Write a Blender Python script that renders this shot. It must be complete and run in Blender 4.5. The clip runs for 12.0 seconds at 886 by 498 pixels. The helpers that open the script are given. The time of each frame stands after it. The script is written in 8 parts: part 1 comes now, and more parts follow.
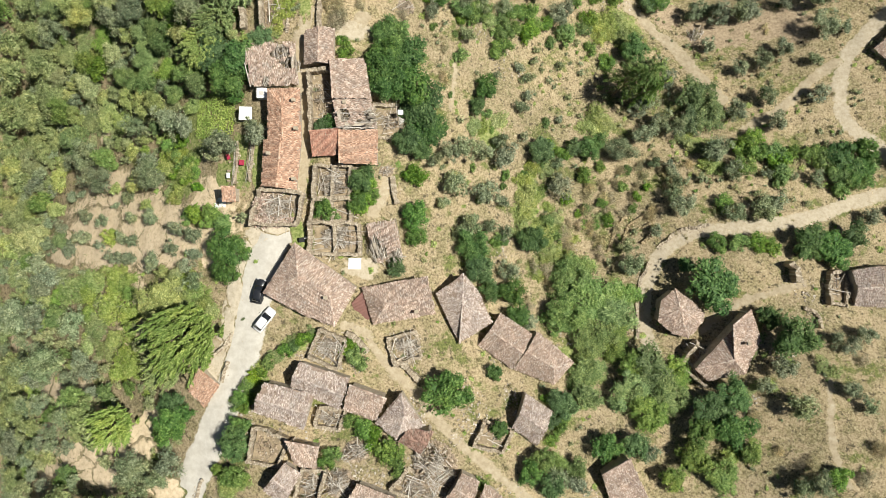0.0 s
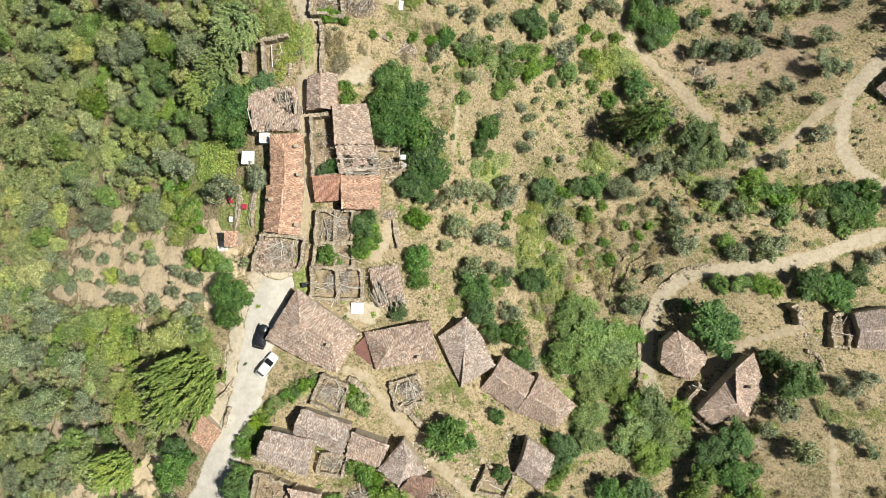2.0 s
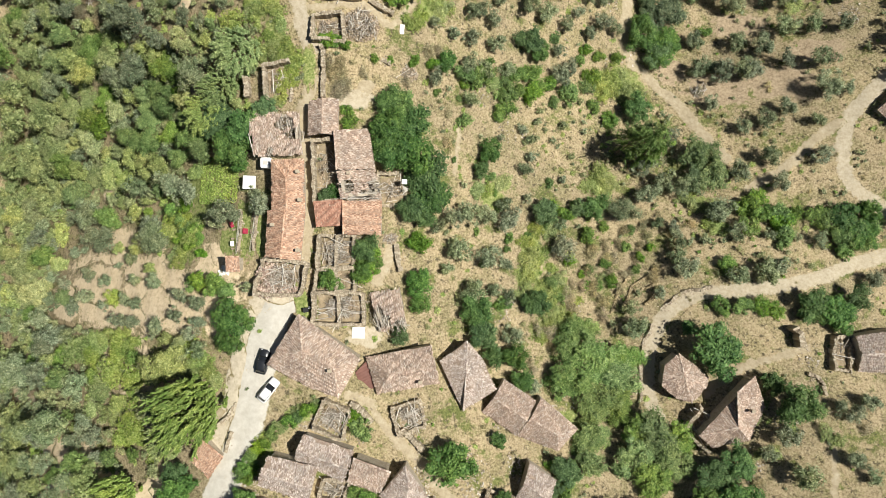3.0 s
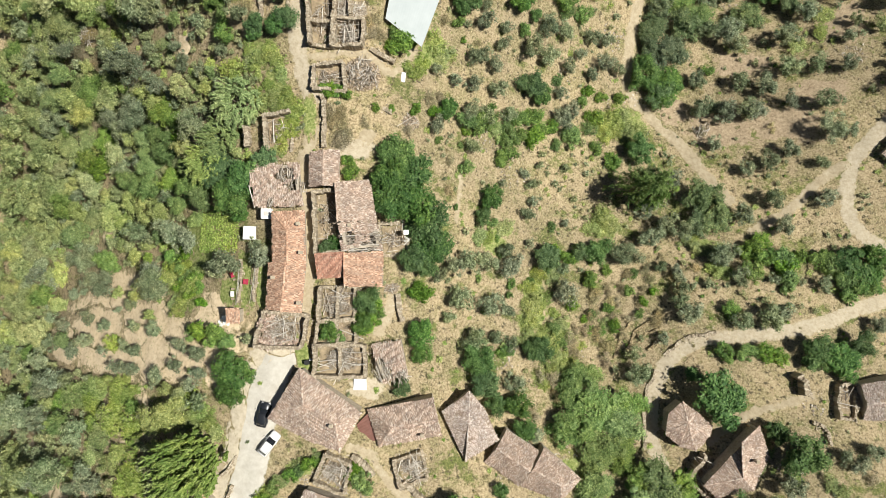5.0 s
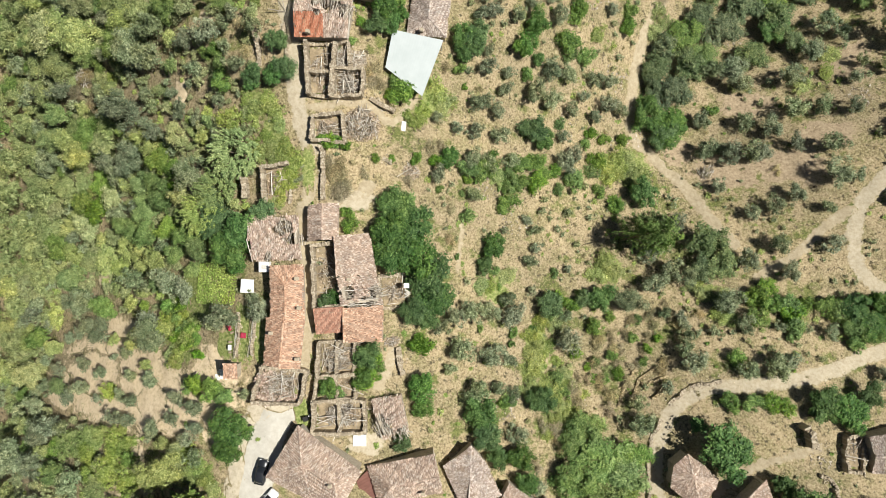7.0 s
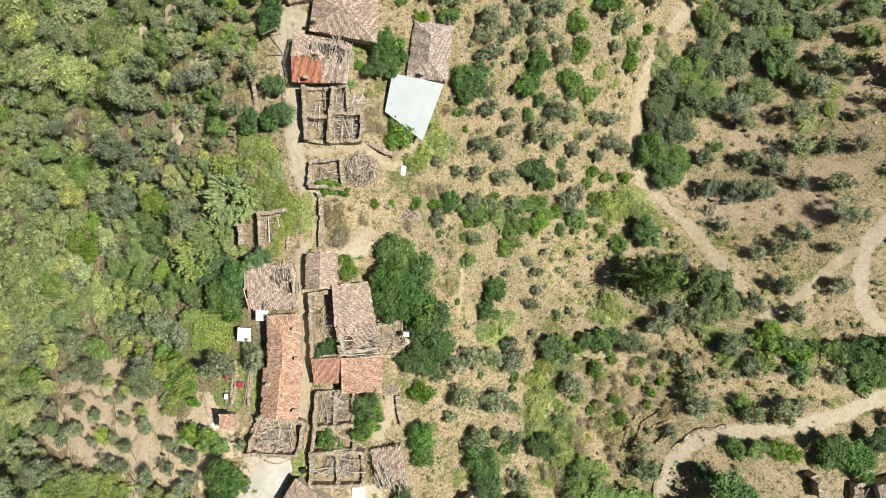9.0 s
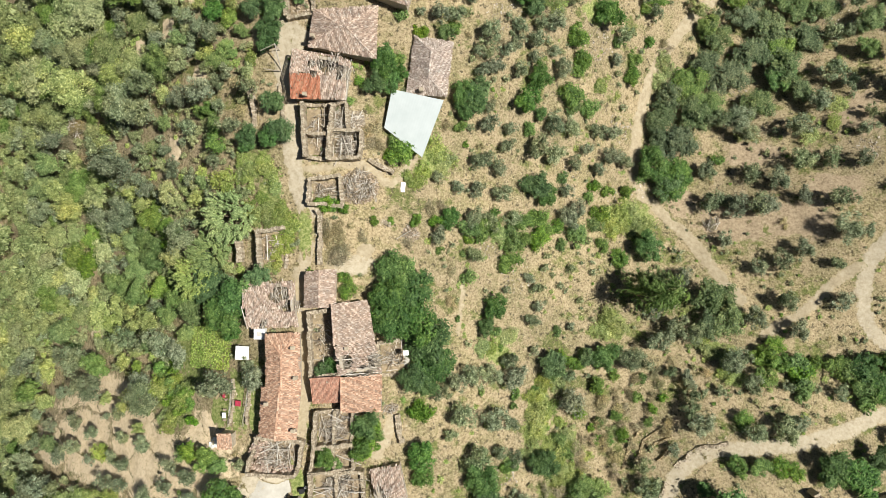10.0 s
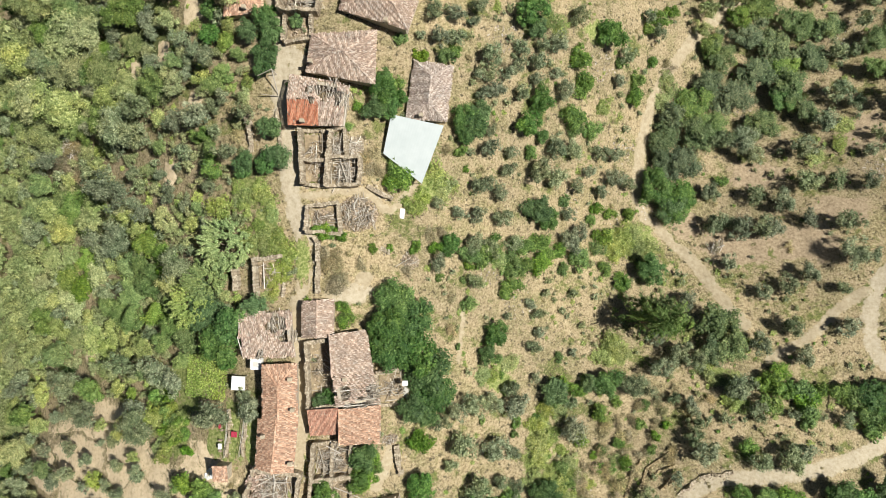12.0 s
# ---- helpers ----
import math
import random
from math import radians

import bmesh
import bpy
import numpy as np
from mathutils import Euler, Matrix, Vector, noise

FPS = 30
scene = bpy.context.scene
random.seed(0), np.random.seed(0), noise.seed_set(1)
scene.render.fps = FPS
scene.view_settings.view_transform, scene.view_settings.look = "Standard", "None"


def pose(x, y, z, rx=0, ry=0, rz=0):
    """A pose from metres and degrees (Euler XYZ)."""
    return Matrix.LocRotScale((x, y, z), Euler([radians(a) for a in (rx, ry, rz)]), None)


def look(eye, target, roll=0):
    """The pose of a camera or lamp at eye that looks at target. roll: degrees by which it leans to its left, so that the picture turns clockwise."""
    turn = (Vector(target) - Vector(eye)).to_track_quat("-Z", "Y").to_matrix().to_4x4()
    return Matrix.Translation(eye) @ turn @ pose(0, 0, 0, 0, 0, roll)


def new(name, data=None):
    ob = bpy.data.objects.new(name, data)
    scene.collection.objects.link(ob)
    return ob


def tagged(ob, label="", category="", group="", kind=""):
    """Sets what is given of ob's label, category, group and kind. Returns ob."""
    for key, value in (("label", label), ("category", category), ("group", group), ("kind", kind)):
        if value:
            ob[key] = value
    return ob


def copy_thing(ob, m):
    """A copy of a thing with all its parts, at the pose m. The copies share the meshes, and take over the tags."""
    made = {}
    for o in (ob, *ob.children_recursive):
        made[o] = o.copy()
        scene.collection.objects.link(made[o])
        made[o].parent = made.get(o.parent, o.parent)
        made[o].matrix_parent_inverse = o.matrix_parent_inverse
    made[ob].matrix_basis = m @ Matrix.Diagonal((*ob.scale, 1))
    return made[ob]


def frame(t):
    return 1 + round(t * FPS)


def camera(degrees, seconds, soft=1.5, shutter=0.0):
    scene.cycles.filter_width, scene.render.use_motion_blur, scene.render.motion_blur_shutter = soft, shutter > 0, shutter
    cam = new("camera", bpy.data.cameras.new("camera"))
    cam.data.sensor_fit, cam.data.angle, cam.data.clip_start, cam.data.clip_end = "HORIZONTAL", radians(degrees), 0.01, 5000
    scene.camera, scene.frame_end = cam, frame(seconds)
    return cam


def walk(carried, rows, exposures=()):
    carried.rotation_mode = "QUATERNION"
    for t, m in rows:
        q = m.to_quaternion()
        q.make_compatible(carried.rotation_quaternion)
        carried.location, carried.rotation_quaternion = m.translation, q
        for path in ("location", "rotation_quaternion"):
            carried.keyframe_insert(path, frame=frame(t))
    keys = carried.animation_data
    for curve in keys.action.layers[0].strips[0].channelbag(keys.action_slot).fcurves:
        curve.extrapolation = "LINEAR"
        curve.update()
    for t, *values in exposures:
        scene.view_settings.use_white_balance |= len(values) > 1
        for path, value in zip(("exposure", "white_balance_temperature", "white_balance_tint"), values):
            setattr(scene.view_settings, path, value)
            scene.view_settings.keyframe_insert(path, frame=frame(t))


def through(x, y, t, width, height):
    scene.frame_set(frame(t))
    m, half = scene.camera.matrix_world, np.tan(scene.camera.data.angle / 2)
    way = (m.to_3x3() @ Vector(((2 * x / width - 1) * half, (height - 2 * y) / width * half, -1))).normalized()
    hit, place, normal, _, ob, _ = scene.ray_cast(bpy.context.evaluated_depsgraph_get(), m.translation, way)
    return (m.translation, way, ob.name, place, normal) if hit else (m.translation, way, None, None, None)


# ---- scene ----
cam = camera(72.0, 12.0, soft=0.6)
METRES, EYE, TILT, LEAN, TURN = 44.0, 112.0, -90.0, 0.0, 0.0
EXPOSURE = [(0.0, 0.28)]
ROWS = [
    (0.0, 0.0, 0.0, 0.0, 0.0, 0.0, -0.0),
    (0.5, -0.0033, 0.0003, 0.0402, 0.0, 0.0, -0.09),
    (1.0, -0.0063, 0.0004, 0.0807, -0.01, 0.01, -0.08),
    (1.5, -0.0086, 0.0006, 0.1243, -0.02, 0.02, -0.06),
    (2.0, -0.011, 0.0004, 0.1683, -0.03, 0.04, -0.05),
    (2.5, -0.0138, 0.0016, 0.2135, -0.02, 0.07, -0.01),
    (3.0, -0.0162, 0.0013, 0.2594, -0.03, 0.09, 0.0),
    (5.0, -0.0246, 0.023, 0.4487, -0.06, 0.16, 0.08),
    (5.5, -0.0251, 0.0347, 0.4964, -0.04, 0.2, 0.1),
    (6.0, -0.0264, 0.0466, 0.5455, -0.05, 0.21, 0.11),
    (6.5, -0.0272, 0.0585, 0.5933, -0.06, 0.25, 0.13),
    (7.0, -0.0277, 0.0702, 0.6417, -0.05, 0.29, 0.13),
    (9.0, -0.0314, 0.1178, 0.8096, -0.11, 0.46, 0.12),
    (9.5, -0.0317, 0.1296, 0.8423, -0.12, 0.48, 0.12),
    (10.0, -0.0324, 0.1416, 0.8722, -0.15, 0.5, 0.11),
    (10.5, -0.0326, 0.1536, 0.8993, -0.16, 0.53, 0.11),
    (11.0, -0.0327, 0.1654, 0.9247, -0.17, 0.55, 0.1),
    (11.5, -0.0332, 0.1771, 0.9481, -0.18, 0.57, 0.1),
    (12.0, -0.0333, 0.189, 0.9701, -0.18, 0.58, 0.08),
]
walk(cam, [(t, pose(0, 0, EYE, TILT, LEAN, TURN) @ pose(METRES * x, 0.82 * METRES * y, METRES * z, 90 + pitch, roll, yaw)) for t, x, y, z, yaw, pitch, roll in ROWS], EXPOSURE)

# ---------------------------------------------------------------- sky and sun
SUN_ELEVATION, SUN_AZIMUTH = radians(58), radians(86)   # from north, clockwise
world = bpy.data.worlds.new("sky")
scene.world = world
world.use_nodes = True
wn = world.node_tree.nodes
sky = wn.new("ShaderNodeTexSky")
sky.sky_type = "NISHITA"
sky.sun_disc = False
sky.sun_elevation = SUN_ELEVATION
sky.sun_rotation = SUN_AZIMUTH
wn["Background"].inputs["Strength"].default_value = 0.026
world.node_tree.links.new(sky.outputs["Color"], wn["Background"].inputs["Color"])
sun = new("sun", bpy.data.lights.new("sun", "SUN"))
sun.data.energy = 5.2
sun.data.angle = radians(0.53)
sun.data.color = (0.99, 0.965, 0.89)
sun_way = Vector((math.sin(SUN_AZIMUTH) * math.cos(SUN_ELEVATION), math.cos(SUN_AZIMUTH) * math.cos(SUN_ELEVATION), math.sin(SUN_ELEVATION)))
sun.matrix_world = look(sun_way * 300, (0, 0, 0))

# ---------------------------------------------------------------- materials
def material(name, roughness=0.9, metallic=0.0):
    m = bpy.data.materials.new(name)
    m.use_nodes = True
    b = m.node_tree.nodes["Principled BSDF"]
    b.inputs["Roughness"].default_value = roughness
    b.inputs["Metallic"].default_value = metallic
    b.inputs["Specular IOR Level"].default_value = 0.25
    return m, m.node_tree.nodes, m.node_tree.links, b


def ramp(nodes, links, value, stops):
    r = nodes.new("ShaderNodeValToRGB")
    e = r.color_ramp.elements
    while len(e) < len(stops):
        e.new(0.5)
    for k, (at, colour) in zip(e, stops):
        k.position, k.color = at, (*colour, 1)
    links.new(value, r.inputs["Fac"])
    return r.outputs["Color"]


def fractal(nodes, links, scale, detail=4.0, rough=0.6, place=None, stretch=None):
    n = nodes.new("ShaderNodeTexNoise")
    n.inputs["Scale"].default_value = scale
    n.inputs["Detail"].default_value = detail
    n.inputs["Roughness"].default_value = rough
    if place is None:
        place = nodes.new("ShaderNodeNewGeometry").outputs["Position"]
    if stretch:
        mp = nodes.new("ShaderNodeMapping")
        mp.inputs["Scale"].default_value = stretch
        links.new(place, mp.inputs["Vector"])
        place = mp.outputs["Vector"]
    links.new(place, n.inputs["Vector"])
    return n.outputs["Fac"]


def mixed(nodes, links, fac, a, b, blend="MIX"):
    m = nodes.new("ShaderNodeMix")
    m.data_type, m.blend_type = "RGBA", blend
    for value, socket in ((fac, m.inputs[0]), (a, m.inputs[6]), (b, m.inputs[7])):
        if hasattr(value, "is_linked"):
            links.new(value, socket)
        elif isinstance(value, tuple):
            socket.default_value = (*value, 1)
        else:
            socket.default_value = value
    return m.outputs[2]


def step(nodes, links, value, low, high):
    m = nodes.new("ShaderNodeMapRange")
    m.interpolation_type = "SMOOTHSTEP"
    m.inputs["From Min"].default_value, m.inputs["From Max"].default_value = low, high
    links.new(value, m.inputs["Value"])
    return m.outputs["Result"]


def bumped(nodes, links, b, height, strength, distance):
    n = nodes.new("ShaderNodeBump")
    n.inputs["Strength"].default_value = strength
    n.inputs["Distance"].default_value = distance
    links.new(height, n.inputs["Height"])
    links.new(n.outputs["Normal"], b.inputs["Normal"])


def island_material(name, stops, roughness=0.9, blotch=((0.55, 0.55, 0.55), (1.1, 1.08, 1.05)), scale=0.6, metallic=0.0):
    """Each loose piece takes its own colour; slow blotches of weathering go over them."""
    m, n, l, b = material(name, roughness, metallic)
    g = n.new("ShaderNodeNewGeometry")
    c = ramp(n, l, g.outputs["Random Per Island"], stops)
    f = ramp(n, l, fractal(n, l, scale, 5.0, 0.65), [(0.3, blotch[0]), (0.7, blotch[1])])
    l.new(mixed(n, l, 1.0, c, f, "MULTIPLY"), b.inputs["Base Color"])
    bumped(n, l, b, fractal(n, l, 9.0, 3.0), 0.4, 0.03)
    return m


def leaf_material(name, dark, mid, light, through=0.13):
    m, n, l, b = material(name, 0.6)
    g = n.new("ShaderNodeNewGeometry")
    o = n.new("ShaderNodeObjectInfo")
    c = ramp(n, l, g.outputs["Random Per Island"], [(0.0, dark), (0.5, mid), (1.0, light)])
    hue = n.new("ShaderNodeHueSaturation")
    for k, low, high in (("Hue", 0.492, 0.513), ("Value", 0.78, 1.22), ("Saturation", 0.82, 1.1)):
        r = n.new("ShaderNodeMapRange")
        r.inputs["To Min"].default_value, r.inputs["To Max"].default_value = low, high
        w = n.new("ShaderNodeTexWhiteNoise")
        w.noise_dimensions = "1D"
        a = n.new("ShaderNodeMath")
        a.operation = "MULTIPLY_ADD"
        a.inputs[1].default_value, a.inputs[2].default_value = 37.0, low * 91.0
        l.new(o.outputs["Random"], a.inputs[0])
        l.new(a.outputs[0], w.inputs["W"])
        l.new(w.outputs["Value"], r.inputs["Value"])
        l.new(r.outputs["Result"], hue.inputs[k])
    drift = ramp(n, l, fractal(n, l, 0.22, 3.0, 0.6), [(0.32, (0.72, 0.8, 0.75)), (0.5, (1.0, 1.0, 1.0)), (0.68, (1.22, 1.12, 1.0))])
    grain = ramp(n, l, fractal(n, l, 4.5, 2.0, 0.7), [(0.33, (0.55, 0.6, 0.58)), (0.52, (1.0, 1.0, 1.0)), (0.7, (1.4, 1.34, 1.25))])
    l.new(mixed(n, l, 1.0, mixed(n, l, 1.0, c, grain, "MULTIPLY"), drift, "MULTIPLY"), hue.inputs["Color"])
    l.new(hue.outputs["Color"], b.inputs["Base Color"])
    t = n.new("ShaderNodeBsdfTranslucent")
    l.new(hue.outputs["Color"], t.inputs["Color"])
    s = n.new("ShaderNodeMixShader")
    s.inputs[0].default_value = through
    l.new(b.outputs[0], s.inputs[1])
    l.new(t.outputs[0], s.inputs[2])
    l.new(s.outputs[0], n["Material Output"].inputs["Surface"])
    return m


LEAF = {
    "olive": leaf_material("olive_leaves", (0.095, 0.122, 0.058), (0.205, 0.245, 0.13), (0.39, 0.43, 0.262)),
    "fig": leaf_material("dark_broad_leaves", (0.045, 0.1, 0.024), (0.09, 0.17, 0.045), (0.18, 0.28, 0.085)),
    "broad": leaf_material("light_broad_leaves", (0.085, 0.145, 0.03), (0.165, 0.245, 0.06), (0.29, 0.37, 0.115)),
    "bush": leaf_material("bright_shrub_leaves", (0.06, 0.12, 0.02), (0.13, 0.225, 0.036), (0.25, 0.36, 0.075)),
    "yellow": leaf_material("bramble_leaves", (0.13, 0.18, 0.038), (0.25, 0.305, 0.08), (0.4, 0.44, 0.165)),
    "dry": leaf_material("dry_twigs", (0.17, 0.14, 0.07), (0.31, 0.255, 0.14), (0.48, 0.41, 0.24), 0.1),
    "maquis": leaf_material("scrub_leaves", (0.145, 0.182, 0.056), (0.3, 0.338, 0.12), (0.5, 0.53, 0.235)),
    "oak": leaf_material("dull_oak_leaves", (0.065, 0.1, 0.038), (0.14, 0.19, 0.077), (0.26, 0.31, 0.145)),
    "weeping": leaf_material("feathery_leaves", (0.145, 0.21, 0.05), (0.27, 0.35, 0.1), (0.43, 0.5, 0.175)),
}


def plain(name, colour, other, scale, roughness=0.9, metallic=0.0, depth=0.02):
    m, n, l, b = material(name, roughness, metallic)
    f = fractal(n, l, scale, 6.0, 0.65)
    l.new(ramp(n, l, f, [(0.32, colour), (0.68, other)]), b.inputs["Base Color"])
    bumped(n, l, b, fractal(n, l, scale * 6, 3.0), 0.5, depth)
    return m


BARK = plain("bark", (0.10, 0.075, 0.05), (0.2, 0.16, 0.12), 3.0)
OLD_TILE = island_material("weathered_roof_tiles", [(0.0, (0.329, 0.24, 0.192)), (0.3, (0.466, 0.348, 0.27)), (0.7, (0.594, 0.468, 0.378)), (1.0, (0.745, 0.648, 0.552))], blotch=((0.66, 0.68, 0.7), (1.12, 1.08, 1.05)))
GREY_TILE = island_material("grey_roof_tiles", [(0.0, (0.323, 0.255, 0.223)), (0.35, (0.49, 0.409, 0.348)), (0.75, (0.598, 0.512, 0.445)), (1.0, (0.765, 0.695, 0.622))], blotch=((0.68, 0.69, 0.7), (1.1, 1.06, 1.04)))
ROSE_TILE = island_material("rose_roof_tiles", [(0.0, (0.324, 0.191, 0.13)), (0.35, (0.54, 0.338, 0.236)), (0.75, (0.648, 0.439, 0.315)), (1.0, (0.756, 0.585, 0.45))], blotch=((0.78, 0.76, 0.74), (1.08, 1.04, 1.0)), scale=0.4)
NEW_TILE = island_material("new_roof_tiles", [(0.0, (0.4, 0.15, 0.085)), (0.5, (0.52, 0.22, 0.135)), (1.0, (0.6, 0.32, 0.21))], blotch=((0.85, 0.82, 0.8), (1.05, 1.03, 1.0)))
ORANGE_TILE = island_material("orange_roof_tiles", [(0.0, (0.345, 0.167, 0.115)), (0.5, (0.506, 0.27, 0.19)), (1.0, (0.621, 0.38, 0.282))], blotch=((0.75, 0.74, 0.73), (1.05, 1.03, 1.0)))
BROWN_TILE = island_material("brown_roof_tiles", [(0.0, (0.198, 0.118, 0.0926)), (0.5, (0.344, 0.218, 0.166)), (1.0, (0.476, 0.33, 0.265))], blotch=((0.7, 0.7, 0.7), (1.08, 1.04, 1.0)))
DECK = plain("roof_pan_tiles", (0.2, 0.145, 0.11), (0.4, 0.31, 0.24), 3.0)
STONE = island_material("rubble_stone", [(0.0, (0.27, 0.225, 0.165)), (0.5, (0.41, 0.35, 0.265)), (1.0, (0.58, 0.52, 0.42))], blotch=((0.72, 0.7, 0.66), (1.08, 1.05, 1.0)), scale=0.8)
MASONRY = plain("stone_wall", (0.33, 0.28, 0.215), (0.52, 0.455, 0.36), 2.2, depth=0.05)
TIMBER = island_material("old_timber", [(0.0, (0.22, 0.18, 0.135)), (0.4, (0.46, 0.41, 0.34)), (1.0, (0.74, 0.69, 0.61))], scale=1.5)
RUBBLE = island_material("rubble_pieces", [(0.0, (0.22, 0.165, 0.11)), (0.4, (0.4, 0.32, 0.225)), (0.75, (0.5, 0.395, 0.285)), (1.0, (0.66, 0.58, 0.47))], scale=1.2)
TERRACE_EARTH = island_material("terrace_earth", [(0.0, (0.2, 0.15, 0.085)), (0.5, (0.4, 0.32, 0.18)), (1.0, (0.55, 0.46, 0.29))], scale=1.2)
EARTH_FLOOR = plain("ruin_floor_earth", (0.16, 0.125, 0.08), (0.42, 0.33, 0.21), 0.8)
WHITE_METAL = plain("pale_corrugated_metal", (0.47, 0.515, 0.51), (0.53, 0.57, 0.565), 0.5, 0.55, 0.0, 0.004)
BROWN_METAL = plain("brown_sheet_metal", (0.15, 0.065, 0.048), (0.2, 0.09, 0.068), 0.9, 0.5, 0.0, 0.004)
WHITE_PAINT = plain("white_paint", (0.74, 0.74, 0.72), (0.82, 0.82, 0.8), 1.5, 0.6, 0.0, 0.004)
CONCRETE = plain("pale_concrete", (0.5, 0.47, 0.41), (0.64, 0.61, 0.55), 1.4)

# dry hillside: straw, bare soil, litter and weeds
def hillside_colour(n, l):
    f_fine = fractal(n, l, 2.6, 6.0, 0.72)
    f_mid = fractal(n, l, 0.33, 5.0, 0.62)
    f_slow = fractal(n, l, 0.06, 4.0, 0.55)
    f_spot = fractal(n, l, 1.1, 4.0, 0.7)
    straw = ramp(n, l, f_fine, [(0.36, (0.12, 0.097, 0.048)), (0.45, (0.28, 0.23, 0.122)), (0.57, (0.43, 0.357, 0.205)), (0.7, (0.62, 0.535, 0.345))])
    soil = ramp(n, l, f_fine, [(0.34, (0.21, 0.158, 0.092)), (0.5, (0.455, 0.355, 0.217)), (0.68, (0.65, 0.53, 0.35))])
    weeds = ramp(n, l, f_fine, [(0.34, (0.08, 0.095, 0.028)), (0.54, (0.21, 0.225, 0.075)), (0.72, (0.38, 0.36, 0.16))])
    litter = ramp(n, l, f_fine, [(0.3, (0.06, 0.05, 0.03)), (0.6, (0.16, 0.13, 0.08)), (0.8, (0.3, 0.25, 0.16))])
    c = mixed(n, l, step(n, l, f_mid, 0.41, 0.56), straw, soil)
    c = mixed(n, l, step(n, l, fractal(n, l, 0.17, 6.0, 0.72, None, (1.0, 1.2, 0.3)), 0.53, 0.62), c, weeds)
    c = mixed(n, l, step(n, l, f_spot, 0.55, 0.66), c, litter)
    return mixed(n, l, 1.0, c, ramp(n, l, f_slow, [(0.35, (0.68, 0.7, 0.69)), (0.65, (0.92, 0.925, 0.89))]), "MULTIPLY"), f_fine


m, n, l, b = material("dry_hillside", 0.95)
ground_colour, f_fine = hillside_colour(n, l)
l.new(ground_colour, b.inputs["Base Color"])
bumped(n, l, b, f_fine, 0.9, 0.2)
HILLSIDE = m


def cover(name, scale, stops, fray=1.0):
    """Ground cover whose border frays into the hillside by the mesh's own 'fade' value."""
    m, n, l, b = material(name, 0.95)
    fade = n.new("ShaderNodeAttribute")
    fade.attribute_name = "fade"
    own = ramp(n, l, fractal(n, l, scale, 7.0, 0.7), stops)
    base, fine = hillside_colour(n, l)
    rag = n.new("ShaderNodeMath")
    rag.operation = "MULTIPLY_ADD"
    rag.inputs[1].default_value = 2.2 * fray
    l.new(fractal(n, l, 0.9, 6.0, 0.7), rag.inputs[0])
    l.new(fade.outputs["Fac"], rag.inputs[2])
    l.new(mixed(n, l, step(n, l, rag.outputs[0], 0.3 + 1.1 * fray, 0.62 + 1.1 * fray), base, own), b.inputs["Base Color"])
    bumped(n, l, b, fractal(n, l, 5.0, 4.0), 0.5, 0.05)
    return m


DIRT = cover("packed_dirt", 1.6, [(0.3, (0.33, 0.275, 0.185)), (0.5, (0.44, 0.375, 0.268)), (0.72, (0.52, 0.46, 0.35))])
TRACK = cover("trodden_track_soil", 1.2, [(0.3, (0.29, 0.235, 0.148)), (0.5, (0.4, 0.33, 0.22)), (0.72, (0.48, 0.415, 0.3))])
PALE_SOIL = cover("tilled_pale_soil", 1.4, [(0.3, (0.5, 0.385, 0.24)), (0.5, (0.7, 0.56, 0.37)), (0.72, (0.8, 0.67, 0.48))], 0.9)
GRAVEL = cover("pale_gravel_road", 0.8, [(0.3, (0.47, 0.432, 0.36)), (0.55, (0.565, 0.53, 0.457)), (0.75, (0.64, 0.61, 0.54))], 0.6)
VERGE = cover("sandy_verge", 1.3, [(0.3, (0.42, 0.35, 0.245)), (0.5, (0.56, 0.485, 0.36)), (0.72, (0.66, 0.585, 0.455))], 0.7)
LAWN = cover("short_grass", 2.2, [(0.34, (0.085, 0.115, 0.03)), (0.5, (0.21, 0.25, 0.075)), (0.66, (0.41, 0.4, 0.18))], 1.7)
# green undergrowth whose colour is darkened to paint in the shade between trees
SHADE_UNDERGROWTH = cover("undergrowth_with_painted_shade", 2.2, [(0.3, (0.05, 0.065, 0.022)), (0.55, (0.11, 0.13, 0.045)), (0.8, (0.2, 0.21, 0.09))], 1.3)
LITTER = cover("leaf_litter_soil", 2.0, [(0.3, (0.19, 0.14, 0.088)), (0.5, (0.37, 0.285, 0.185)), (0.75, (0.56, 0.45, 0.31))], 1.4)

# ---------------------------------------------------------------- the lie of the land
# a smooth relief: bells 20 m apart over the base level, heights row by row from south to north
BASE_LEVEL = -12.89
SOUTH_BELLS = (
    -16.17, -3.1, 2.79, 3.96, 6.11, 6.58, 6.21, 6.38, 5.76, 6.7, 7.24, 6.31, 5.52,
    -13.95, -2.73, 2.29, 3.04, 4.46, 4.31, 6.03, 5.86, 2.1, 4.89, 6.5, 4.74, 4.84,
    -11.55, -1.82, 2.03, 2.31, 5.33, 4.33, 4.24, 1.31, -1.08, 5.28, 5.19, 2.66, 4.28,
    -10.98, -2.33, 0.16, 0.78, 5.59, 4.68, 2.19, 0.13, 2.76, 4.72, -0.68, 0.24, 4.42,
    -11.91, -3.16, -1.39, -0.59, 3.82, 5.39, 3.4, 0.12, 0.5, 1.44, -1.21, 1.27, 5.3,
)
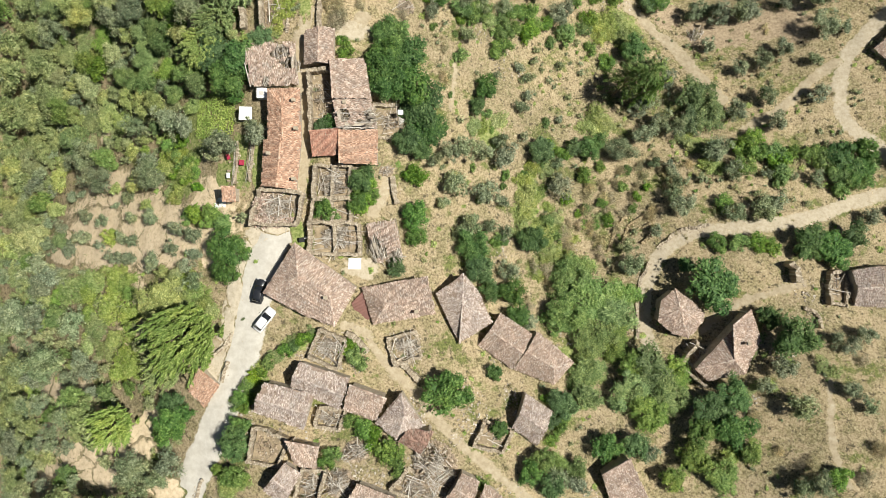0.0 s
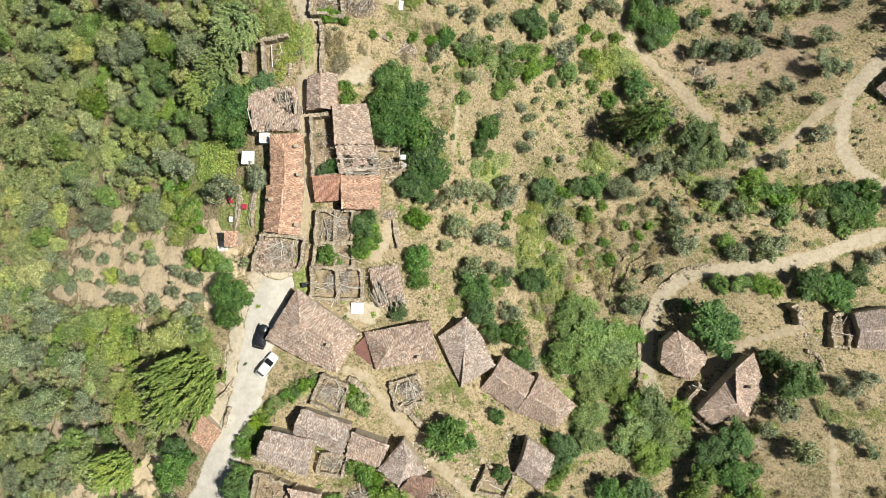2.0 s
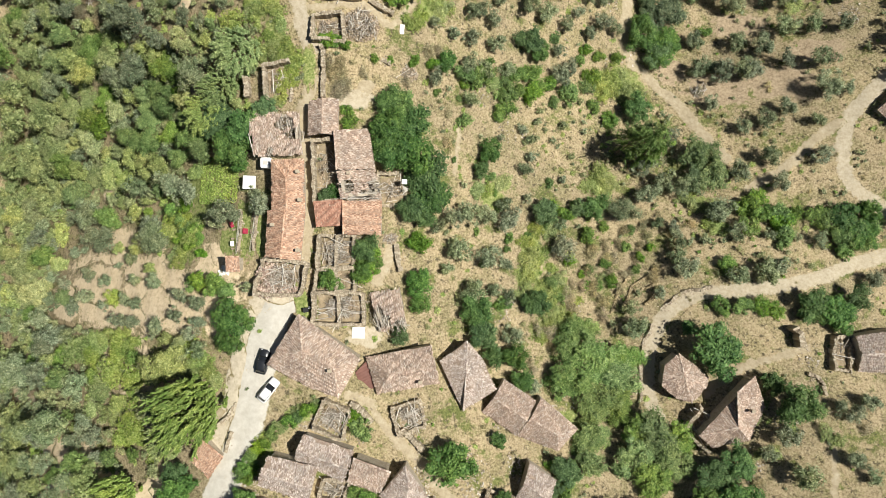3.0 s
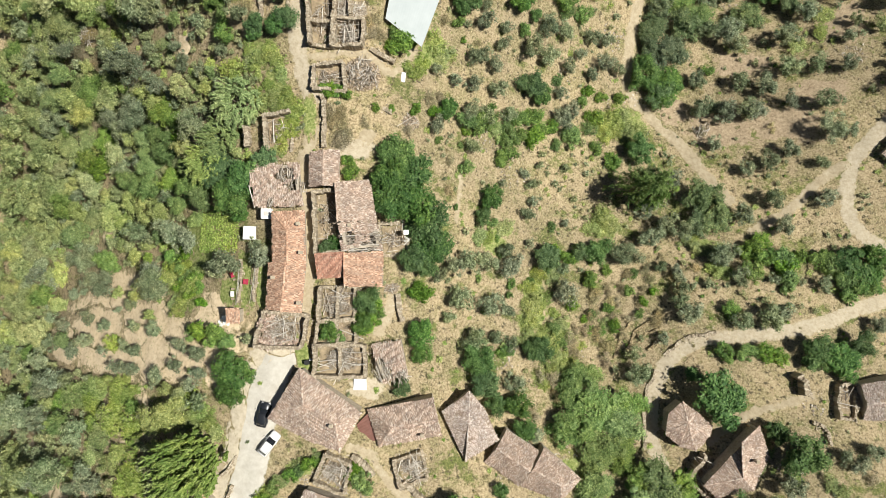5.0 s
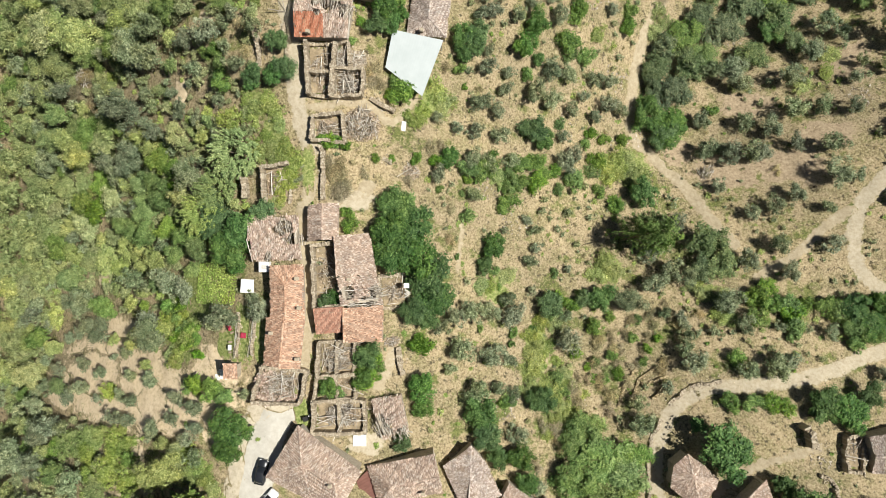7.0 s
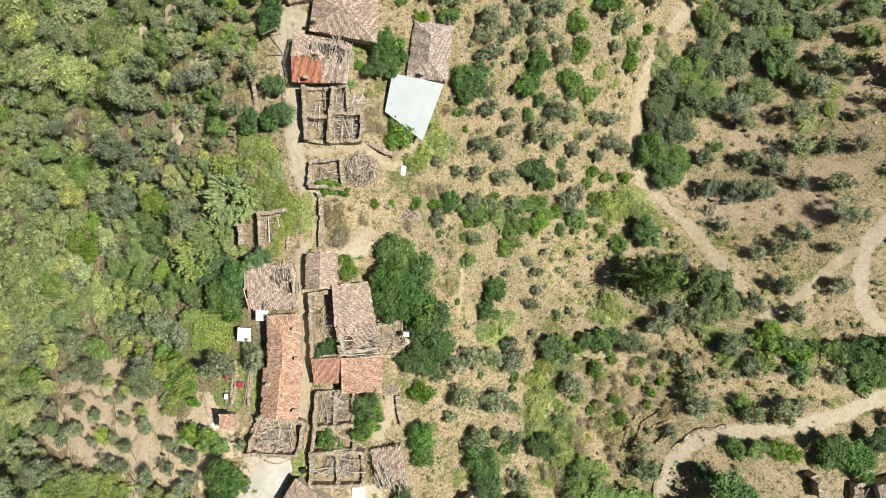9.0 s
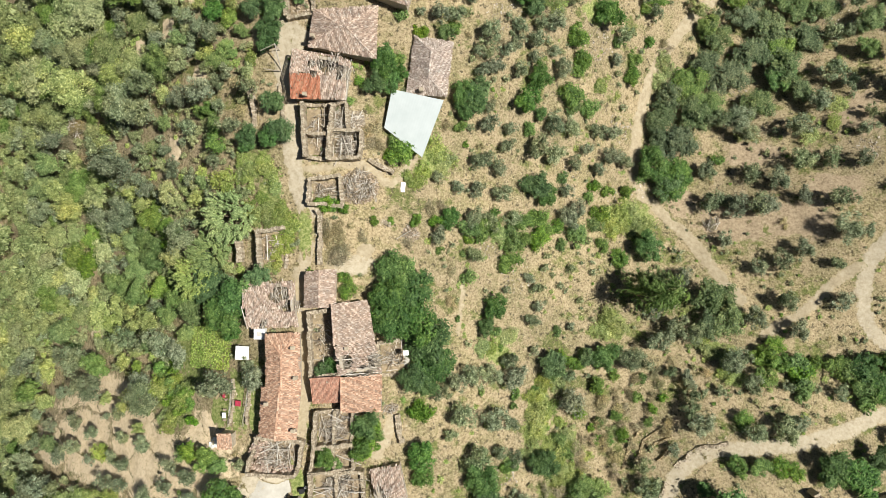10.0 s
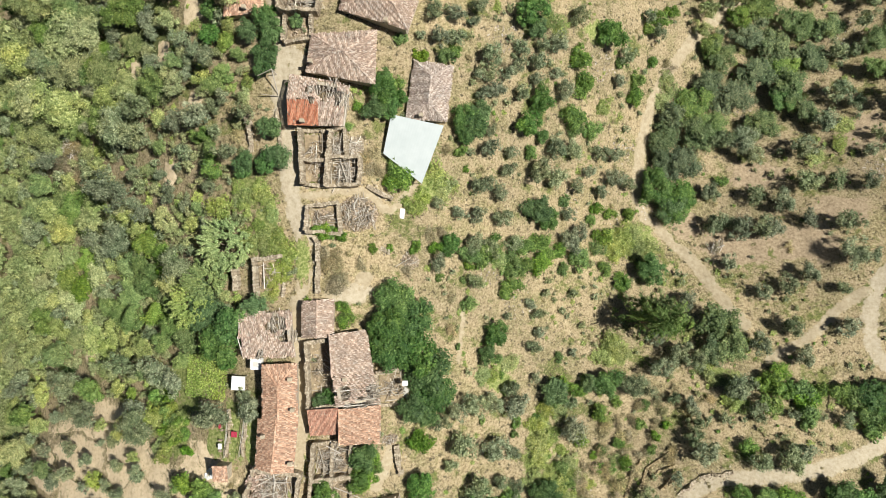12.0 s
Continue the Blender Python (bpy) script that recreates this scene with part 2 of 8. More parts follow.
NORTH_BELLS = (
    -11.47, -3.15, -1.08, -0.47, 4.19, 5.71, 3.77, 1.15, -2.97, 1.84, 4.31, 3.13, 3.89,
    -11.92, -3.75, 0.19, 0.81, 5.29, 4.86, 1.05, 2.49, -3.25, -2.78, 0.39, 1.13, 2.11,
    -10.17, -3.37, 0.73, 0.8, 3.63, 5.52, 2.93, 3.43, 0.03, -2.44, -1.76, 0.05, 1.74,
    -13.22, -4.49, 0.02, 0.88, 3.33, 6.26, 4.89, 2.43, -0.21, -1.51, -1.3, 0.41, 2.92,
    -12.1, -4.13, -0.21, 1.29, 3.92, 6.06, 4.49, 1.27, -1.35, -1.82, -1.24, 0.25, 2.67,
)



def relief(x, y):
    """Height of the smooth hillside; takes numbers or arrays."""
    z = BASE_LEVEL
    for first, bells in ((-60.0, SOUTH_BELLS), (40.0, NORTH_BELLS)):
        for j in range(5):
            gy = np.exp(-((y - first - 20.0 * j) ** 2) / 722.0)
            for i in range(13):
                z = z + bells[13 * j + i] * gy * np.exp(-((x + 120.0 - 20.0 * i) ** 2) / 722.0)
    return z


def land(x, y):
    return float(relief(x, y))


def smooth_bumps(x, y):
    return 0.10 * np.sin(1.1 * x + 0.7 * y) * np.sin(0.9 * y - 0.4 * x) + 0.015 * np.sin(2.3 * x - 1.7 * y) * np.sin(1.9 * x + 2.6 * y)


def mesh_object(name, verts, faces, mat, smooth=False):
    me = bpy.data.meshes.new(name)
    me.from_pydata([tuple(v) for v in verts], [], [tuple(f) for f in faces])
    me.materials.append(mat)
    if smooth:
        me.polygons.foreach_set("use_smooth", [True] * len(me.polygons))
    me.update()
    return new(name, me)


def child(ob, parent, label=""):
    ob.parent = parent
    return tagged(ob, label=label) if label else ob


def holder(name, place=(0, 0, 0)):
    ob = new(name)
    ob.location = place
    return ob


xs = np.concatenate([[-2500, -1200, -600, -320, -220], np.arange(-125, 125.5, 1.0), [220, 320, 600, 1200, 2500]])
ys = np.concatenate([[-2500, -1200, -600, -300, -180], np.arange(-80, 125.5, 1.0), [200, 320, 600, 1200, 2500]])
gx, gy = np.meshgrid(xs, ys)
gz = relief(gx, gy) + smooth_bumps(gx, gy)
nx, ny = len(xs), len(ys)
idx = np.arange(nx * ny).reshape(ny, nx)
quads = np.stack([idx[:-1, :-1], idx[:-1, 1:], idx[1:, 1:], idx[1:, :-1]], -1).reshape(-1, 4)
ground = mesh_object("ground", np.stack([gx.ravel(), gy.ravel(), gz.ravel()], 1).tolist(), quads.tolist(), HILLSIDE, True)
tagged(ground, "dry straw and soil hillside with patches of weeds", "ground", "", "structure")


ROAD_CELLS = set()


def ribbon(name, line, width, mat, label, lift=0.07, ragged=0.35, category="path"):
    """A path draped on the hillside along a line of points, with uneven edges."""
    pts = [Vector((p[0], p[1], 0)) for p in line]
    fine = []
    for i in range(len(pts) - 1):
        a, b_, c, d = pts[max(i - 1, 0)], pts[i], pts[i + 1], pts[min(i + 2, len(pts) - 1)]
        steps = max(2, int((c - b_).length / 0.5))
        for s in range(steps):
            u = s / steps
            fine.append(0.5 * (2 * b_ + (c - a) * u + (2 * a - 5 * b_ + 4 * c - d) * u * u + (3 * b_ - a - 3 * c + d) * u ** 3))
    fine.append(pts[-1])
    across = max(7, int(width / 0.6) | 1)
    fade = []
    verts, faces = [], []
    for i, p in enumerate(fine):
        t = (fine[min(i + 1, len(fine) - 1)] - fine[max(i - 1, 0)]).normalized()
        side = Vector((-t.y, t.x, 0))
        wl = width / 2 + 0.55 + ragged * noise.noise((p.x * 0.3, p.y * 0.3, 3.0))
        wr = width / 2 + 0.55 + ragged * noise.noise((p.x * 0.3, p.y * 0.3, 23.0))
        for k in range(across):
            u = -1 + 2 * k / (across - 1)
            q = p + side * (u * (wl if u > 0 else wr))
            edge = 0.1 if k in (0, across - 1) else 0.0
            verts.append((q.x, q.y, land(q.x, q.y) + float(smooth_bumps(q.x, q.y)) + lift - edge))
            fade.append(min(1.0, (1 - abs(u)) * wl / 1.1) * min(1.0, (min(i, len(fine) - 1 - i) * 0.5 + 0.2) / 1.2))
            if abs(u) * wl < width * 0.45:
                ROAD_CELLS.add((round(q.x * 2), round(q.y * 2)))
        if i:
            for k in range(across - 1):
                o = (i - 1) * across + k
                faces.append((o, o + 1, o + 1 + across, o + across))
    ob = mesh_object(name, verts, faces, mat, True)
    ob.data.attributes.new("fade", "FLOAT", "POINT").data.foreach_set("value", fade)
    return tagged(ob, label, category, "", "structure")


def patch(name, x, y, rx, ry, turn, mat, label, lift=0.05):
    """An uneven patch of other ground cover lying on the hillside."""
    verts, faces, fade = [(x, y, land(x, y) + float(smooth_bumps(x, y)) + lift)], [], [1.0]
    rx, ry = rx * 1.15, ry * 1.15
    rings, around = max(4, int(max(rx, ry) / 0.8)), max(36, int(6.283 * max(rx, ry) / 0.85))
    for r in range(1, rings + 1):
        for a in range(around):
            w = 2 * math.pi * a / around
            s = r / rings * (1 + 0.35 * noise.noise((x + math.cos(w) * 1.6, y + math.sin(w) * 1.6, 5.0)) + 0.12 * noise.noise((math.cos(w) * 6, math.sin(w) * 6, x)))
            px, py = rx * s * math.cos(w), ry * s * math.sin(w)
            qx, qy = x + px * math.cos(turn) - py * math.sin(turn), y + px * math.sin(turn) + py * math.cos(turn)
            verts.append((qx, qy, land(qx, qy) + float(smooth_bumps(qx, qy)) + lift - (0.1 if r == rings else 0)))
            fade.append(min(1.0, 2.4 * (1 - r / rings)))
            n2 = (a + 1) % around
            if r == 1:
                faces.append((0, 1 + a, 1 + n2))
            else:
                o = 1 + (r - 2) * around
                faces.append((o + a, o + around + a, o + around + n2, o + n2))
    ob = mesh_object(name, verts, faces, mat, True)
    ob.data.attributes.new("fade", "FLOAT", "POINT").data.foreach_set("value", fade)
    return tagged(ob, label, "ground", "", "structure")


ribbon("road", [(-46.3, -47.8), (-43.7, -43), (-41.2, -37.5), (-38.1, -30.8), (-35.7, -24.7), (-33.8, -20), (-32.2, -14.4), (-31.4, -9.3), (-30.3, -3.7), (-28.2, 1.5), (-26.3, 4), (-25.1, 5.7)], 5.4, GRAVEL, "pale grey gravel road through the village edge", 0.12, 0.4, "road")
ribbon("road_verge", [(-39.4, -26.2), (-36.5, -19.6), (-34.9, -14.9), (-34.3, -11.2), (-33.2, -5.6), (-31.4, 0.1), (-28.7, 3.4), (-25.6, 4.6)], 5.6, VERGE, "sandy verge beside the gravel road", 0.06, 0.6, "road")
ribbon("street", [(-27.7, 2.7), (-25.4, 4.3), (-24.2, 8.6), (-23.5, 13.3), (-23, 18), (-23, 22.7), (-23.3, 27.4), (-23.9, 31.2), (-23.7, 35), (-22.2, 40.6)], 2.2, TRACK, "narrow dirt village street between stone houses", 0.09, 0.35, "street")
ribbon("street_north", [(-21.9, 43.8), (-23, 46.4), (-24.2, 49.5), (-25, 54.3), (-25.3, 59.7), (-26.2, 65.8), (-26.6, 70.3), (-26.2, 74.6), (-26.9, 79), (-27.4, 84.3)], 2.7, DIRT, "dirt village street beside the ruins", 0.1, 0.35, "street")
ribbon("yard", [(-26.4, 69.4), (-24.8, 73.3), (-23.5, 75)], 5.0, DIRT, "trodden dirt yard in front of a house", 0.08, 0.7, "yard")
ribbon("footpath", [(-17.3, -12.6), (-13.6, -13.6), (-10.9, -17.3), (-7.7, -20.8), (-4.1, -24.4), (-0.4, -28.9), (4.3, -33.4), (9.9, -37.8), (15.4, -42.2)], 1.5, TRACK, "worn dirt footpath over dry grass", 0.07, 0.5, "path")
ribbon("hill_track", [(87.7, 11.4), (79, 9.2), (70.7, 6.5), (62.7, 4.8), (54.3, 3.9), (48.3, 3.3), (44.1, 1.7), (40.4, -1.5), (38.2, -6.2), (37.1, -11.4), (37.5, -16.5), (39.1, -19.9)], 2.4, DIRT, "curving pale dirt track on the hillside", 0.07, 0.3, "track")
ribbon("footpath", [(46.1, -15.4), (48.8, -12.7), (51.7, -10.6), (56.4, -8.5), (62.4, -6.8), (65.6, -6)], 1.3, TRACK, "narrow dirt footpath behind stone houses", 0.07, 0.4, "path")
ribbon("hill_track", [(62.3, 97.3), (53.9, 90.5), (47.5, 83.6), (41.9, 76.4), (38.8, 68.4), (37.6, 59.5), (37.7, 51.7), (43.1, 46.2), (48, 40.8), (51.5, 35.2), (56, 28.6)], 2.2, TRACK, "dusty track along the foot of the olive grove", 0.07, 0.5, "track")
ribbon("valley_road", [(90.4, 49.9), (85.6, 45.4), (81.6, 41.6), (78.2, 37.7), (76.6, 32.8), (76.5, 27.3), (78.4, 23.4), (83.9, 18.9), (89.8, 15.1)], 2.6, DIRT, "pale dirt road winding past olive trees", 0.07, 0.3, "road")
ribbon("hill_track", [(77, 36.7), (72.5, 33.6), (69.4, 30.9), (66.2, 27.6), (61.8, 24.9), (57.9, 22.7)], 1.5, TRACK, "rutted side track joining the dirt road", 0.07, 0.4, "track")
ribbon("footpath", [(-24.4, 51.9), (-20.9, 52.1), (-17, 52.8), (-13.1, 52.3), (-9.8, 49.9), (-7.4, 52), (-5.2, 54.7)], 1.2, TRACK, "narrow path curving to a metal roof", 0.07, 0.3, "path")
ribbon("footpath", [(-9.1, 14.4), (-9.9, 10.7), (-10.8, 7.8), (-12.4, 5.1)], 1.5, TRACK, "dusty footpath between ruins and bushes", 0.07, 0.5, "path")
ribbon("footpath", [(65.9, -21), (64.8, -26.3), (64.1, -32.4), (64.8, -36.2), (66.1, -39)], 0.9, TRACK, "thin trodden path in dry grass", 0.07, 0.3, "path")
ribbon("footpath", [(1.6, 34.4), (2.2, 31.5), (1.6, 27.4), (1.4, 24.3)], 0.6, TRACK, "narrow stone water channel on the slope", 0.07, 0.1, "path")
ribbon("yard", [(-12.8, 40.2), (-15.1, 37.1), (-17.4, 37), (-19.7, 37.8)], 2.5, TRACK, "bare trodden yard behind a house", 0.07, 0.8, "yard")
ribbon("bare_bank", [(-79.1, -45.6), (-68.1, -40.5), (-60.8, -36.7), (-55, -34.4), (-50.3, -30.9), (-47.5, -28.3)], 2.4, PALE_SOIL, "bare pale earth bank among olive trees", 0.07, 1.0, "bank")
ribbon("bare_bank", [(-80.5, -46.3), (-71.6, -40.5), (-65.1, -36.6), (-58.2, -34.6), (-53.3, -32.2), (-49.8, -29.2), (-47.4, -26.1)], 4.2, PALE_SOIL, "pale sandy earth bank below the road", 0.075, 1.2, "bank")
ribbon("path_west", [(-37.7, -15), (-39.7, -18.8), (-41.7, -21.3)], 1.4, TRACK, "trodden dirt beside a low stone wall", 0.07, 0.4, "path")
# undergrowth in the tree gaps, with the shade there painted into its colour
patch("grass_patch", -76.4, 78.8, 16.7, 15.6, 0.0, SHADE_UNDERGROWTH, "green undergrowth below the trees, coloured dark to stand in for shade", 0.037)
patch("grass_patch", -56.6, 77.0, 11.0, 12.0, 0.0, SHADE_UNDERGROWTH, "green undergrowth below the trees, coloured dark to stand in for shade", 0.039)
patch("grass_patch", -74.1, 53.1, 13.4, 7.8, 0.0, SHADE_UNDERGROWTH, "green undergrowth below the trees, coloured dark to stand in for shade", 0.042)
patch("grass_patch", -91.7, 36.8, 15.1, 16.3, 0.0, SHADE_UNDERGROWTH, "green undergrowth below the trees, coloured dark to stand in for shade", 0.044)
patch("grass_patch", -56.4, 45.0, 8.1, 7.1, 0.0, SHADE_UNDERGROWTH, "green undergrowth below the trees, coloured dark to stand in for shade", 0.046)
patch("grass_patch", -65.0, 27.9, 15.1, 5.4, 0.0, SHADE_UNDERGROWTH, "green undergrowth below the trees, coloured dark to stand in for shade", 0.048)
patch("grass_patch", -61.8, 3.6, 20.6, 7.8, 0.0, PALE_SOIL, "pale peach soil of an olive grove", 0.050)
patch("sand_patch", -34.6, -7.5, 1.5, 4.2, 0.0, VERGE, "pale sandy verge beside the road", 0.113)
patch("sand_patch", -35.7, -13.1, 1.3, 3.8, 0.0, VERGE, "pale sandy verge beside the road", 0.115)
patch("sand_patch", -31.1, 2.5, 2.5, 1.9, 0.0, VERGE, "pale sandy verge beside the road", 0.117)
patch("grass_patch", -36.9, 9.0, 2.5, 1.5, 0.0, DIRT, "trodden pale yard by an outhouse", 0.059)
patch("grass_patch", -72.0, -34.1, 16.0, 11.8, 0.0, PALE_SOIL, "pale soil and dry grass under olive trees", 0.061)
patch("grass_patch", -36.0, 13.8, 1.6, 3.7, 0.0, LAWN, "small green mown lawn in a garden", 0.114)
patch("grass_patch", -33.5, 16.2, 1.2, 3.6, 0.0, LAWN, "narrow strip of garden grass", 0.116)
patch("grass_patch", -39.0, 23.7, 2.6, 4.1, 0.0, LAWN, "green vegetable garden plot", 0.068)
patch("grass_patch", -13.7, -3.2, 3.2, 1.9, 0.0, DIRT, "pale trodden ground with stones", 0.070)
patch("grass_patch", -15.7, 36.7, 3.5, 1.9, 0.0, DIRT, "pale rubble-strewn ground", 0.075)
patch("grass_patch", -23.0, 41.8, 1.1, 4.0, 0.0, LAWN, "green grass growing in the street", 0.167)
patch("grass_patch", -24.1, 2.7, 1.2, 3.6, 0.25, LAWN, "green grass along the lane", 0.21)
patch("grass_patch", -69.6, 4.6, 7.9, 3.9, 0.0, PALE_SOIL, "pale peach tilled soil under olive trees", 0.081)
patch("grass_patch", -53.0, 1.7, 4.1, 3.5, 0.0, PALE_SOIL, "pale peach tilled soil under olive trees", 0.083)
patch("grass_patch", -44.9, 1.1, 3.0, 3.0, 0.0, PALE_SOIL, "pale peach tilled soil under olive trees", 0.086)
patch("grass_patch", -79.6, -1.1, 4.7, 2.6, 0.0, PALE_SOIL, "pale peach tilled soil under olive trees", 0.088)
patch("grass_patch", -63.0, 10.1, 3.8, 2.0, 0.0, PALE_SOIL, "pale peach tilled soil under olive trees", 0.090)
patch("grass_patch", -39.5, 10.8, 1.6, 2.0, 0.0, PALE_SOIL, "pale peach tilled soil under olive trees", 0.092)
patch("grass_patch", -91.7, -21.1, 4.2, 2.2, 0.0, PALE_SOIL, "pale peach tilled soil under olive trees", 0.094)
patch("grass_patch", -55.9, -7.6, 1.0, 2.3, 0.0, PALE_SOIL, "pale peach tilled soil under olive trees", 0.097)
patch("grass_patch", -69.1, 22.8, 2.1, 1.6, 0.0, PALE_SOIL, "pale peach tilled soil under olive trees", 0.099)
patch("grass_patch", -49.7, 9.3, 2.1, 1.4, 0.0, PALE_SOIL, "pale peach tilled soil under olive trees", 0.101)
patch("grass_patch", -42.5, 82.8, 2.0, 2.8, 0.0, PALE_SOIL, "pale bare soil between scrub", 0.103)
patch("grass_patch", -48.5, 77.0, 1.5, 2.5, 0.0, PALE_SOIL, "pale bare soil between scrub", 0.105)
patch("grass_patch", -72.5, 73.6, 2.6, 1.5, 0.0, PALE_SOIL, "pale bare soil between scrub", 0.108)
patch("grass_patch", -47.3, 56.3, 1.5, 2.5, 0.0, PALE_SOIL, "pale bare soil between scrub", 0.110)
patch("grass_patch", -41.7, 67.9, 1.5, 1.5, 0.0, PALE_SOIL, "pale bare soil between scrub", 0.112)
patch("grass_patch", -55.2, 75.3, 1.2, 1.8, 0.0, PALE_SOIL, "pale bare soil between scrub", 0.114)
patch("grass_patch", -103.7, -23.0, 4.7, 2.2, 0.0, PALE_SOIL, "pale bare soil under olive trees", 0.116)
patch("grass_patch", -80.5, -17.4, 1.6, 1.4, 0.0, PALE_SOIL, "pale bare soil under olive trees", 0.119)
patch("grass_patch", -74.0, -27.1, 1.1, 2.0, 0.0, PALE_SOIL, "pale bare soil under olive trees", 0.121)
patch("grass_patch", -68.2, -39.0, 5.8, 1.7, 0.0, PALE_SOIL, "pale bare soil under olive trees", 0.123)
patch("grass_patch", -56.9, -34.8, 4.0, 1.4, 0.0, PALE_SOIL, "pale bare soil under olive trees", 0.125)
patch("grass_patch", -62.1, -40.9, 4.6, 1.3, 0.0, PALE_SOIL, "pale bare soil under olive trees", 0.127)
patch("grass_patch", -49.2, -29.7, 1.9, 1.4, 0.0, PALE_SOIL, "pale bare soil under olive trees", 0.130)
patch("grass_patch", -47.8, -40.9, 3.1, 1.1, 0.0, PALE_SOIL, "pale bare soil under olive trees", 0.132)
patch("grass_patch", -54.4, -8.1, 0.9, 2.4, 0.0, PALE_SOIL, "pale bare soil under olive trees", 0.134)
patch("grass_patch", -76.6, -43.2, 2.4, 1.3, 0.0, PALE_SOIL, "pale bare soil under olive trees", 0.136)
patch("grass_patch", 16.1, 7.0, 2.6, 4.9, 0.0, LAWN, "green weeds on the slope", 0.138)
patch("grass_patch", 35.6, 45.4, 5.3, 3.0, 0.0, LAWN, "green weeds on the slope", 0.141)
patch("grass_patch", 30.9, 25.3, 2.7, 1.6, 0.0, LAWN, "green weeds on the slope", 0.143)
patch("grass_patch", 10.1, 23.7, 2.1, 1.5, 0.0, LAWN, "green weeds on the slope", 0.145)
patch("grass_patch", -48.9, 15.6, 3.1, 5.2, 0.0, LAWN, "green weeds on the slope", 0.147)
patch("grass_patch", -44.5, 31.6, 3.0, 3.0, 0.0, LAWN, "green weeds on the slope", 0.149)
patch("grass_patch", 22.0, -20.3, 3.1, 2.4, 0.0, LAWN, "green weeds on the slope", 0.152)
patch("grass_patch", -13.8, 10.6, 2.1, 1.9, 0.0, LAWN, "green weeds on the slope", 0.154)
patch("grass_patch", -30.5, -22.6, 2.4, 2.4, 0.0, LAWN, "green weeds on the slope", 0.156)
patch("grass_patch", -24.5, -15.7, 2.4, 1.5, 0.0, LAWN, "green weeds on the slope", 0.158)
patch("grass_patch", 34.7, 45.0, 3.9, 2.6, 0.0, LAWN, "green weeds on the slope", 0.160)
patch("grass_patch", -2.4, 54.0, 2.4, 2.2, 0.0, LAWN, "green weeds on the slope", 0.163)
patch("grass_patch", 27.6, 83.4, 3.1, 2.1, 0.0, LAWN, "green weeds on the slope", 0.165)
patch("grass_patch", -28.9, 47.3, 1.9, 3.5, 0.0, LAWN, "green weeds on the slope", 0.167)
patch("grass_patch", -31.8, 52.7, 1.8, 2.3, 0.0, LAWN, "green weeds on the slope", 0.169)
patch("grass_patch", 56.8, 45.0, 7.7, 4.6, 0.0, LITTER, "pinkish brown leaf litter between olive trees", 0.171)
patch("grass_patch", 68.0, 44.9, 6.4, 4.3, 0.0, LITTER, "pinkish brown leaf litter between olive trees", 0.174)
patch("grass_patch", 81.0, 66.4, 3.3, 5.0, 0.0, LITTER, "pinkish brown leaf litter between olive trees", 0.176)
patch("grass_patch", 61.7, 58.6, 5.2, 2.9, 0.0, LITTER, "pinkish brown leaf litter between olive trees", 0.178)
patch("grass_patch", 74.4, 51.3, 5.3, 2.8, 0.0, LITTER, "pinkish brown leaf litter between olive trees", 0.180)
patch("grass_patch", 46.7, 48.4, 2.9, 3.4, 0.0, LITTER, "pinkish brown leaf litter between olive trees", 0.182)
patch("grass_patch", 15.6, 8.1, 2.7, 6.2, 0.0, LAWN, "green brambles and weeds on the slope", 0.185)
patch("grass_patch", 21.5, 3.7, 2.1, 2.7, 0.0, LAWN, "green brambles and weeds on the slope", 0.187)
patch("grass_patch", 31.3, 24.5, 2.4, 2.2, 0.0, LAWN, "green brambles and weeds on the slope", 0.189)
patch("grass_patch", 50.1, 20.4, 3.2, 1.7, 0.0, LAWN, "green brambles and weeds on the slope", 0.191)
patch("grass_patch", 19.6, -3.7, 3.5, 2.7, 0.0, LAWN, "green brambles and weeds on the slope", 0.193)
patch("grass_patch", 8.6, 20.7, 2.7, 1.6, 0.0, LAWN, "green brambles and weeds on the slope", 0.196)
patch("grass_patch", -34, 14.7, 2.2, 5.2, 0.1, LAWN, "green garden grass and ground cover", 0.118)
patch("grass_patch", -31.4, 14.3, 1.6, 5, 0.1, LAWN, "green garden grass and ground cover", 0.121)
patch("grass_patch", -46.6, 14.2, 3.2, 5.6, 0.1, LAWN, "green garden grass and ground cover", 0.124)
patch("grass_patch", -44.1, 21.2, 4.2, 5, 0.1, LAWN, "green garden grass and ground cover", 0.127)
patch("grass_patch", -37.9, 12.7, 1.6, 2.6, 0.1, LAWN, "green garden grass and ground cover", 0.130)
patch("grass_patch", -60, -39.8, 3.0, 2.2, 0.3, PALE_SOIL, "pale bare soil under olive trees", 0.200)
patch("grass_patch", -69.9, -37.8, 3.0, 2.2, 0.3, PALE_SOIL, "pale bare soil under olive trees", 0.203)
patch("grass_patch", -51.3, -34.8, 3.0, 2.2, 0.3, PALE_SOIL, "pale bare soil under olive trees", 0.206)
patch("grass_patch", -46.1, -40.7, 3.0, 2.2, 0.3, PALE_SOIL, "pale bare soil under olive trees", 0.209)
patch("grass_patch", -104.8, -22.7, 3.0, 2.2, 0.3, PALE_SOIL, "pale bare soil under olive trees", 0.212)
patch("grass_patch", -74, -27.1, 3.0, 2.2, 0.3, PALE_SOIL, "pale bare soil under olive trees", 0.215)
patch("grass_patch", -68.3, -36.5, 3.0, 2.2, 0.3, PALE_SOIL, "pale bare soil under olive trees", 0.218)
patch("grass_patch", -58.1, -16.2, 3.0, 2.2, 0.3, PALE_SOIL, "pale bare soil under olive trees", 0.221)
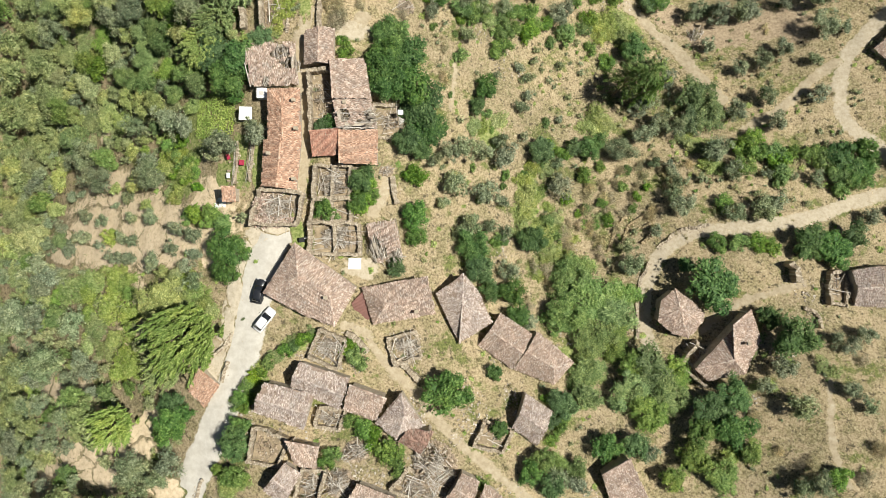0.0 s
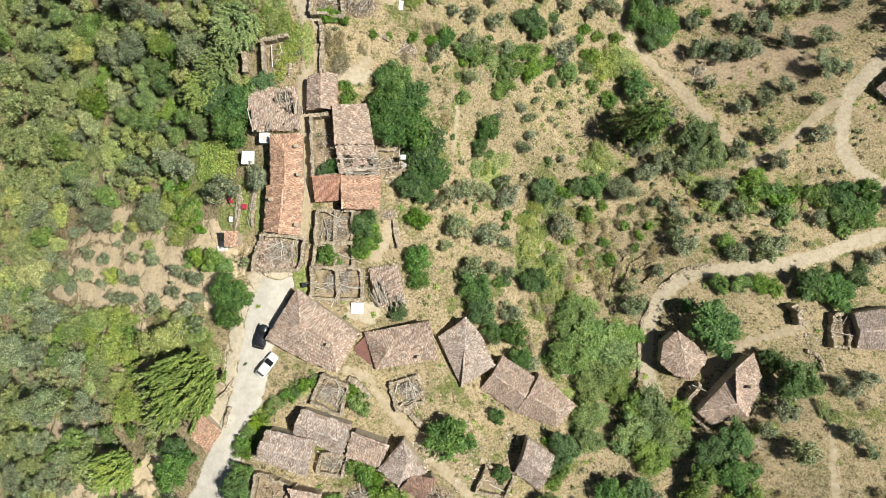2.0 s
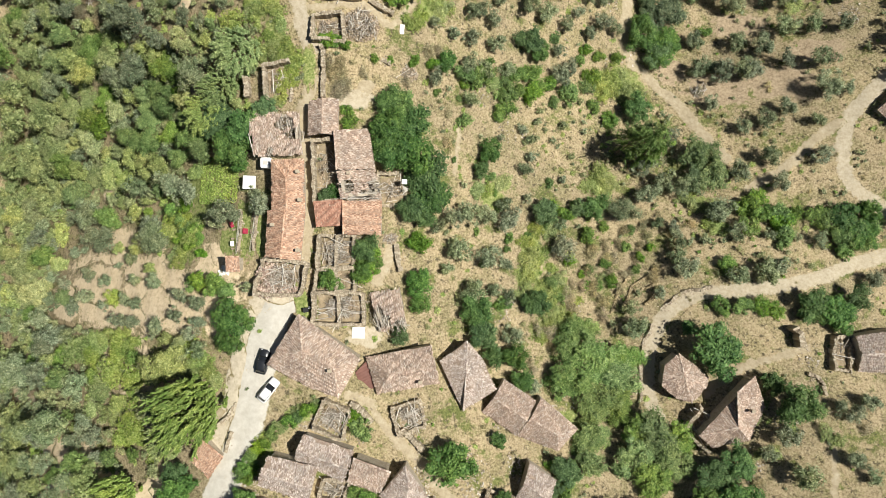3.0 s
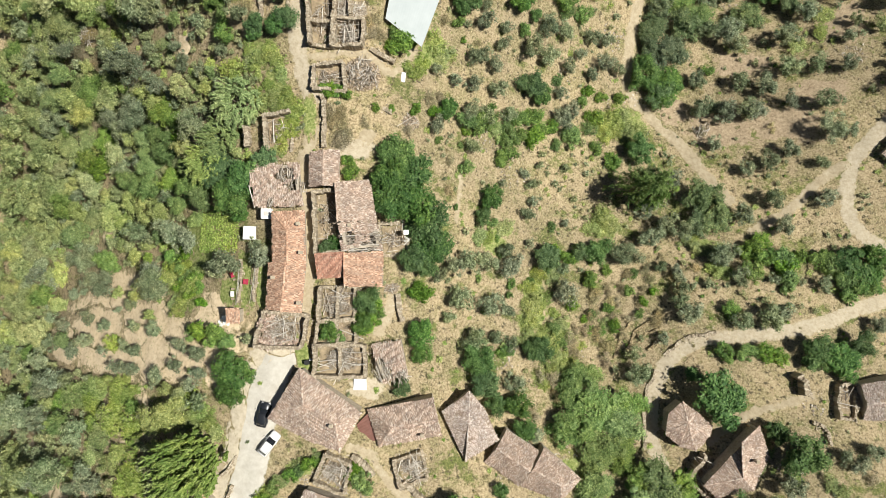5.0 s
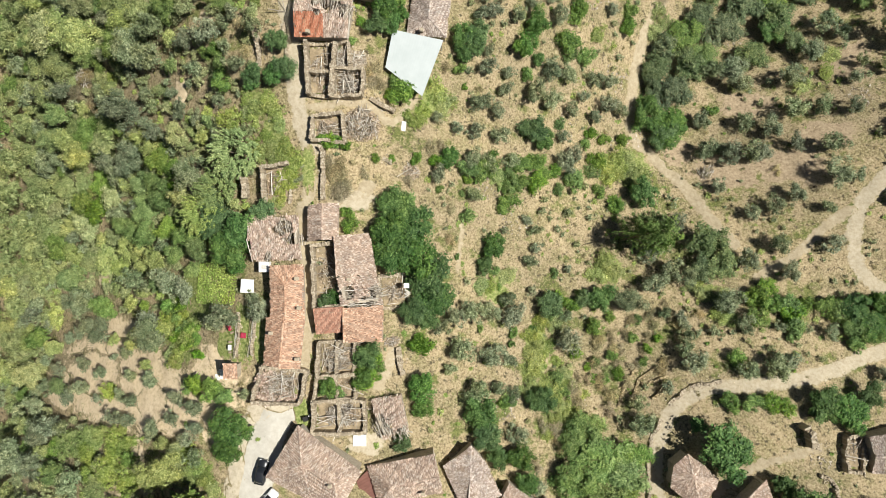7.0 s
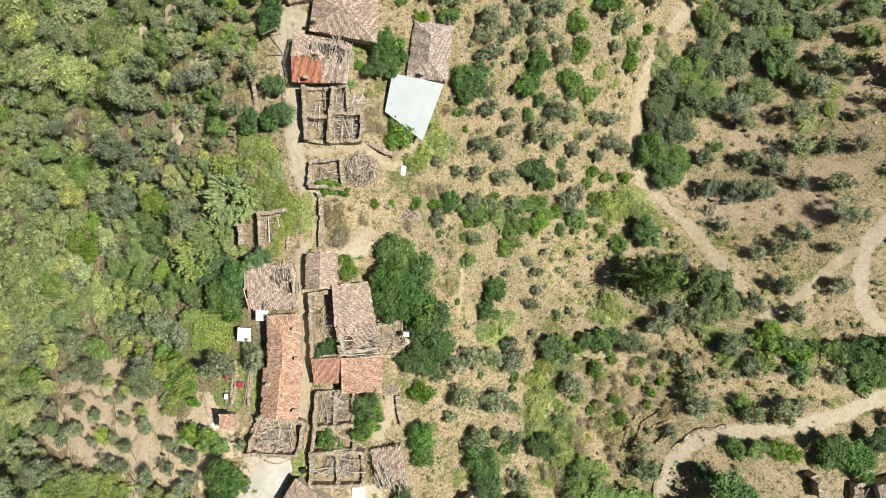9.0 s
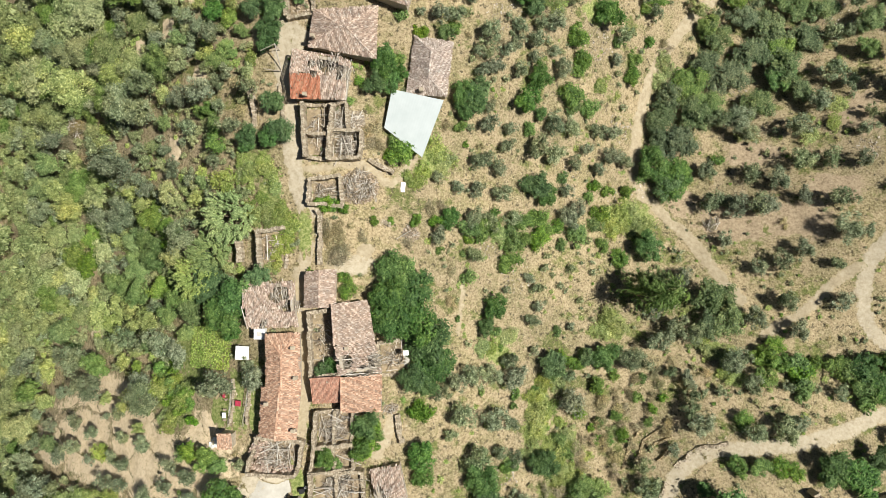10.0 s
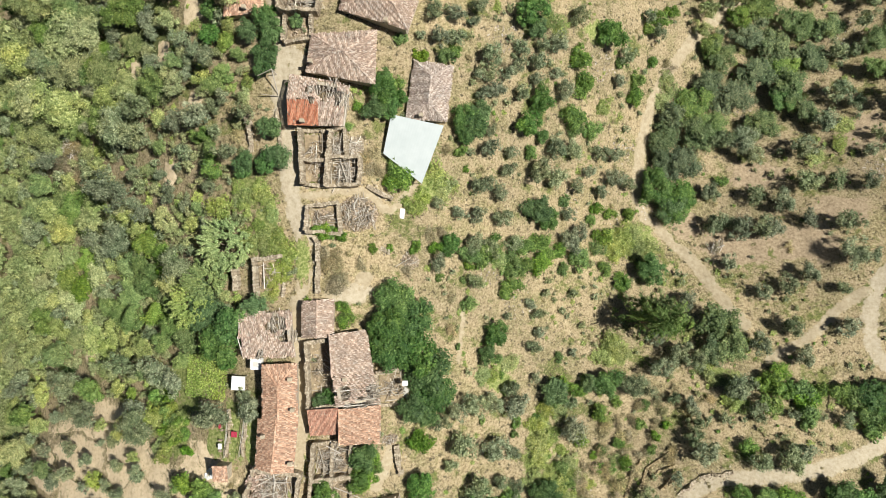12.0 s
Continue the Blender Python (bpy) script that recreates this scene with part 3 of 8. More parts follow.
patch("grass_patch", -58, 4.3, 25.0, 10.0, 0.0, PALE_SOIL, "pale peach soil of the terraced olive grove", 0.047)
patch("sand_patch", -27.5, 3.7, 2.8, 1.3, 0.0, VERGE, "sandy ground where the street begins", 0.198)

# ---------------------------------------------------------------- buildings
def inside(poly, x, y):
    hit = False
    for i in range(len(poly)):
        (x1, y1), (x2, y2) = poly[i][:2], poly[i - 1][:2]
        if (y1 > y) != (y2 > y) and x < (x2 - x1) * (y - y1) / (y2 - y1) + x1:
            hit = not hit
    return hit


def plane_height(tri, x, y):
    (x1, y1, z1), (x2, y2, z2), (x3, y3, z3) = tri
    d = (y2 - y3) * (x1 - x3) + (x3 - x2) * (y1 - y3)
    a = ((y2 - y3) * (x - x3) + (x3 - x2) * (y - y3)) / d
    b_ = ((y3 - y1) * (x - x3) + (x1 - x3) * (y - y3)) / d
    return a * z1 + b_ * z2 + (1 - a - b_) * z3


def tile_slope(verts, faces, poly, holes, rng, rough=1.0, course=0.28, pitch=0.18):
    """Rows of half-round cover tiles over one roof slope; poly runs along the eave first."""
    a, b_ = Vector(poly[0]), Vector(poly[1])
    e = Vector((b_.x - a.x, b_.y - a.y))
    length = e.length
    e = e / length
    v = Vector((-e.y, e.x))
    mid = sum((Vector(p[:2]) for p in poly), Vector((0, 0))) / len(poly)
    if (mid - a.xy).dot(v) < 0:
        v = -v
    tris = [(poly[0], poly[1], poly[2])] + ([(poly[0], poly[2], poly[3])] if len(poly) == 4 else [])
    span = [(Vector(p[:2]) - a.xy).dot(e) for p in poly]
    rise = max((Vector(p[:2]) - a.xy).dot(v) for p in poly)

    def height(p):
        t = tris[0]
        if len(tris) > 1:
            side = (Vector(poly[2][:2]) - a.xy)
            if side.cross(p - a.xy) > 0 if side.cross(b_.xy - a.xy) < 0 else side.cross(p - a.xy) < 0:
                t = tris[1]
        return plane_height(t, p.x, p.y)

    wave = rng.uniform(0, 50)
    for j in range(int(rise / course) + 1):
        for i in range(int((max(span) - min(span)) / pitch) + 1):
            u = min(span) + (i + 0.5) * pitch
            w = (j + 0.35) * course
            c = a.xy + e * u + v * w
            if not inside(poly, c.x, c.y):
                continue
            if any((c.x - hx) ** 2 + (c.y - hy) ** 2 < (hr * (0.8 + 0.5 * noise.noise((c.x * 0.9, c.y * 0.9, wave)))) ** 2 for hx, hy, hr in holes):
                continue
            if rng.random() < 0.012 * rough:
                continue
            nip = 0.45 * rough * max(0.0, noise.noise((c.x * 0.8, c.y * 0.8, wave)) + 0.5 * noise.noise((c.x * 2.5, c.y * 2.5, wave)))
            if w < nip or min(u - min(span), max(span) - u) < nip:
                continue
            if rough > 1.1 and noise.noise((c.x * 0.7, c.y * 0.7, wave + 9)) + 0.7 * noise.noise((c.x * 2.2, c.y * 2.2, wave)) > 0.72 - 0.13 * rough:
                continue
            swing = rng.gauss(0, 0.07 * rough if rough < 1.25 else 0.2)
            c = c + e * rng.gauss(0, 0.012 * rough) + v * rng.gauss(0, 0.03)
            ev = v + e * swing
            ee = e - v * swing
            lo, hi = c - ev * (course * 0.58), c + ev * (course * 0.58)
            sag = 0.05 * rough * noise.noise((c.x * 0.5, c.y * 0.5, wave))
            zl, zh = height(lo) + 0.075 + sag + rng.uniform(0, 0.02), height(hi) + 0.045 + sag
            o = len(verts)
            for p, z, r in ((lo, zl, 0.078), (hi, zh, 0.066)):
                for s, h in ((-1.0, 0.0), (-0.5, 0.062), (0.5, 0.062), (1.0, 0.0)):
                    q = p + ee * (s * r)
                    verts.append((q.x, q.y, z + h))
            faces.extend(((o, o + 1, o + 5, o + 4), (o + 1, o + 2, o + 6, o + 5), (o + 2, o + 3, o + 7, o + 6), (o, o + 3, o + 2, o + 1)))


def ridge_tiles(verts, faces, p, q, rng):
    p, q = Vector(p), Vector(q)
    n = max(1, int((q - p).length / 0.38))
    t = (q - p) / n
    side = Vector((-t.y, t.x, 0)).normalized()
    for i in range(n):
        a, b_ = p + t * i, p + t * (i + 1.12)
        j = side * rng.gauss(0, 0.02)
        o = len(verts)
        for c, r in ((a, 0.17), (b_, 0.14)):
            for s, h in ((-1, 0.02), (-0.5, 0.15), (0.5, 0.15), (1, 0.02)):
                w = c + j + side * (s * r)
                verts.append((w.x, w.y, w.z + h))
        faces.extend(((o, o + 1, o + 5, o + 4), (o + 1, o + 2, o + 6, o + 5), (o + 2, o + 3, o + 7, o + 6)))


def prism(verts, faces, a, b_, thick, z0, z1a, z1b):
    """A wall from a to b_, thick to the left of its run, with its top sloping from z1a to z1b."""
    a, b_ = Vector(a[:2]), Vector(b_[:2])
    s = (b_ - a).normalized()
    s = Vector((-s.y, s.x)) * thick
    o = len(verts)
    for p, top in ((a, z1a), (b_, z1b), (b_ + s, z1b), (a + s, z1a)):
        verts.append((p.x, p.y, z0))
        verts.append((p.x, p.y, top))
    for i in range(4):
        k = (i + 1) % 4
        faces.append((o + 2 * i, o + 2 * k, o + 2 * k + 1, o + 2 * i + 1))
    faces.append((o + 1, o + 3, o + 5, o + 7))
    faces.append((o, o + 6, o + 4, o + 2))


def shrink(quad, d):
    c = sum((Vector(p) for p in quad), Vector((0, 0))) / 4
    return [Vector(p) + (c - Vector(p)).normalized() * d * 1.4 for p in quad]


UNIT_BEAM = None


def beam_mesh():
    global UNIT_BEAM
    if UNIT_BEAM is None:
        vs, fs = [], []
        for z in (0.0, 0.5, 1.0):
            for k in range(6):
                w = math.pi * k / 3
                r = 1.0 - 0.15 * z + (0.12 if k % 2 else 0)
                vs.append((r * math.cos(w) + 0.5 * z * (1 - z), r * math.sin(w), z))
        for r in range(2):
            for k in range(6):
                fs.append((6 * r + k, 6 * r + (k + 1) % 6, 6 * r + 6 + (k + 1) % 6, 6 * r + 6 + k))
        fs += [tuple(range(5, -1, -1)), tuple(range(12, 18))]
        me = bpy.data.meshes.new("beam")
        me.from_pydata(vs, [], fs)
        me.materials.append(LOOSE_TIMBER)
        UNIT_BEAM = me
    return UNIT_BEAM


m, n, l, b = material("loose_timber", 0.9)
o = n.new("ShaderNodeObjectInfo")
l.new(mixed(n, l, 1.0, ramp(n, l, o.outputs["Random"], [(0.0, (0.26, 0.22, 0.17)), (0.4, (0.48, 0.43, 0.36)), (1.0, (0.76, 0.71, 0.63))]), ramp(n, l, fractal(n, l, 4.0), [(0.3, (0.7, 0.7, 0.7)), (0.7, (1.1, 1.1, 1.1))]), "MULTIPLY"), b.inputs["Base Color"])
LOOSE_TIMBER = m


def beam(parent, p, q, radius=0.08, name="beam"):
    p, q = Vector(p), Vector(q)
    ob = new(name, beam_mesh())
    turn = (q - p).to_track_quat("Z", "Y").to_matrix().to_4x4()
    ob.parent = parent
    base = parent.matrix_basis.translation
    ob.matrix_basis = Matrix.Translation(p - base) @ turn @ Matrix.Diagonal((radius, radius, (q - p).length, 1))
    return ob


def chimney(parent, x, y, z, size=0.5, height=0.7):
    bm = bmesh.new()
    bmesh.ops.create_cube(bm, size=1.0, matrix=Matrix.LocRotScale((0, 0, height / 2 - 0.3), None, (size, size * 0.8, height + 0.6)))
    bmesh.ops.create_cube(bm, size=1.0, matrix=Matrix.LocRotScale((0, 0, height + 0.05), None, (size * 1.3, size * 1.1, 0.1)))
    for sx in (-1, 1):
        bmesh.ops.create_cube(bm, size=1.0, matrix=Matrix.LocRotScale((sx * size * 0.35, 0, height + 0.22), None, (size * 0.18, size * 0.7, 0.26)))
    bmesh.ops.create_cube(bm, size=1.0, matrix=Matrix.LocRotScale((0, 0, height + 0.38), None, (size * 1.15, size, 0.07)))
    me = bpy.data.meshes.new("chimney")
    bm.to_mesh(me)
    bm.free()
    me.materials.append(STONE)
    ob = new("chimney", me)
    ob.parent = parent
    ob.location = Vector((x, y, z)) - parent.location
    return ob


def deck(home, poly):
    """The boards and pan tiles of one roof slope."""
    k = len(poly)
    c = sum((Vector(p) for p in poly), Vector((0, 0, 0))) / k
    flat = [c + (Vector(p) - c) * 0.965 - home.location for p in poly]
    verts = [p + Vector((0, 0, 0.02)) for p in flat] + [p - Vector((0, 0, 0.08)) for p in flat]
    faces = [(0, i, i + 1) for i in range(1, k - 1)] + [(k, k + i + 1, k + i) for i in range(1, k - 1)]
    faces += [(i, k + i, k + (i + 1) % k, (i + 1) % k) for i in range(k)]
    return child(mesh_object("roof_slope", verts, faces, DECK), home)


def house(label, quad, eave, rise, tile, hips=(0.0, 0.0), over=0.35, holes=(), chimneys=(), second=None, rough=1.0, seed=1, slope="gable", group="village houses", course=0.28, pitch=0.18):
    """A stone house under a tiled roof. quad: the eaves' corners; the ridge runs from the middle of side 4-1 to the middle of side 2-3."""
    rng = random.Random(seed)
    a, b_, c, d = [Vector(p) for p in quad]
    mid = (a + b_ + c + d) / 4
    foot = min(land(p.x, p.y) for p in (a, b_, c, d)) - 0.6
    base = Vector((mid.x, mid.y, foot))
    home = tagged(holder("house", base), label, "house", group)
    A, B, C, D = [(p.x, p.y, eave) for p in (a, b_, c, d)]
    slopes = []
    if slope == "mono":
        Ct, Dt = (c.x, c.y, eave + rise), (d.x, d.y, eave + rise)
        slopes = [[A, B, Ct, Dt]]
        ridge = [(Ct, Dt)]
    else:
        m0, m1 = (a + d) / 2, (b_ + c) / 2
        r0, r1 = m0.lerp(m1, hips[0]), m1.lerp(m0, hips[1])
        R0, R1 = (r0.x, r0.y, eave + rise), (r1.x, r1.y, eave + rise)
        slopes = [[A, B, R1, R0], [C, D, R0, R1]]
        ridge = [(R0, R1)]
        if hips[0]:
            slopes.append([D, A, R0])
            ridge += [(A, R0), (D, R0)]
        if hips[1]:
            slopes.append([B, C, R1])
            ridge += [(B, R1), (C, R1)]
    # walls, each a thick slab; gable ends rise to the ridge
    inner = shrink([a, b_, c, d], over)
    for i in range(4):
        p, q = inner[i], inner[(i + 1) % 4]
        verts, faces = [], []
        top = eave - 0.12
        if slope == "mono":
            tops = [(top, top), (top, top + rise), (top + rise, top + rise), (top + rise, top)][i]
            prism(verts, faces, p, q, 0.5, foot, *tops)
        else:
            prism(verts, faces, p, q, 0.5, foot, top, top)
            if (i == 1 and not hips[1]) or (i == 3 and not hips[0]):
                h = (p + q) / 2
                prism(verts, faces, p, h, 0.5, top, top, top + rise - 0.12)
                prism(verts, faces, h, q, 0.5, top, top + rise - 0.12, top)
        w = mesh_object("wall", [Vector(v_) - base for v_ in verts], faces, MASONRY)
        child(w, home)
    # deck under the tiles
    for s in slopes:
        if not holes:
            deck(home, s)
    verts, faces = [], []
    for s in slopes:
        tile_slope(verts, faces, s, holes, rng, rough, course, pitch)
    if second:   # a stretch relaid with newer tiles
        new_verts, new_faces, kept = [], [], []
        for k in range(0, len(faces), 4):
            o = faces[k][0]
            if inside(second[1], verts[o][0], verts[o][1]):
                p = len(new_verts)
                new_verts += verts[o:o + 8]
                new_faces += [tuple(i - o + p for i in f) for f in faces[k:k + 4]]
            else:
                kept += faces[k:k + 4]
        faces = kept
        relaid = mesh_object("relaid_tiles", [(v_[0] - base.x, v_[1] - base.y, v_[2] - base.z) for v_ in new_verts], new_faces, second[0])
        tagged(child(relaid, home, "bright orange relaid tiles"), kind="stuff")
    if not holes:
        for p, q in ridge:
            ridge_tiles(verts, faces, p, q, rng)
    roof = mesh_object("roof_tiles", [(v_[0] - base.x, v_[1] - base.y, v_[2] - base.z) for v_ in verts], faces, tile)
    tagged(child(roof, home), kind="stuff")
    if holes:   # bare rafters and a floor of fallen earth where the tiles are gone
        fz = max(land(mid.x, mid.y), foot + 0.6) + 0.25
        vs = [(p.x, p.y, fz) for p in inner]
        child(mesh_object("floor", [Vector(v_) - base for v_ in vs], [(0, 1, 2, 3)], EARTH_FLOOR), home)
        for s in slopes:
            n_r = max(3, int((Vector(s[1]) - Vector(s[0])).length / 0.75))
            for i in range(n_r + 1):
                u = i / n_r
                lo = Vector(s[0]).lerp(Vector(s[1]), u)
                hi = Vector(s[3]).lerp(Vector(s[2]), u) if len(s) == 4 else Vector(s[2])
                if rng.random() < 0.75:
                    beam(home, lo + Vector((0, 0, -0.06)), hi + Vector((rng.uniform(-.2, .2), 0, -0.06)), 0.07, "rafter")
        for k, (hx, hy, hr) in enumerate(holes):
            laths(home, hx, hy, hr * 1.25, hr * 1.25, math.atan2(b_.y - a.y, b_.x - a.x) + 1.57, int(40 * hr), eave - 0.5, 0.9 + rise * 0.5, seed + k, (0.5, 1.7), 0.7)
            for i in range(int(5 + 3 * hr)):
                w = rng.uniform(0, math.pi)
                ln = rng.uniform(0.5, 1.1) * hr
                cx, cy = hx + rng.gauss(0, hr * 0.45), hy + rng.gauss(0, hr * 0.45)
                dz = eave - fz
                za, zb = fz + rng.uniform(0.05, 0.7) * dz, fz + rng.uniform(0.2, 1.0) * dz
                beam(home, (cx - math.cos(w) * ln, cy - math.sin(w) * ln, za), (cx + math.cos(w) * ln, cy + math.sin(w) * ln, zb), rng.uniform(0.05, 0.1))
    for cx, cy in chimneys:
        chimney(home, cx, cy, eave + rise * 0.5, 0.5, 0.5)
    return home


def roofed(label, corners, ring, slopes, tile, seed=1, rough=1.0, course=0.28, pitch=0.18, over=0.35, chimneys=(), group="village houses"):
    """A stone house of uneven plan. corners: eaves and ridge points; ring: the eaves in order; slopes: each runs along its eave first."""
    rng = random.Random(seed)
    mid = sum((Vector(corners[i][:2]) for i in ring), Vector((0, 0))) / len(ring)
    foot = min(land(*corners[i][:2]) for i in ring) - 0.6
    base = Vector((mid.x, mid.y, foot))
    home = tagged(holder("house", base), label, "house", group)
    area = sum(corners[ring[i - 1]][0] * corners[ring[i]][1] - corners[ring[i]][0] * corners[ring[i - 1]][1] for i in range(len(ring)))
    turn = ring if area > 0 else ring[::-1]
    inner = [(Vector(corners[i][:2]) + (mid - Vector(corners[i][:2])).normalized() * over * 1.3, corners[i][2]) for i in turn]
    for i in range(len(inner)):
        (p, zp), (q, zq) = inner[i], inner[(i + 1) % len(inner)]
        verts, faces = [], []
        prism(verts, faces, p, q, 0.5, foot, zp - 0.12, zq - 0.12)
        child(mesh_object("wall", [Vector(v_) - base for v_ in verts], faces, MASONRY), home)
    tile_verts, tile_faces, edges = [], [], {}
    for s in slopes:
        poly = [corners[i] for i in s]
        k = len(poly)
        deck(home, poly)
        tile_slope(tile_verts, tile_faces, poly, (), rng, rough, course, pitch)
        for i in range(k):
            edges.setdefault(frozenset((s[i], s[(i + 1) % k])), []).append((poly[i], poly[(i + 1) % k]))
    for pairs in edges.values():
        if len(pairs) > 1:
            ridge_tiles(tile_verts, tile_faces, *pairs[0], rng)
    tiles = mesh_object("roof_tiles", [Vector(v_) - base for v_ in tile_verts], tile_faces, tile)
    tagged(child(tiles, home), kind="stuff")
    for cx, cy, cz in chimneys:
        chimney(home, cx, cy, cz, 0.5, 0.5)
    return home


def laths(home, x, y, rx, ry, turn, count, level, high, seed, length=(0.5, 1.5), comb=0.0):
    """Thin bleached sticks fallen in bundles; comb: how strictly they lie along one way."""
    rng = random.Random(seed)
    verts, faces = [], []
    for i in range(count):
        r, w = math.sqrt(rng.random()), rng.uniform(0, 6.283)
        r *= 0.85 + 0.75 * noise.noise((math.cos(w) * 1.4, math.sin(w) * 1.4, seed))
        lx, ly = rx * r * math.cos(w), ry * r * math.sin(w)
        cx, cy = x + lx * math.cos(turn) - ly * math.sin(turn), y + lx * math.sin(turn) + ly * math.cos(turn)
        if noise.noise((cx * 0.7, cy * 0.7, seed + 3)) < -0.12:
            continue
        d = turn + (1 - comb) * 2.6 * noise.noise((cx * 0.5, cy * 0.5, seed)) + (1.57 if comb < 0.5 and rng.random() < 0.3 else 0.0) + rng.gauss(0, 0.2)
        h, wide = rng.uniform(*length) / 2, rng.uniform(0.025, 0.06)
        z = level + high * (0.25 + 0.75 * (1 - r * r)) * rng.uniform(0.55, 1.0)
        tilt = rng.gauss(0, 0.12)
        t, side = Vector((math.cos(d), math.sin(d), tilt)) * h, Vector((-math.sin(d), math.cos(d), 0)) * wide
        c, o = Vector((cx, cy, z)), len(verts)
        for end in (-1, 1):
            verts += [c + t * end - side, c + t * end + Vector((0, 0, wide * 1.3)), c + t * end + side]
        faces += [(o, o + 1, o + 4, o + 3), (o + 1, o + 2, o + 5, o + 4), (o, o + 2, o + 1), (o + 3, o + 4, o + 5)]
    ob = mesh_object("timber_litter", [v_ - home.location for v_ in verts], faces, TIMBER)
    return tagged(child(ob, home, "thin bleached roof laths"), kind="stuff")


def stone_wall(points, height, thick=0.6, seed=1, label="crumbling dry stone wall", parent=None, top=None, ragged=0.5, mat=None):
    """A mortared rubble wall with a crumbling top of small loose stones."""
    rng = random.Random(seed)
    verts, faces = [], []

    def block(c, w, hx, hy, z0, z1, tilt=0.0, taper=0.86):
        o = len(verts)
        for sz in (0, 1):
            for sx, sy in ((-1, -1), (1, -1), (1, 1), (-1, 1)):
                k = taper if sz else 1.0
                lx, ly = sx * hx * k + rng.uniform(-0.03, 0.03), sy * hy * k + rng.uniform(-0.03, 0.03)
                verts.append((c.x + lx * math.cos(w) - ly * math.sin(w), c.y + lx * math.sin(w) + ly * math.cos(w), (z1 + tilt * sx) if sz else z0))
        faces.extend([(o, o + 3, o + 2, o + 1), (o + 4, o + 5, o + 6, o + 7)] + [(o + a_, o + (a_ + 1) % 4, o + 4 + (a_ + 1) % 4, o + 4 + a_) for a_ in range(4)])

    for i in range(len(points) - 1):
        p, q = Vector(points[i]), Vector(points[i + 1])
        n_s = max(1, int((q - p).length / 0.24))
        t = (q - p) / n_s
        side = Vector((-t.y, t.x)).normalized()
        w = math.atan2(t.y, t.x)
        for k in range(n_s):
            c = p + t * (k + 0.5) + side * (0.3 * noise.noise((p.x + k * 0.11, p.y, seed)) + 0.12 * noise.noise((p.x + k * 0.5, p.y, seed)))
            g = land(c.x, c.y) - 0.3
            crown = (top if top else g + 0.3 + height) + ragged * (1.4 * noise.noise((c.x * 0.4, c.y * 0.4, seed * 1.7)) + 0.5 * noise.noise((c.x * 1.6, c.y * 1.6, seed)))
            crown -= height * 0.5 * min(1.0, max(0.0, 2.5 * noise.noise((c.x * 0.3, c.y * 0.3, seed * 2.3)) - 0.4)) * (ragged > 0.2)   # a breach
            crown = max(crown, g + 0.5)
            wide = thick * (1.05 + 0.45 * noise.noise((c.x * 0.8, c.y * 0.8, 4.0)) + 0.2 * noise.noise((c.x * 2.6, c.y * 2.6, 7.0)))
            block(c, w + rng.gauss(0, 0.12), t.length * 0.62, wide / 2, g, crown - rng.uniform(0.02, 0.14), 0.0, 0.93)
            for u in (-0.33, 0.0, 0.33):   # stones bedded on the top
                if rng.random() < 0.85:
                    d = c + side * (u * wide + rng.uniform(-0.04, 0.04)) + t * rng.uniform(-0.3, 0.3)
                    block(d, w + rng.gauss(0, 0.5), rng.uniform(0.08, 0.17), rng.uniform(0.07, 0.13), crown - 0.2, crown + rng.uniform(-0.09, 0.1), rng.uniform(-0.03, 0.03))
            if rng.random() < 0.6:   # a stone fallen at the foot
                d = c + side * (wide * rng.choice((-1, 1)) * rng.uniform(0.7, 1.5))
                gz_ = land(d.x, d.y)
                block(d, rng.uniform(0, 3), rng.uniform(0.08, 0.2), rng.uniform(0.07, 0.15), gz_ - 0.1, gz_ + rng.uniform(0.08, 0.22))
    if parent:
        base = parent.location
        return child(mesh_object("wall", [(v_[0] - base.x, v_[1] - base.y, v_[2] - base.z) for v_ in verts], faces, STONE), parent)
    p = points[0]
    base = Vector((p[0], p[1], land(p[0], p[1])))
    ob = mesh_object("stone_wall", [(v_[0] - base.x, v_[1] - base.y, v_[2] - base.z) for v_ in verts], faces, mat or STONE)
    ob.location = base
    return tagged(ob, label, "wall", "stone walls")


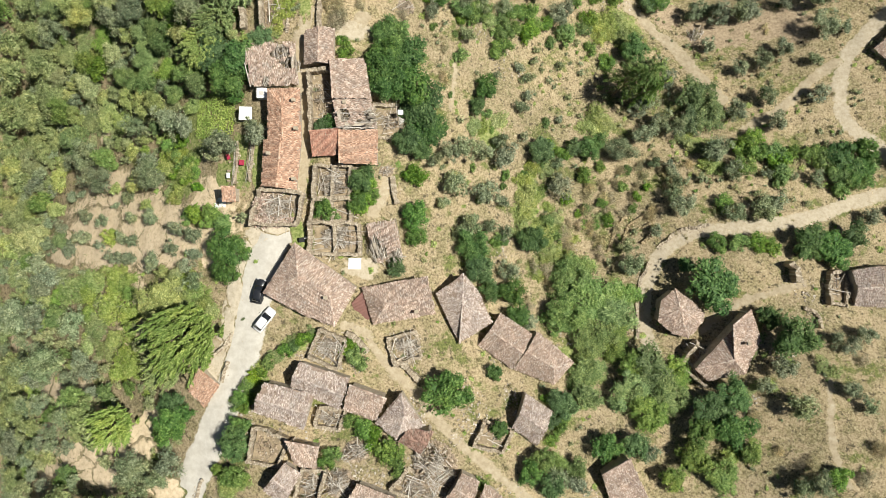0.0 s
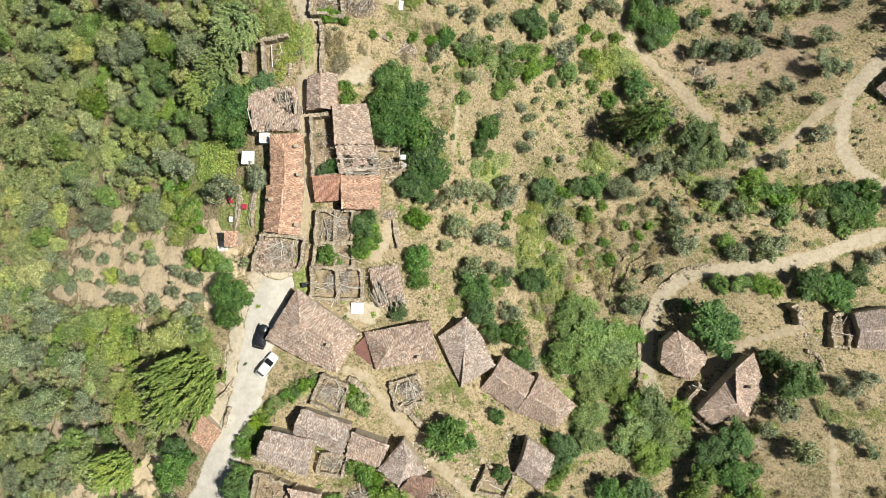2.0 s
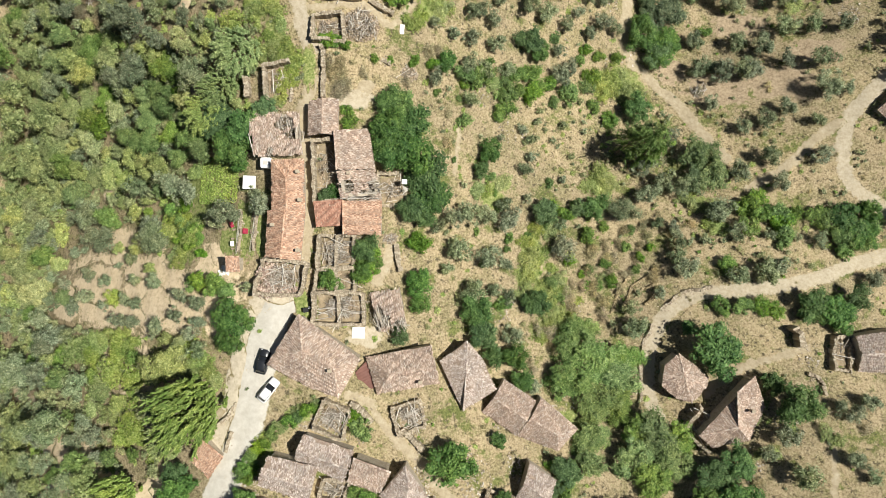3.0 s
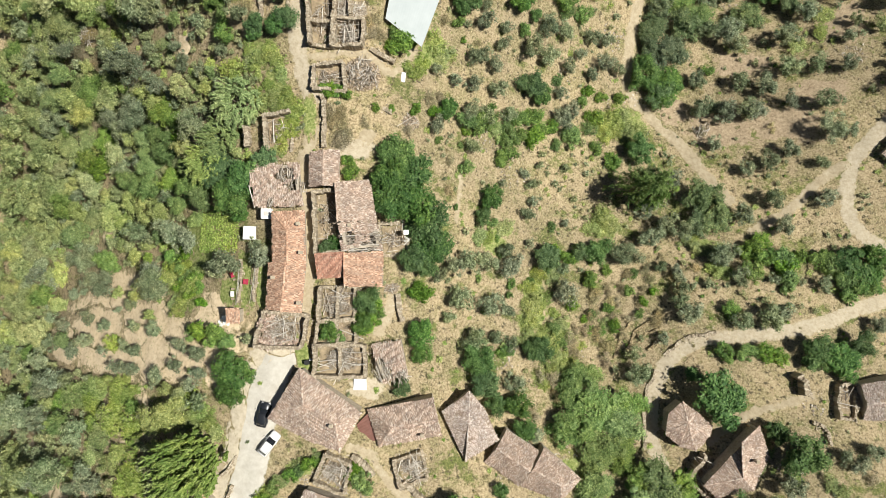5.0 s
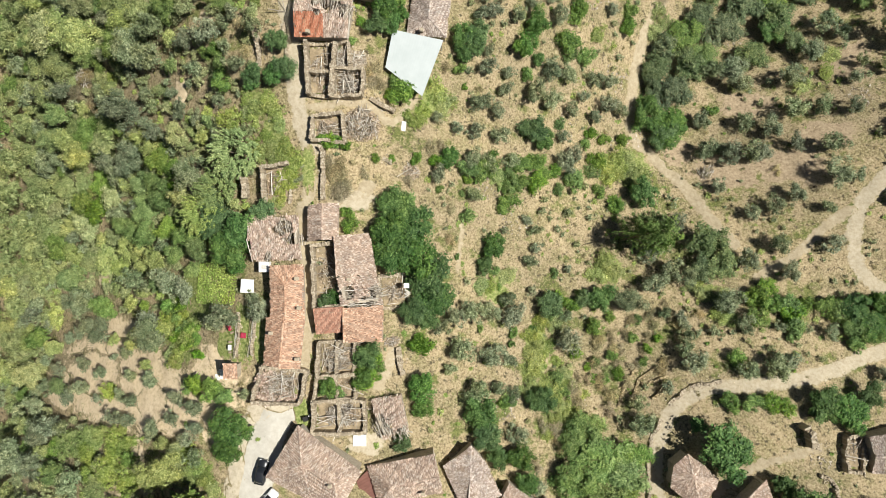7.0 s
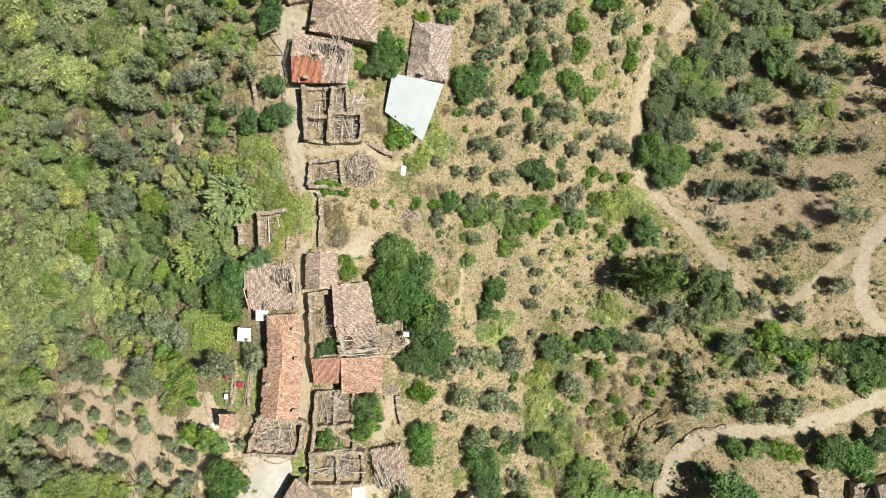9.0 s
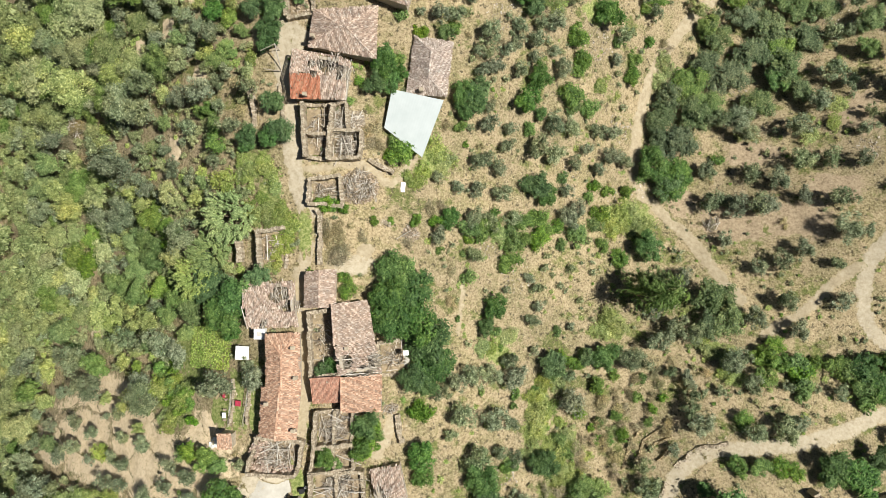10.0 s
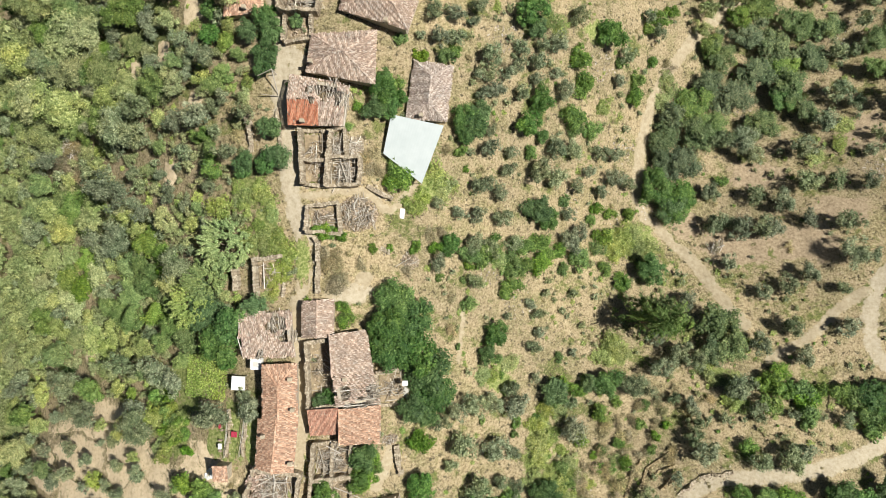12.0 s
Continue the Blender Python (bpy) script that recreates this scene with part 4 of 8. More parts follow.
def debris(name, x, y, rx, ry, turn, count, mat, seed, parent=None, label="", level=None, size=0.22, high=0.5):
    """A heap of loose broken pieces."""
    rng = random.Random(seed)
    verts, faces = [], []
    for i in range(count):
        r, w = math.sqrt(rng.random()), rng.uniform(0, 2 * math.pi)
        lx, ly = rx * r * math.cos(w), ry * r * math.sin(w)
        px, py = x + lx * math.cos(turn) - ly * math.sin(turn), y + lx * math.sin(turn) + ly * math.cos(turn)
        pz = (level if level is not None else land(px, py)) + high * (1 - r * r) * rng.uniform(0.3, 1.0)
        rot = Euler((rng.uniform(-0.6, 0.6), rng.uniform(-0.6, 0.6), rng.uniform(0, 6.3))).to_matrix()
        s = size * rng.uniform(0.4, 1.5)
        h = Vector((s * rng.uniform(0.7, 1.6), s * rng.uniform(0.5, 1.0), s * rng.uniform(0.25, 0.6)))
        o = len(verts)
        for sx, sy, sz in ((-1, -1, -1), (1, -1, -1), (1, 1, -1), (-1, 1, -1), (-1, -1, 1), (1, -1, 1), (1, 1, 1), (-1, 1, 1)):
            verts.append(Vector((px, py, pz)) + rot @ Vector((sx * h.x * rng.uniform(0.75, 1), sy * h.y * rng.uniform(0.75, 1), sz * h.z)))
        faces += [(o, o + 3, o + 2, o + 1), (o + 4, o + 5, o + 6, o + 7)] + [(o + a_, o + (a_ + 1) % 4, o + 4 + (a_ + 1) % 4, o + 4 + a_) for a_ in range(4)]
    base = parent.location if parent else Vector((x, y, land(x, y)))
    ob = mesh_object(name, [v_ - base for v_ in verts], faces, mat)
    if parent:
        return tagged(child(ob, parent), kind="stuff")
    ob.location = base
    return tagged(ob, label, "rubble", "", "stuff")


def ruin(label, quad, height, seed, cross=(), beams=14, pieces=150, thick=0.52, walls=(1, 1, 1, 1), ragged=0.5, top=None, spill=1.0):
    """A roofless house: four crumbling stone walls, cross walls, fallen timber and rubble inside."""
    rng = random.Random(seed)
    q = [Vector(p) for p in quad]
    mid = sum(q, Vector((0, 0))) / 4
    level = land(mid.x, mid.y)
    home = tagged(holder("ruined_house", (mid.x, mid.y, level)), label, "ruin", "roofless ruins")
    for i in range(4):
        if walls[i]:
            stone_wall([q[i], q[(i + 1) % 4]], height * walls[i], thick, seed * 7 + i, parent=home, ragged=ragged, top=top)
    for s0, u0, s1, u1 in cross:
        a = q[s0].lerp(q[(s0 + 1) % 4], u0)
        b_ = q[s1].lerp(q[(s1 + 1) % 4], u1)
        stone_wall([a, b_], height * 0.85, thick, seed * 7 + 5, parent=home, ragged=ragged, top=top and top - 0.4)
    ex, ey = (q[1] - q[0]), (q[3] - q[0])
    turn = math.atan2(ex.y, ex.x)
    if pieces:
        debris("rubble", mid.x, mid.y, ex.length * 0.45 * spill, ey.length * 0.45 * spill, turn, max(240, int(pieces * 2.2)), RUBBLE, seed + 3, home, level=level, size=0.12, high=0.7)
        if beams:
            laths(home, mid.x, mid.y, ex.length * 0.42, ey.length * 0.42, turn, beams * 7, level + 0.2, height * 0.55, seed + 9)
        inner = shrink(q, thick)
        child(mesh_object("floor", [Vector((p.x, p.y, max(level, land(p.x, p.y)) + 0.12)) - home.location for p in inner], [(0, 1, 2, 3)], EARTH_FLOOR), home)
    for i in range(int(beams * 0.8)):
        u, v = rng.uniform(0.1, 0.9), rng.uniform(0.1, 0.9)
        c = q[0] + ex * u + ey * v
        w = turn + rng.choice((0, math.pi / 2)) + rng.gauss(0, 0.25)
        ln = rng.uniform(0.8, 2.2)
        za, zb = level + rng.uniform(0.2, height * 0.7), level + rng.uniform(0.3, height * 0.9)
        beam(home, (c.x - math.cos(w) * ln, c.y - math.sin(w) * ln, za), (c.x + math.cos(w) * ln, c.y + math.sin(w) * ln, zb), rng.uniform(0.04, 0.085))
    return home


def timber_heap(label, x, y, rx, ry, turn, beams, pieces, seed, high=1.2):
    rng = random.Random(seed)
    home = tagged(holder("timber_heap", (x, y, land(x, y))), label, "rubble heap", "collapsed roofs")
    debris("rubble", x, y, rx * 1.05, ry * 1.05, turn, int(pieces * 2.2), RUBBLE, seed, home, size=0.14, high=high * 1.25)
    laths(home, x, y, rx, ry, turn, beams * 6, land(x, y) + 0.25, high + 0.2, seed + 9)
    for i in range(int(beams * 0.8)):
        r, w = math.sqrt(rng.random()) * 0.9, rng.uniform(0, 6.283)
        r *= 0.85 + 0.7 * noise.noise((math.cos(w) * 1.3, math.sin(w) * 1.3, seed))
        lx, ly = rx * r * math.cos(w), ry * r * math.sin(w)
        cx, cy = x + lx * math.cos(turn) - ly * math.sin(turn), y + lx * math.sin(turn) + ly * math.cos(turn)
        d = turn + (0.3 if noise.noise((cx * 0.45, cy * 0.45, seed)) > 0 else 1.6) + rng.gauss(0, 0.2)
        ln = rng.uniform(0.4, 1.5)
        z = land(cx, cy) + high * (1 - r * r) + rng.uniform(0.1, 0.6)
        beam(home, (cx - math.cos(d) * ln, cy - math.sin(d) * ln, z + rng.uniform(-0.4, 0.2)), (cx + math.cos(d) * ln, cy + math.sin(d) * ln, z + rng.uniform(-0.2, 0.5)), rng.uniform(0.03, 0.065))
    return home


roofed("large stone house with hipped weathered tile roof beside the road", [(-29.1, -7.1, 13.4), (-21.8, -11, 13.4), (-17.6, -12.6, 13.2), (-14, -6.2, 13.4), (-24, 1, 13.4), (-22.9, -4.4, 15.7), (-18, -7.3, 15.2)], [0, 1, 2, 3, 4], [[4, 0, 5], [0, 1, 5], [1, 2, 6, 5], [2, 3, 6], [3, 4, 5, 6]], OLD_TILE, seed=11, rough=0.7, course=0.32, chimneys=[(-18.6, -7.7, 15)], group="village houses")
house("stone house with patched pinkish brown tile roof", [(-11.6, -12.6), (-1.1, -10.8), (-2.5, -4.5), (-13.5, -6.4)], 10.4, 1.8, OLD_TILE, seed=12, hips=(0.3, 0.0), rough=1.5, chimneys=[(-4.4, -10.3)])
roofed("stone house with sagging grey-pink tile roof", [(2.8, -16.3, 7), (-1.2, -7.7, 7), (3.5, -4.2, 7.2), (6.3, -7.6, 6.8), (8.6, -12.6, 6.8), (3.3, -9.3, 8.5), (2.9, -14.5, 7.9)], [0, 1, 2, 3, 4], [[0, 1, 5, 6], [1, 2, 5], [2, 3, 5], [3, 4, 5], [4, 0, 6, 5]], GREY_TILE, seed=13, rough=1.5)
house("long stone house with weathered tile gable roof", [(6.1, -16.8), (12.1, -21), (15.6, -14.9), (10, -11.1)], 5.6, 1.4, OLD_TILE, seed=14)
house("stone house end with hipped tile roof", [(12.2, -21), (19.4, -23.7), (22.9, -19.8), (16.5, -14.3)], 5.4, 1.5, OLD_TILE, seed=15, hips=(0, 0.3))
house("small stone house with grey tile gable roof", [(11.5, -30), (15.8, -33.1), (18.4, -27.3), (13.9, -24.3)], 9.6, 1.5, GREY_TILE, seed=16, rough=1.4)
house("wide stone house with pale worn tile roof", [(-30.2, -25.8), (-21.9, -28.7), (-20.3, -23), (-28.4, -21.1)], 15.3, 1.6, GREY_TILE, seed=17, rough=1.8)
house("stone house with rough grey tile roof", [(-24.5, -22.1), (-16.5, -25.8), (-14.7, -20.8), (-23.1, -18)], 14.3, 1.5, GREY_TILE, seed=18, rough=1.8)
house("small stone house with tilted pinkish tile roof", [(-16.1, -25.6), (-10.7, -27.5), (-8.9, -23.7), (-14.8, -21.5)], 14.6, 1.1, OLD_TILE, seed=19, rough=1.3, slope="mono")
roofed("stone house with grey hipped roof and broken edge", [(-10.8, -27.8, 14.5), (-7.5, -30.5, 14.5), (-3, -28.2, 14.5), (-6.7, -23, 14.5), (-6.1, -26.3, 16.2)], [0, 1, 2, 3], [[0, 1, 4], [1, 2, 4], [2, 3, 4], [3, 0, 4]], GREY_TILE, seed=20, rough=1.5)
house("dark brown tiled lower roof on a broken house", [(-7.4, -30.7), (-3.5, -32.7), (-1.4, -29.1), (-5.5, -28.6)], 14.8, 0.8, BROWN_TILE, seed=21, rough=1.5)
house("half-collapsed small roof of pinkish tiles", [(-23.5, -34.3), (-20.1, -34.8), (-19.4, -31.2), (-24.8, -30.2)], 15.4, 0.9, OLD_TILE, seed=22, rough=2, slope="mono")
house("broken stone house with pale shattered tile roof", [(-28.5, -38.1), (-25.1, -40.8), (-22.5, -35.5), (-25.1, -33.7)], 15.6, 1.2, GREY_TILE, seed=23, rough=2.5)
house("stone house with pinkish tile roof on the slope", [(-15.6, -40), (-7.9, -42.3), (-6.9, -39.3), (-13.5, -36.8)], 16.2, 1.3, OLD_TILE, seed=24, rough=1.5)
house("stone house with old pink tile roof by the path", [(0.2, -39.7), (3.8, -41.6), (5.9, -36.9), (3, -35.4)], 15.4, 1.1, OLD_TILE, seed=25, rough=1.2)
house("lower tiled roof beside a footpath", [(5.5, -40.1), (8.5, -42.3), (9.6, -39.6), (6.7, -37.5)], 14.6, 0.9, OLD_TILE, seed=26, rough=1.2)
house("stone house with pink-grey tile roof near trees", [(28.5, -44.3), (34.3, -41.5), (31.1, -34.7), (26.3, -37.4)], 10, 1.2, OLD_TILE, seed=27, rough=1.2, slope="mono")
roofed("small stone house with rounded corner and pinkish tiles", [(41.6, -7.1, 2.8), (44.2, -9, 2.8), (46.9, -11.5, 2.8), (46.4, -13.3, 2.8), (43.9, -16, 2.8), (41, -15.1, 2.8), (38.5, -12.9, 2.8), (39.1, -9.2, 2.8), (42, -10.6, 4.1)], [0, 7, 6, 5, 4, 3, 2, 1], [[0, 1, 8], [1, 2, 8], [2, 3, 8], [3, 4, 8], [4, 5, 8], [5, 6, 8], [6, 7, 8], [7, 0, 8]], OLD_TILE, seed=28, rough=1.3)
roofed("large stone house with worn pink-brown tile roof on the slope", [(43.9, -20.9, 5.8), (46.2, -23, 5.8), (52.7, -21.7, 5.8), (55.4, -16, 5.8), (53.7, -10.6, 5.8), (49.8, -13.1, 7.4), (50, -19, 7.4)], [0, 1, 2, 3, 4], [[4, 0, 6, 5], [0, 1, 6], [1, 2, 6], [2, 3, 5, 6], [3, 4, 5]], OLD_TILE, seed=29, rough=1.1, chimneys=[(52.4, -16.2, 7)])
house("stone house with grey-pink tile roof at the hillside edge", [(72.6, -10), (81.2, -10.5), (81, -2.5), (72.1, -3.8)], 4.3, 1.3, GREY_TILE, seed=30, rough=1.2)
house("small shed with red tile roof below the road", [(-41.8, -23.2), (-39, -26.1), (-36.4, -22.3), (-39.8, -19.5)], 12, 0.8, ROSE_TILE, seed=31, slope="mono", group="sheds")
house("long village house with light rose tile gable roof", [(-23.2, 17.8), (-23.4, 26.3), (-28.7, 26.1), (-28.6, 17.7)], 12.4, 1.2, ROSE_TILE, seed=32, hips=(0, 0.36), rough=0.7, chimneys=[(-23.8, 19.5), (-24.2, 24.1)])
house("village house with pinkish orange tile gable roof", [(-24, 9.7), (-23.2, 18), (-29.3, 17.9), (-29.8, 10.2)], 12.1, 1.4, ROSE_TILE, seed=33, rough=0.7, chimneys=[(-28.3, 15.5), (-24.2, 11.4)])
house("stone house with half-fallen tile roof and bare rafters", [(-31.8, 26.8), (-23.8, 27.1), (-24.2, 34.2), (-32.6, 34)], 11.4, 1.2, OLD_TILE, seed=34, rough=1.1, holes=[(-26.6, 32.2, 1.9), (-25.0, 30.5, 1.3), (-29.1, 27.7, 0.7)])
house("small stone house with neat rosy tile gable roof", [(-17.8, 30.3), (-17.7, 36.2), (-22.6, 35.8), (-22.7, 30.1)], 12.3, 1.2, OLD_TILE, seed=35, rough=0.6)
house("stone house with tile roof broken open at one end", [(-11.8, 24.7), (-12.9, 31.4), (-18.3, 30.8), (-17.9, 24.4)], 11.8, 1.5, OLD_TILE, seed=36, rough=0.7, slope="mono")
house("collapsed house end with bare pale rafters", [(-10.8, 20), (-11.8, 24.7), (-18, 24.4), (-17.3, 19.8)], 11.5, 1.5, OLD_TILE, seed=37, rough=1.1, slope="mono", holes=[(-16.3, 21.8, 1.4), (-11.9, 21.8, 1.6), (-13.3, 20.2, 1.4), (-15.6, 20.0, 0.8)], chimneys=[(-16.1, 23.9)])
house("stone house with light orange tile roof", [(-10.7, 13.8), (-10.8, 19.7), (-17, 19.5), (-16.9, 14)], 11.4, 1.4, ROSE_TILE, seed=38, rough=0.6, slope="mono")
house("low annex with bright orange-red tile roof", [(-21.5, 15.2), (-16.9, 15.5), (-17, 19.5), (-21.7, 19.2)], 11.9, 0.9, ORANGE_TILE, seed=39, slope="mono", rough=0.3)
house("stone house with half tile roof and open rafters", [(-11, -2.4), (-6.6, -1.3), (-8, 5.1), (-13, 4.2)], 9.6, 1.5, OLD_TILE, seed=40, rough=1.1, holes=[(-10.6, -0.4, 1.7), (-8.1, -1.0, 1.2), (-11.3, 1.3, 1.1)])
house("village house with hipped brown-pink tile roof", [(-22.1, 70.7), (-11.5, 68.8), (-11.2, 77.1), (-21.2, 76.6)], 12.3, 1.9, OLD_TILE, seed=41, hips=(0.46, 0.46), rough=0.8, chimneys=[(-21.1, 71.9)])
house("fire-damaged house with a hole in its tile roof", [(-24.7, 62.5), (-16.2, 62.3), (-15.3, 68.6), (-24.4, 70.2)], 12.8, 1.2, OLD_TILE, seed=42, rough=0.9, holes=[(-18.8, 67.6, 2.1), (-16.6, 66.3, 1.4), (-20.8, 66.1, 0.8), (-21.3, 67.6, 0.8)], second=(NEW_TILE, [(-24.9, 62.1), (-20.1, 62), (-20.1, 65.7), (-24.9, 65.9)]), chimneys=[(-22.3, 62.9)])
house("narrow stone house with grey-brown hipped tile roof", [(-0.5, 64), (0.6, 72.9), (-5.8, 74), (-7.1, 64.4)], 8, 1.5, GREY_TILE, seed=43, hips=(0.28, 0.28), rough=1.0, chimneys=[(-4.6, 64.8)])
house("village house with large pinkish hipped tile roof", [(-17.1, 80.4), (-6.5, 77.2), (-4.5, 83), (-16, 85.4)], 11.9, 1.8, OLD_TILE, seed=44, hips=(0.25, 0.3), rough=0.8, chimneys=[(-9.8, 78.3)])
house("small stone house with hipped pink tile roof", [(-35.2, 79.8), (-29, 80.3), (-29.2, 84.8), (-34.8, 84.6)], 10.8, 1.3, ROSE_TILE, seed=45, hips=(0.25, 0.3), rough=1, chimneys=[(-31.7, 80.8)])
house("stone house beside the valley road", [(81.4, 37.9), (85.6, 34.1), (91.3, 39.2), (86.7, 43.3)], -3.2, 1.4, OLD_TILE, seed=46)
house("small outhouse with orange tile roof in a garden", [(-36.7, 7.9), (-34.3, 7.8), (-34.3, 10.3), (-36.6, 10.3)], 10.8, 0.5, ROSE_TILE, seed=47, slope="mono", group="sheds", over=0.2)
fallen = ruin("roofless stone house with collapsed timber floor", [(-32, 4.1), (-24.2, 4), (-23, 9.2), (-30.4, 9.9)], 1.9, 48, beams=26, pieces=420, ragged=0.35)
debris("fallen_tiles", -30.0, 6.3, 2.0, 3.2, -0.15, 420, OLD_TILE, 148, fallen, level=land(-30, 6.3) + 0.5, size=0.13, high=0.9)
debris("fallen_tiles", -27.4, 4.6, 3.4, 1.0, 0.0, 260, OLD_TILE, 149, fallen, level=land(-27.4, 4.6) + 0.4, size=0.13, high=0.7)
ruin("roofless stone rooms full of fallen beams", [(-21.4, 8.4), (-15.5, 8.5), (-15.3, 13.9), (-21.1, 13.8)], 1.8, 49, beams=24, pieces=320, cross=((0, 0.5, 2, 0.5),), ragged=0.3)
ruin("roofless stone room overgrown with a shrub", [(-21.9, 4.4), (-15.2, 4.5), (-15.5, 8.3), (-21.5, 8.3)], 1.7, 50, beams=4, pieces=80, cross=((0, 0.55, 2, 0.5),), ragged=0.3)
ruin("roofless stone house with heaps of broken timber", [(-22, -0.8), (-13.7, -1), (-14.2, 4.2), (-21.8, 4.3)], 1.9, 51, beams=34, pieces=460, cross=((0, 0.5, 2, 0.5),), ragged=0.3)
ruin("roofless stone yard house with tall side walls", [(-21.8, 19.3), (-17.1, 19.8), (-18, 29.7), (-22.1, 29.5)], 2, 52, beams=7, pieces=50, walls=(1, 1, 1, 1), ragged=0.25)
ruin("ruined stone annex with wooden posts", [(-11.4, 18.9), (-6.9, 18.9), (-7.5, 24.5), (-11.7, 24.1)], 1.3, 53, beams=9, pieces=120, walls=(0.4, 0.5, 0.8, 1))
ruin("roofless stone house with open rooms and thick walls", [(-22.8, 53.6), (-18.9, 53.4), (-18.3, 62), (-23.1, 62.1)], 2.4, 54, beams=9, pieces=90, cross=((1, 0.45, 3, 0.55),), ragged=0.35, walls=(0.4, 1, 0.3, 1))
ruin("roofless stone room with collapsed floor beams", [(-19.2, 53.3), (-14.4, 53.7), (-14, 57.9), (-18.9, 57.8)], 2.4, 55, beams=26, pieces=300, ragged=0.3)
ruin("roofless stone room beside an open yard", [(-19, 57.8), (-16.1, 57.8), (-16.4, 62.3), (-18.8, 62.2)], 2.2, 56, beams=12, pieces=120, ragged=0.35)
ruin("ruined outbuilding with fallen timber frame", [(-16.3, 58), (-13.9, 57.9), (-13.9, 61), (-16.3, 61)], 0.8, 57, beams=9, pieces=60, walls=(1, 0.3, 0.6, 0.6))
ruin("low ruined stone house with grey broken timber", [(-22.3, 46.5), (-17, 46), (-17.4, 50.7), (-22.3, 50.3)], 1.5, 58, beams=8, pieces=130, ragged=0.35)
timber_heap("heap of grey shattered roof timber and stone", -14.6, 49.2, 3.0, 2.6, 0.1, 46, 420, 59, 1.3)
ruin("three roofless stone walls overgrown inside", [(-30, 35.9), (-26, 36.2), (-26, 42.5), (-30.5, 42.2)], 2, 60, beams=3, pieces=60, walls=(0, 0.15, 1, 1), ragged=0.3)
ruin("small walled enclosure of stone with a bush", [(-25.6, 75.7), (-21.8, 76), (-21.2, 79.9), (-25.7, 80.3)], 1.4, 61, beams=0, pieces=60, walls=(0.9, 0.8, 0.2, 1))
ruin("ruined stone house with broken pale walls", [(-26.2, 80.3), (-20.3, 79.8), (-20.2, 83.4), (-26, 83.6)], 2.4, 62, beams=10, pieces=120)
ruin("ruined stone house with stacked bleached timber", [(-21.9, -17.5), (-17.2, -19.6), (-15.9, -15.1), (-20.1, -13.1)], 1.5, 63, beams=30, pieces=220, walls=(0.7, 0.9, 0.9, 0.8))
ruin("broken stone room with shattered tiles and bleached roof beams", [(-7.9, -19.5), (-3.7, -18.2), (-4.8, -13.9), (-9.3, -15.1)], 1.3, 64, beams=40, pieces=320, walls=(0.5, 0.25, 0.9, 1), ragged=0.6)
stone_wall([(-7.6, -18.5), (-5.8, -20.1), (-3.9, -21.9)], 1, 0.8, 65, "long tumbled stone wall beside the footpath")
ruin("low broken stone walls around dry earth", [(5, -32.4), (9.8, -33.6), (11.5, -30.5), (6.9, -28.8)], 1.4, 66, beams=3, pieces=60, walls=(0.8, 0.8, 0.2, 1))
timber_heap("wide heap of bleached beams from a collapsed roof", -1.3, -35.2, 3.8, 3.3, 2.2, 90, 700, 67, 1.8)
timber_heap("heap of broken timber and stone between ruins", -16.6, -37.6, 2.3, 2.2, 0.5, 36, 380, 68, 1.2)
timber_heap("scattered timber and stone in a collapsed house", -13.8, -32.6, 2.5, 1.6, 0.3, 24, 260, 69, 0.8)
ruin("overgrown collapsed barn with straw-covered floor", [(-20.7, -28.4), (-16.7, -29.2), (-15.7, -26.1), (-19.9, -25.5)], 1.3, 70, beams=14, pieces=60, walls=(0.6, 0.8, 1, 0.9))
ruin("roofless stone house with earth-covered floor", [(-31.6, -34.5), (-26.3, -35), (-24.9, -30.4), (-30.5, -28.8)], 1.6, 71, beams=0, pieces=60, walls=(0.5, 1, 1, 0.9))
ruin("broken stone walls of a collapsed house", [(-23.7, -39.8), (-20, -40.1), (-18.7, -35.6), (-22.4, -35.1)], 1.6, 72, beams=10, pieces=160)
ruin("collapsed stone walls and rubble beside a roof", [(-8.4, -38.3), (-2.2, -41.6), (0.5, -39.6), (-5.8, -35.5)], 1.2, 73, beams=24, pieces=260, walls=(0.7, 0.5, 0.3, 0.9))
ruin("lower broken annex with stone walls", [(42, -20.9), (45.8, -23.8), (47.3, -19.7), (45.2, -16.4)], 2, 74, beams=8, pieces=80, walls=(1, 0.1, 0.4, 1))
ruin("roofless dark stone shed with loose slabs", [(68, -9.5), (71, -10), (72.7, -4.1), (69.6, -4.3)], 2.2, 75, beams=4, pieces=60, walls=(0.8, 0.5, 1, 0.6))
stone_wall([(62.1, -2.5), (63.3, -3.9), (63.1, -5.9)], 2.2, 1.2, 76, "tall stump of a ruined stone wall")
stone_wall([(63.7, -10.4), (65.1, -10.9), (65.9, -12.3), (65.8, -13.8)], 1.2, 0.6, 77, "curved dry stone wall under trees")
stone_wall([(-21, 45.5), (-20.5, 42.9), (-20.5, 39.4), (-20.6, 36.8)], 1.1, 0.7, 78, "crumbling stone retaining wall along the lane")
stone_wall([(-8.8, 12.4), (-8.4, 9.7), (-7.8, 7.8)], 1, 0.8, 79, "stone wall stump on the slope")
stone_wall([(-31.8, 64.9), (-31.4, 61.8), (-31.2, 58.9)], 1, 0.7, 80, "low stone wall below the street")
stone_wall([(-27, 65.7), (-26.9, 63.1), (-26.3, 60)], 0.7, 0.5, 81, "low kerb wall of stone at the street edge")
stone_wall([(-13, 53.7), (-11.1, 52.5), (-9.2, 51.7)], 0.9, 0.7, 82, "stone retaining wall beside the yard")
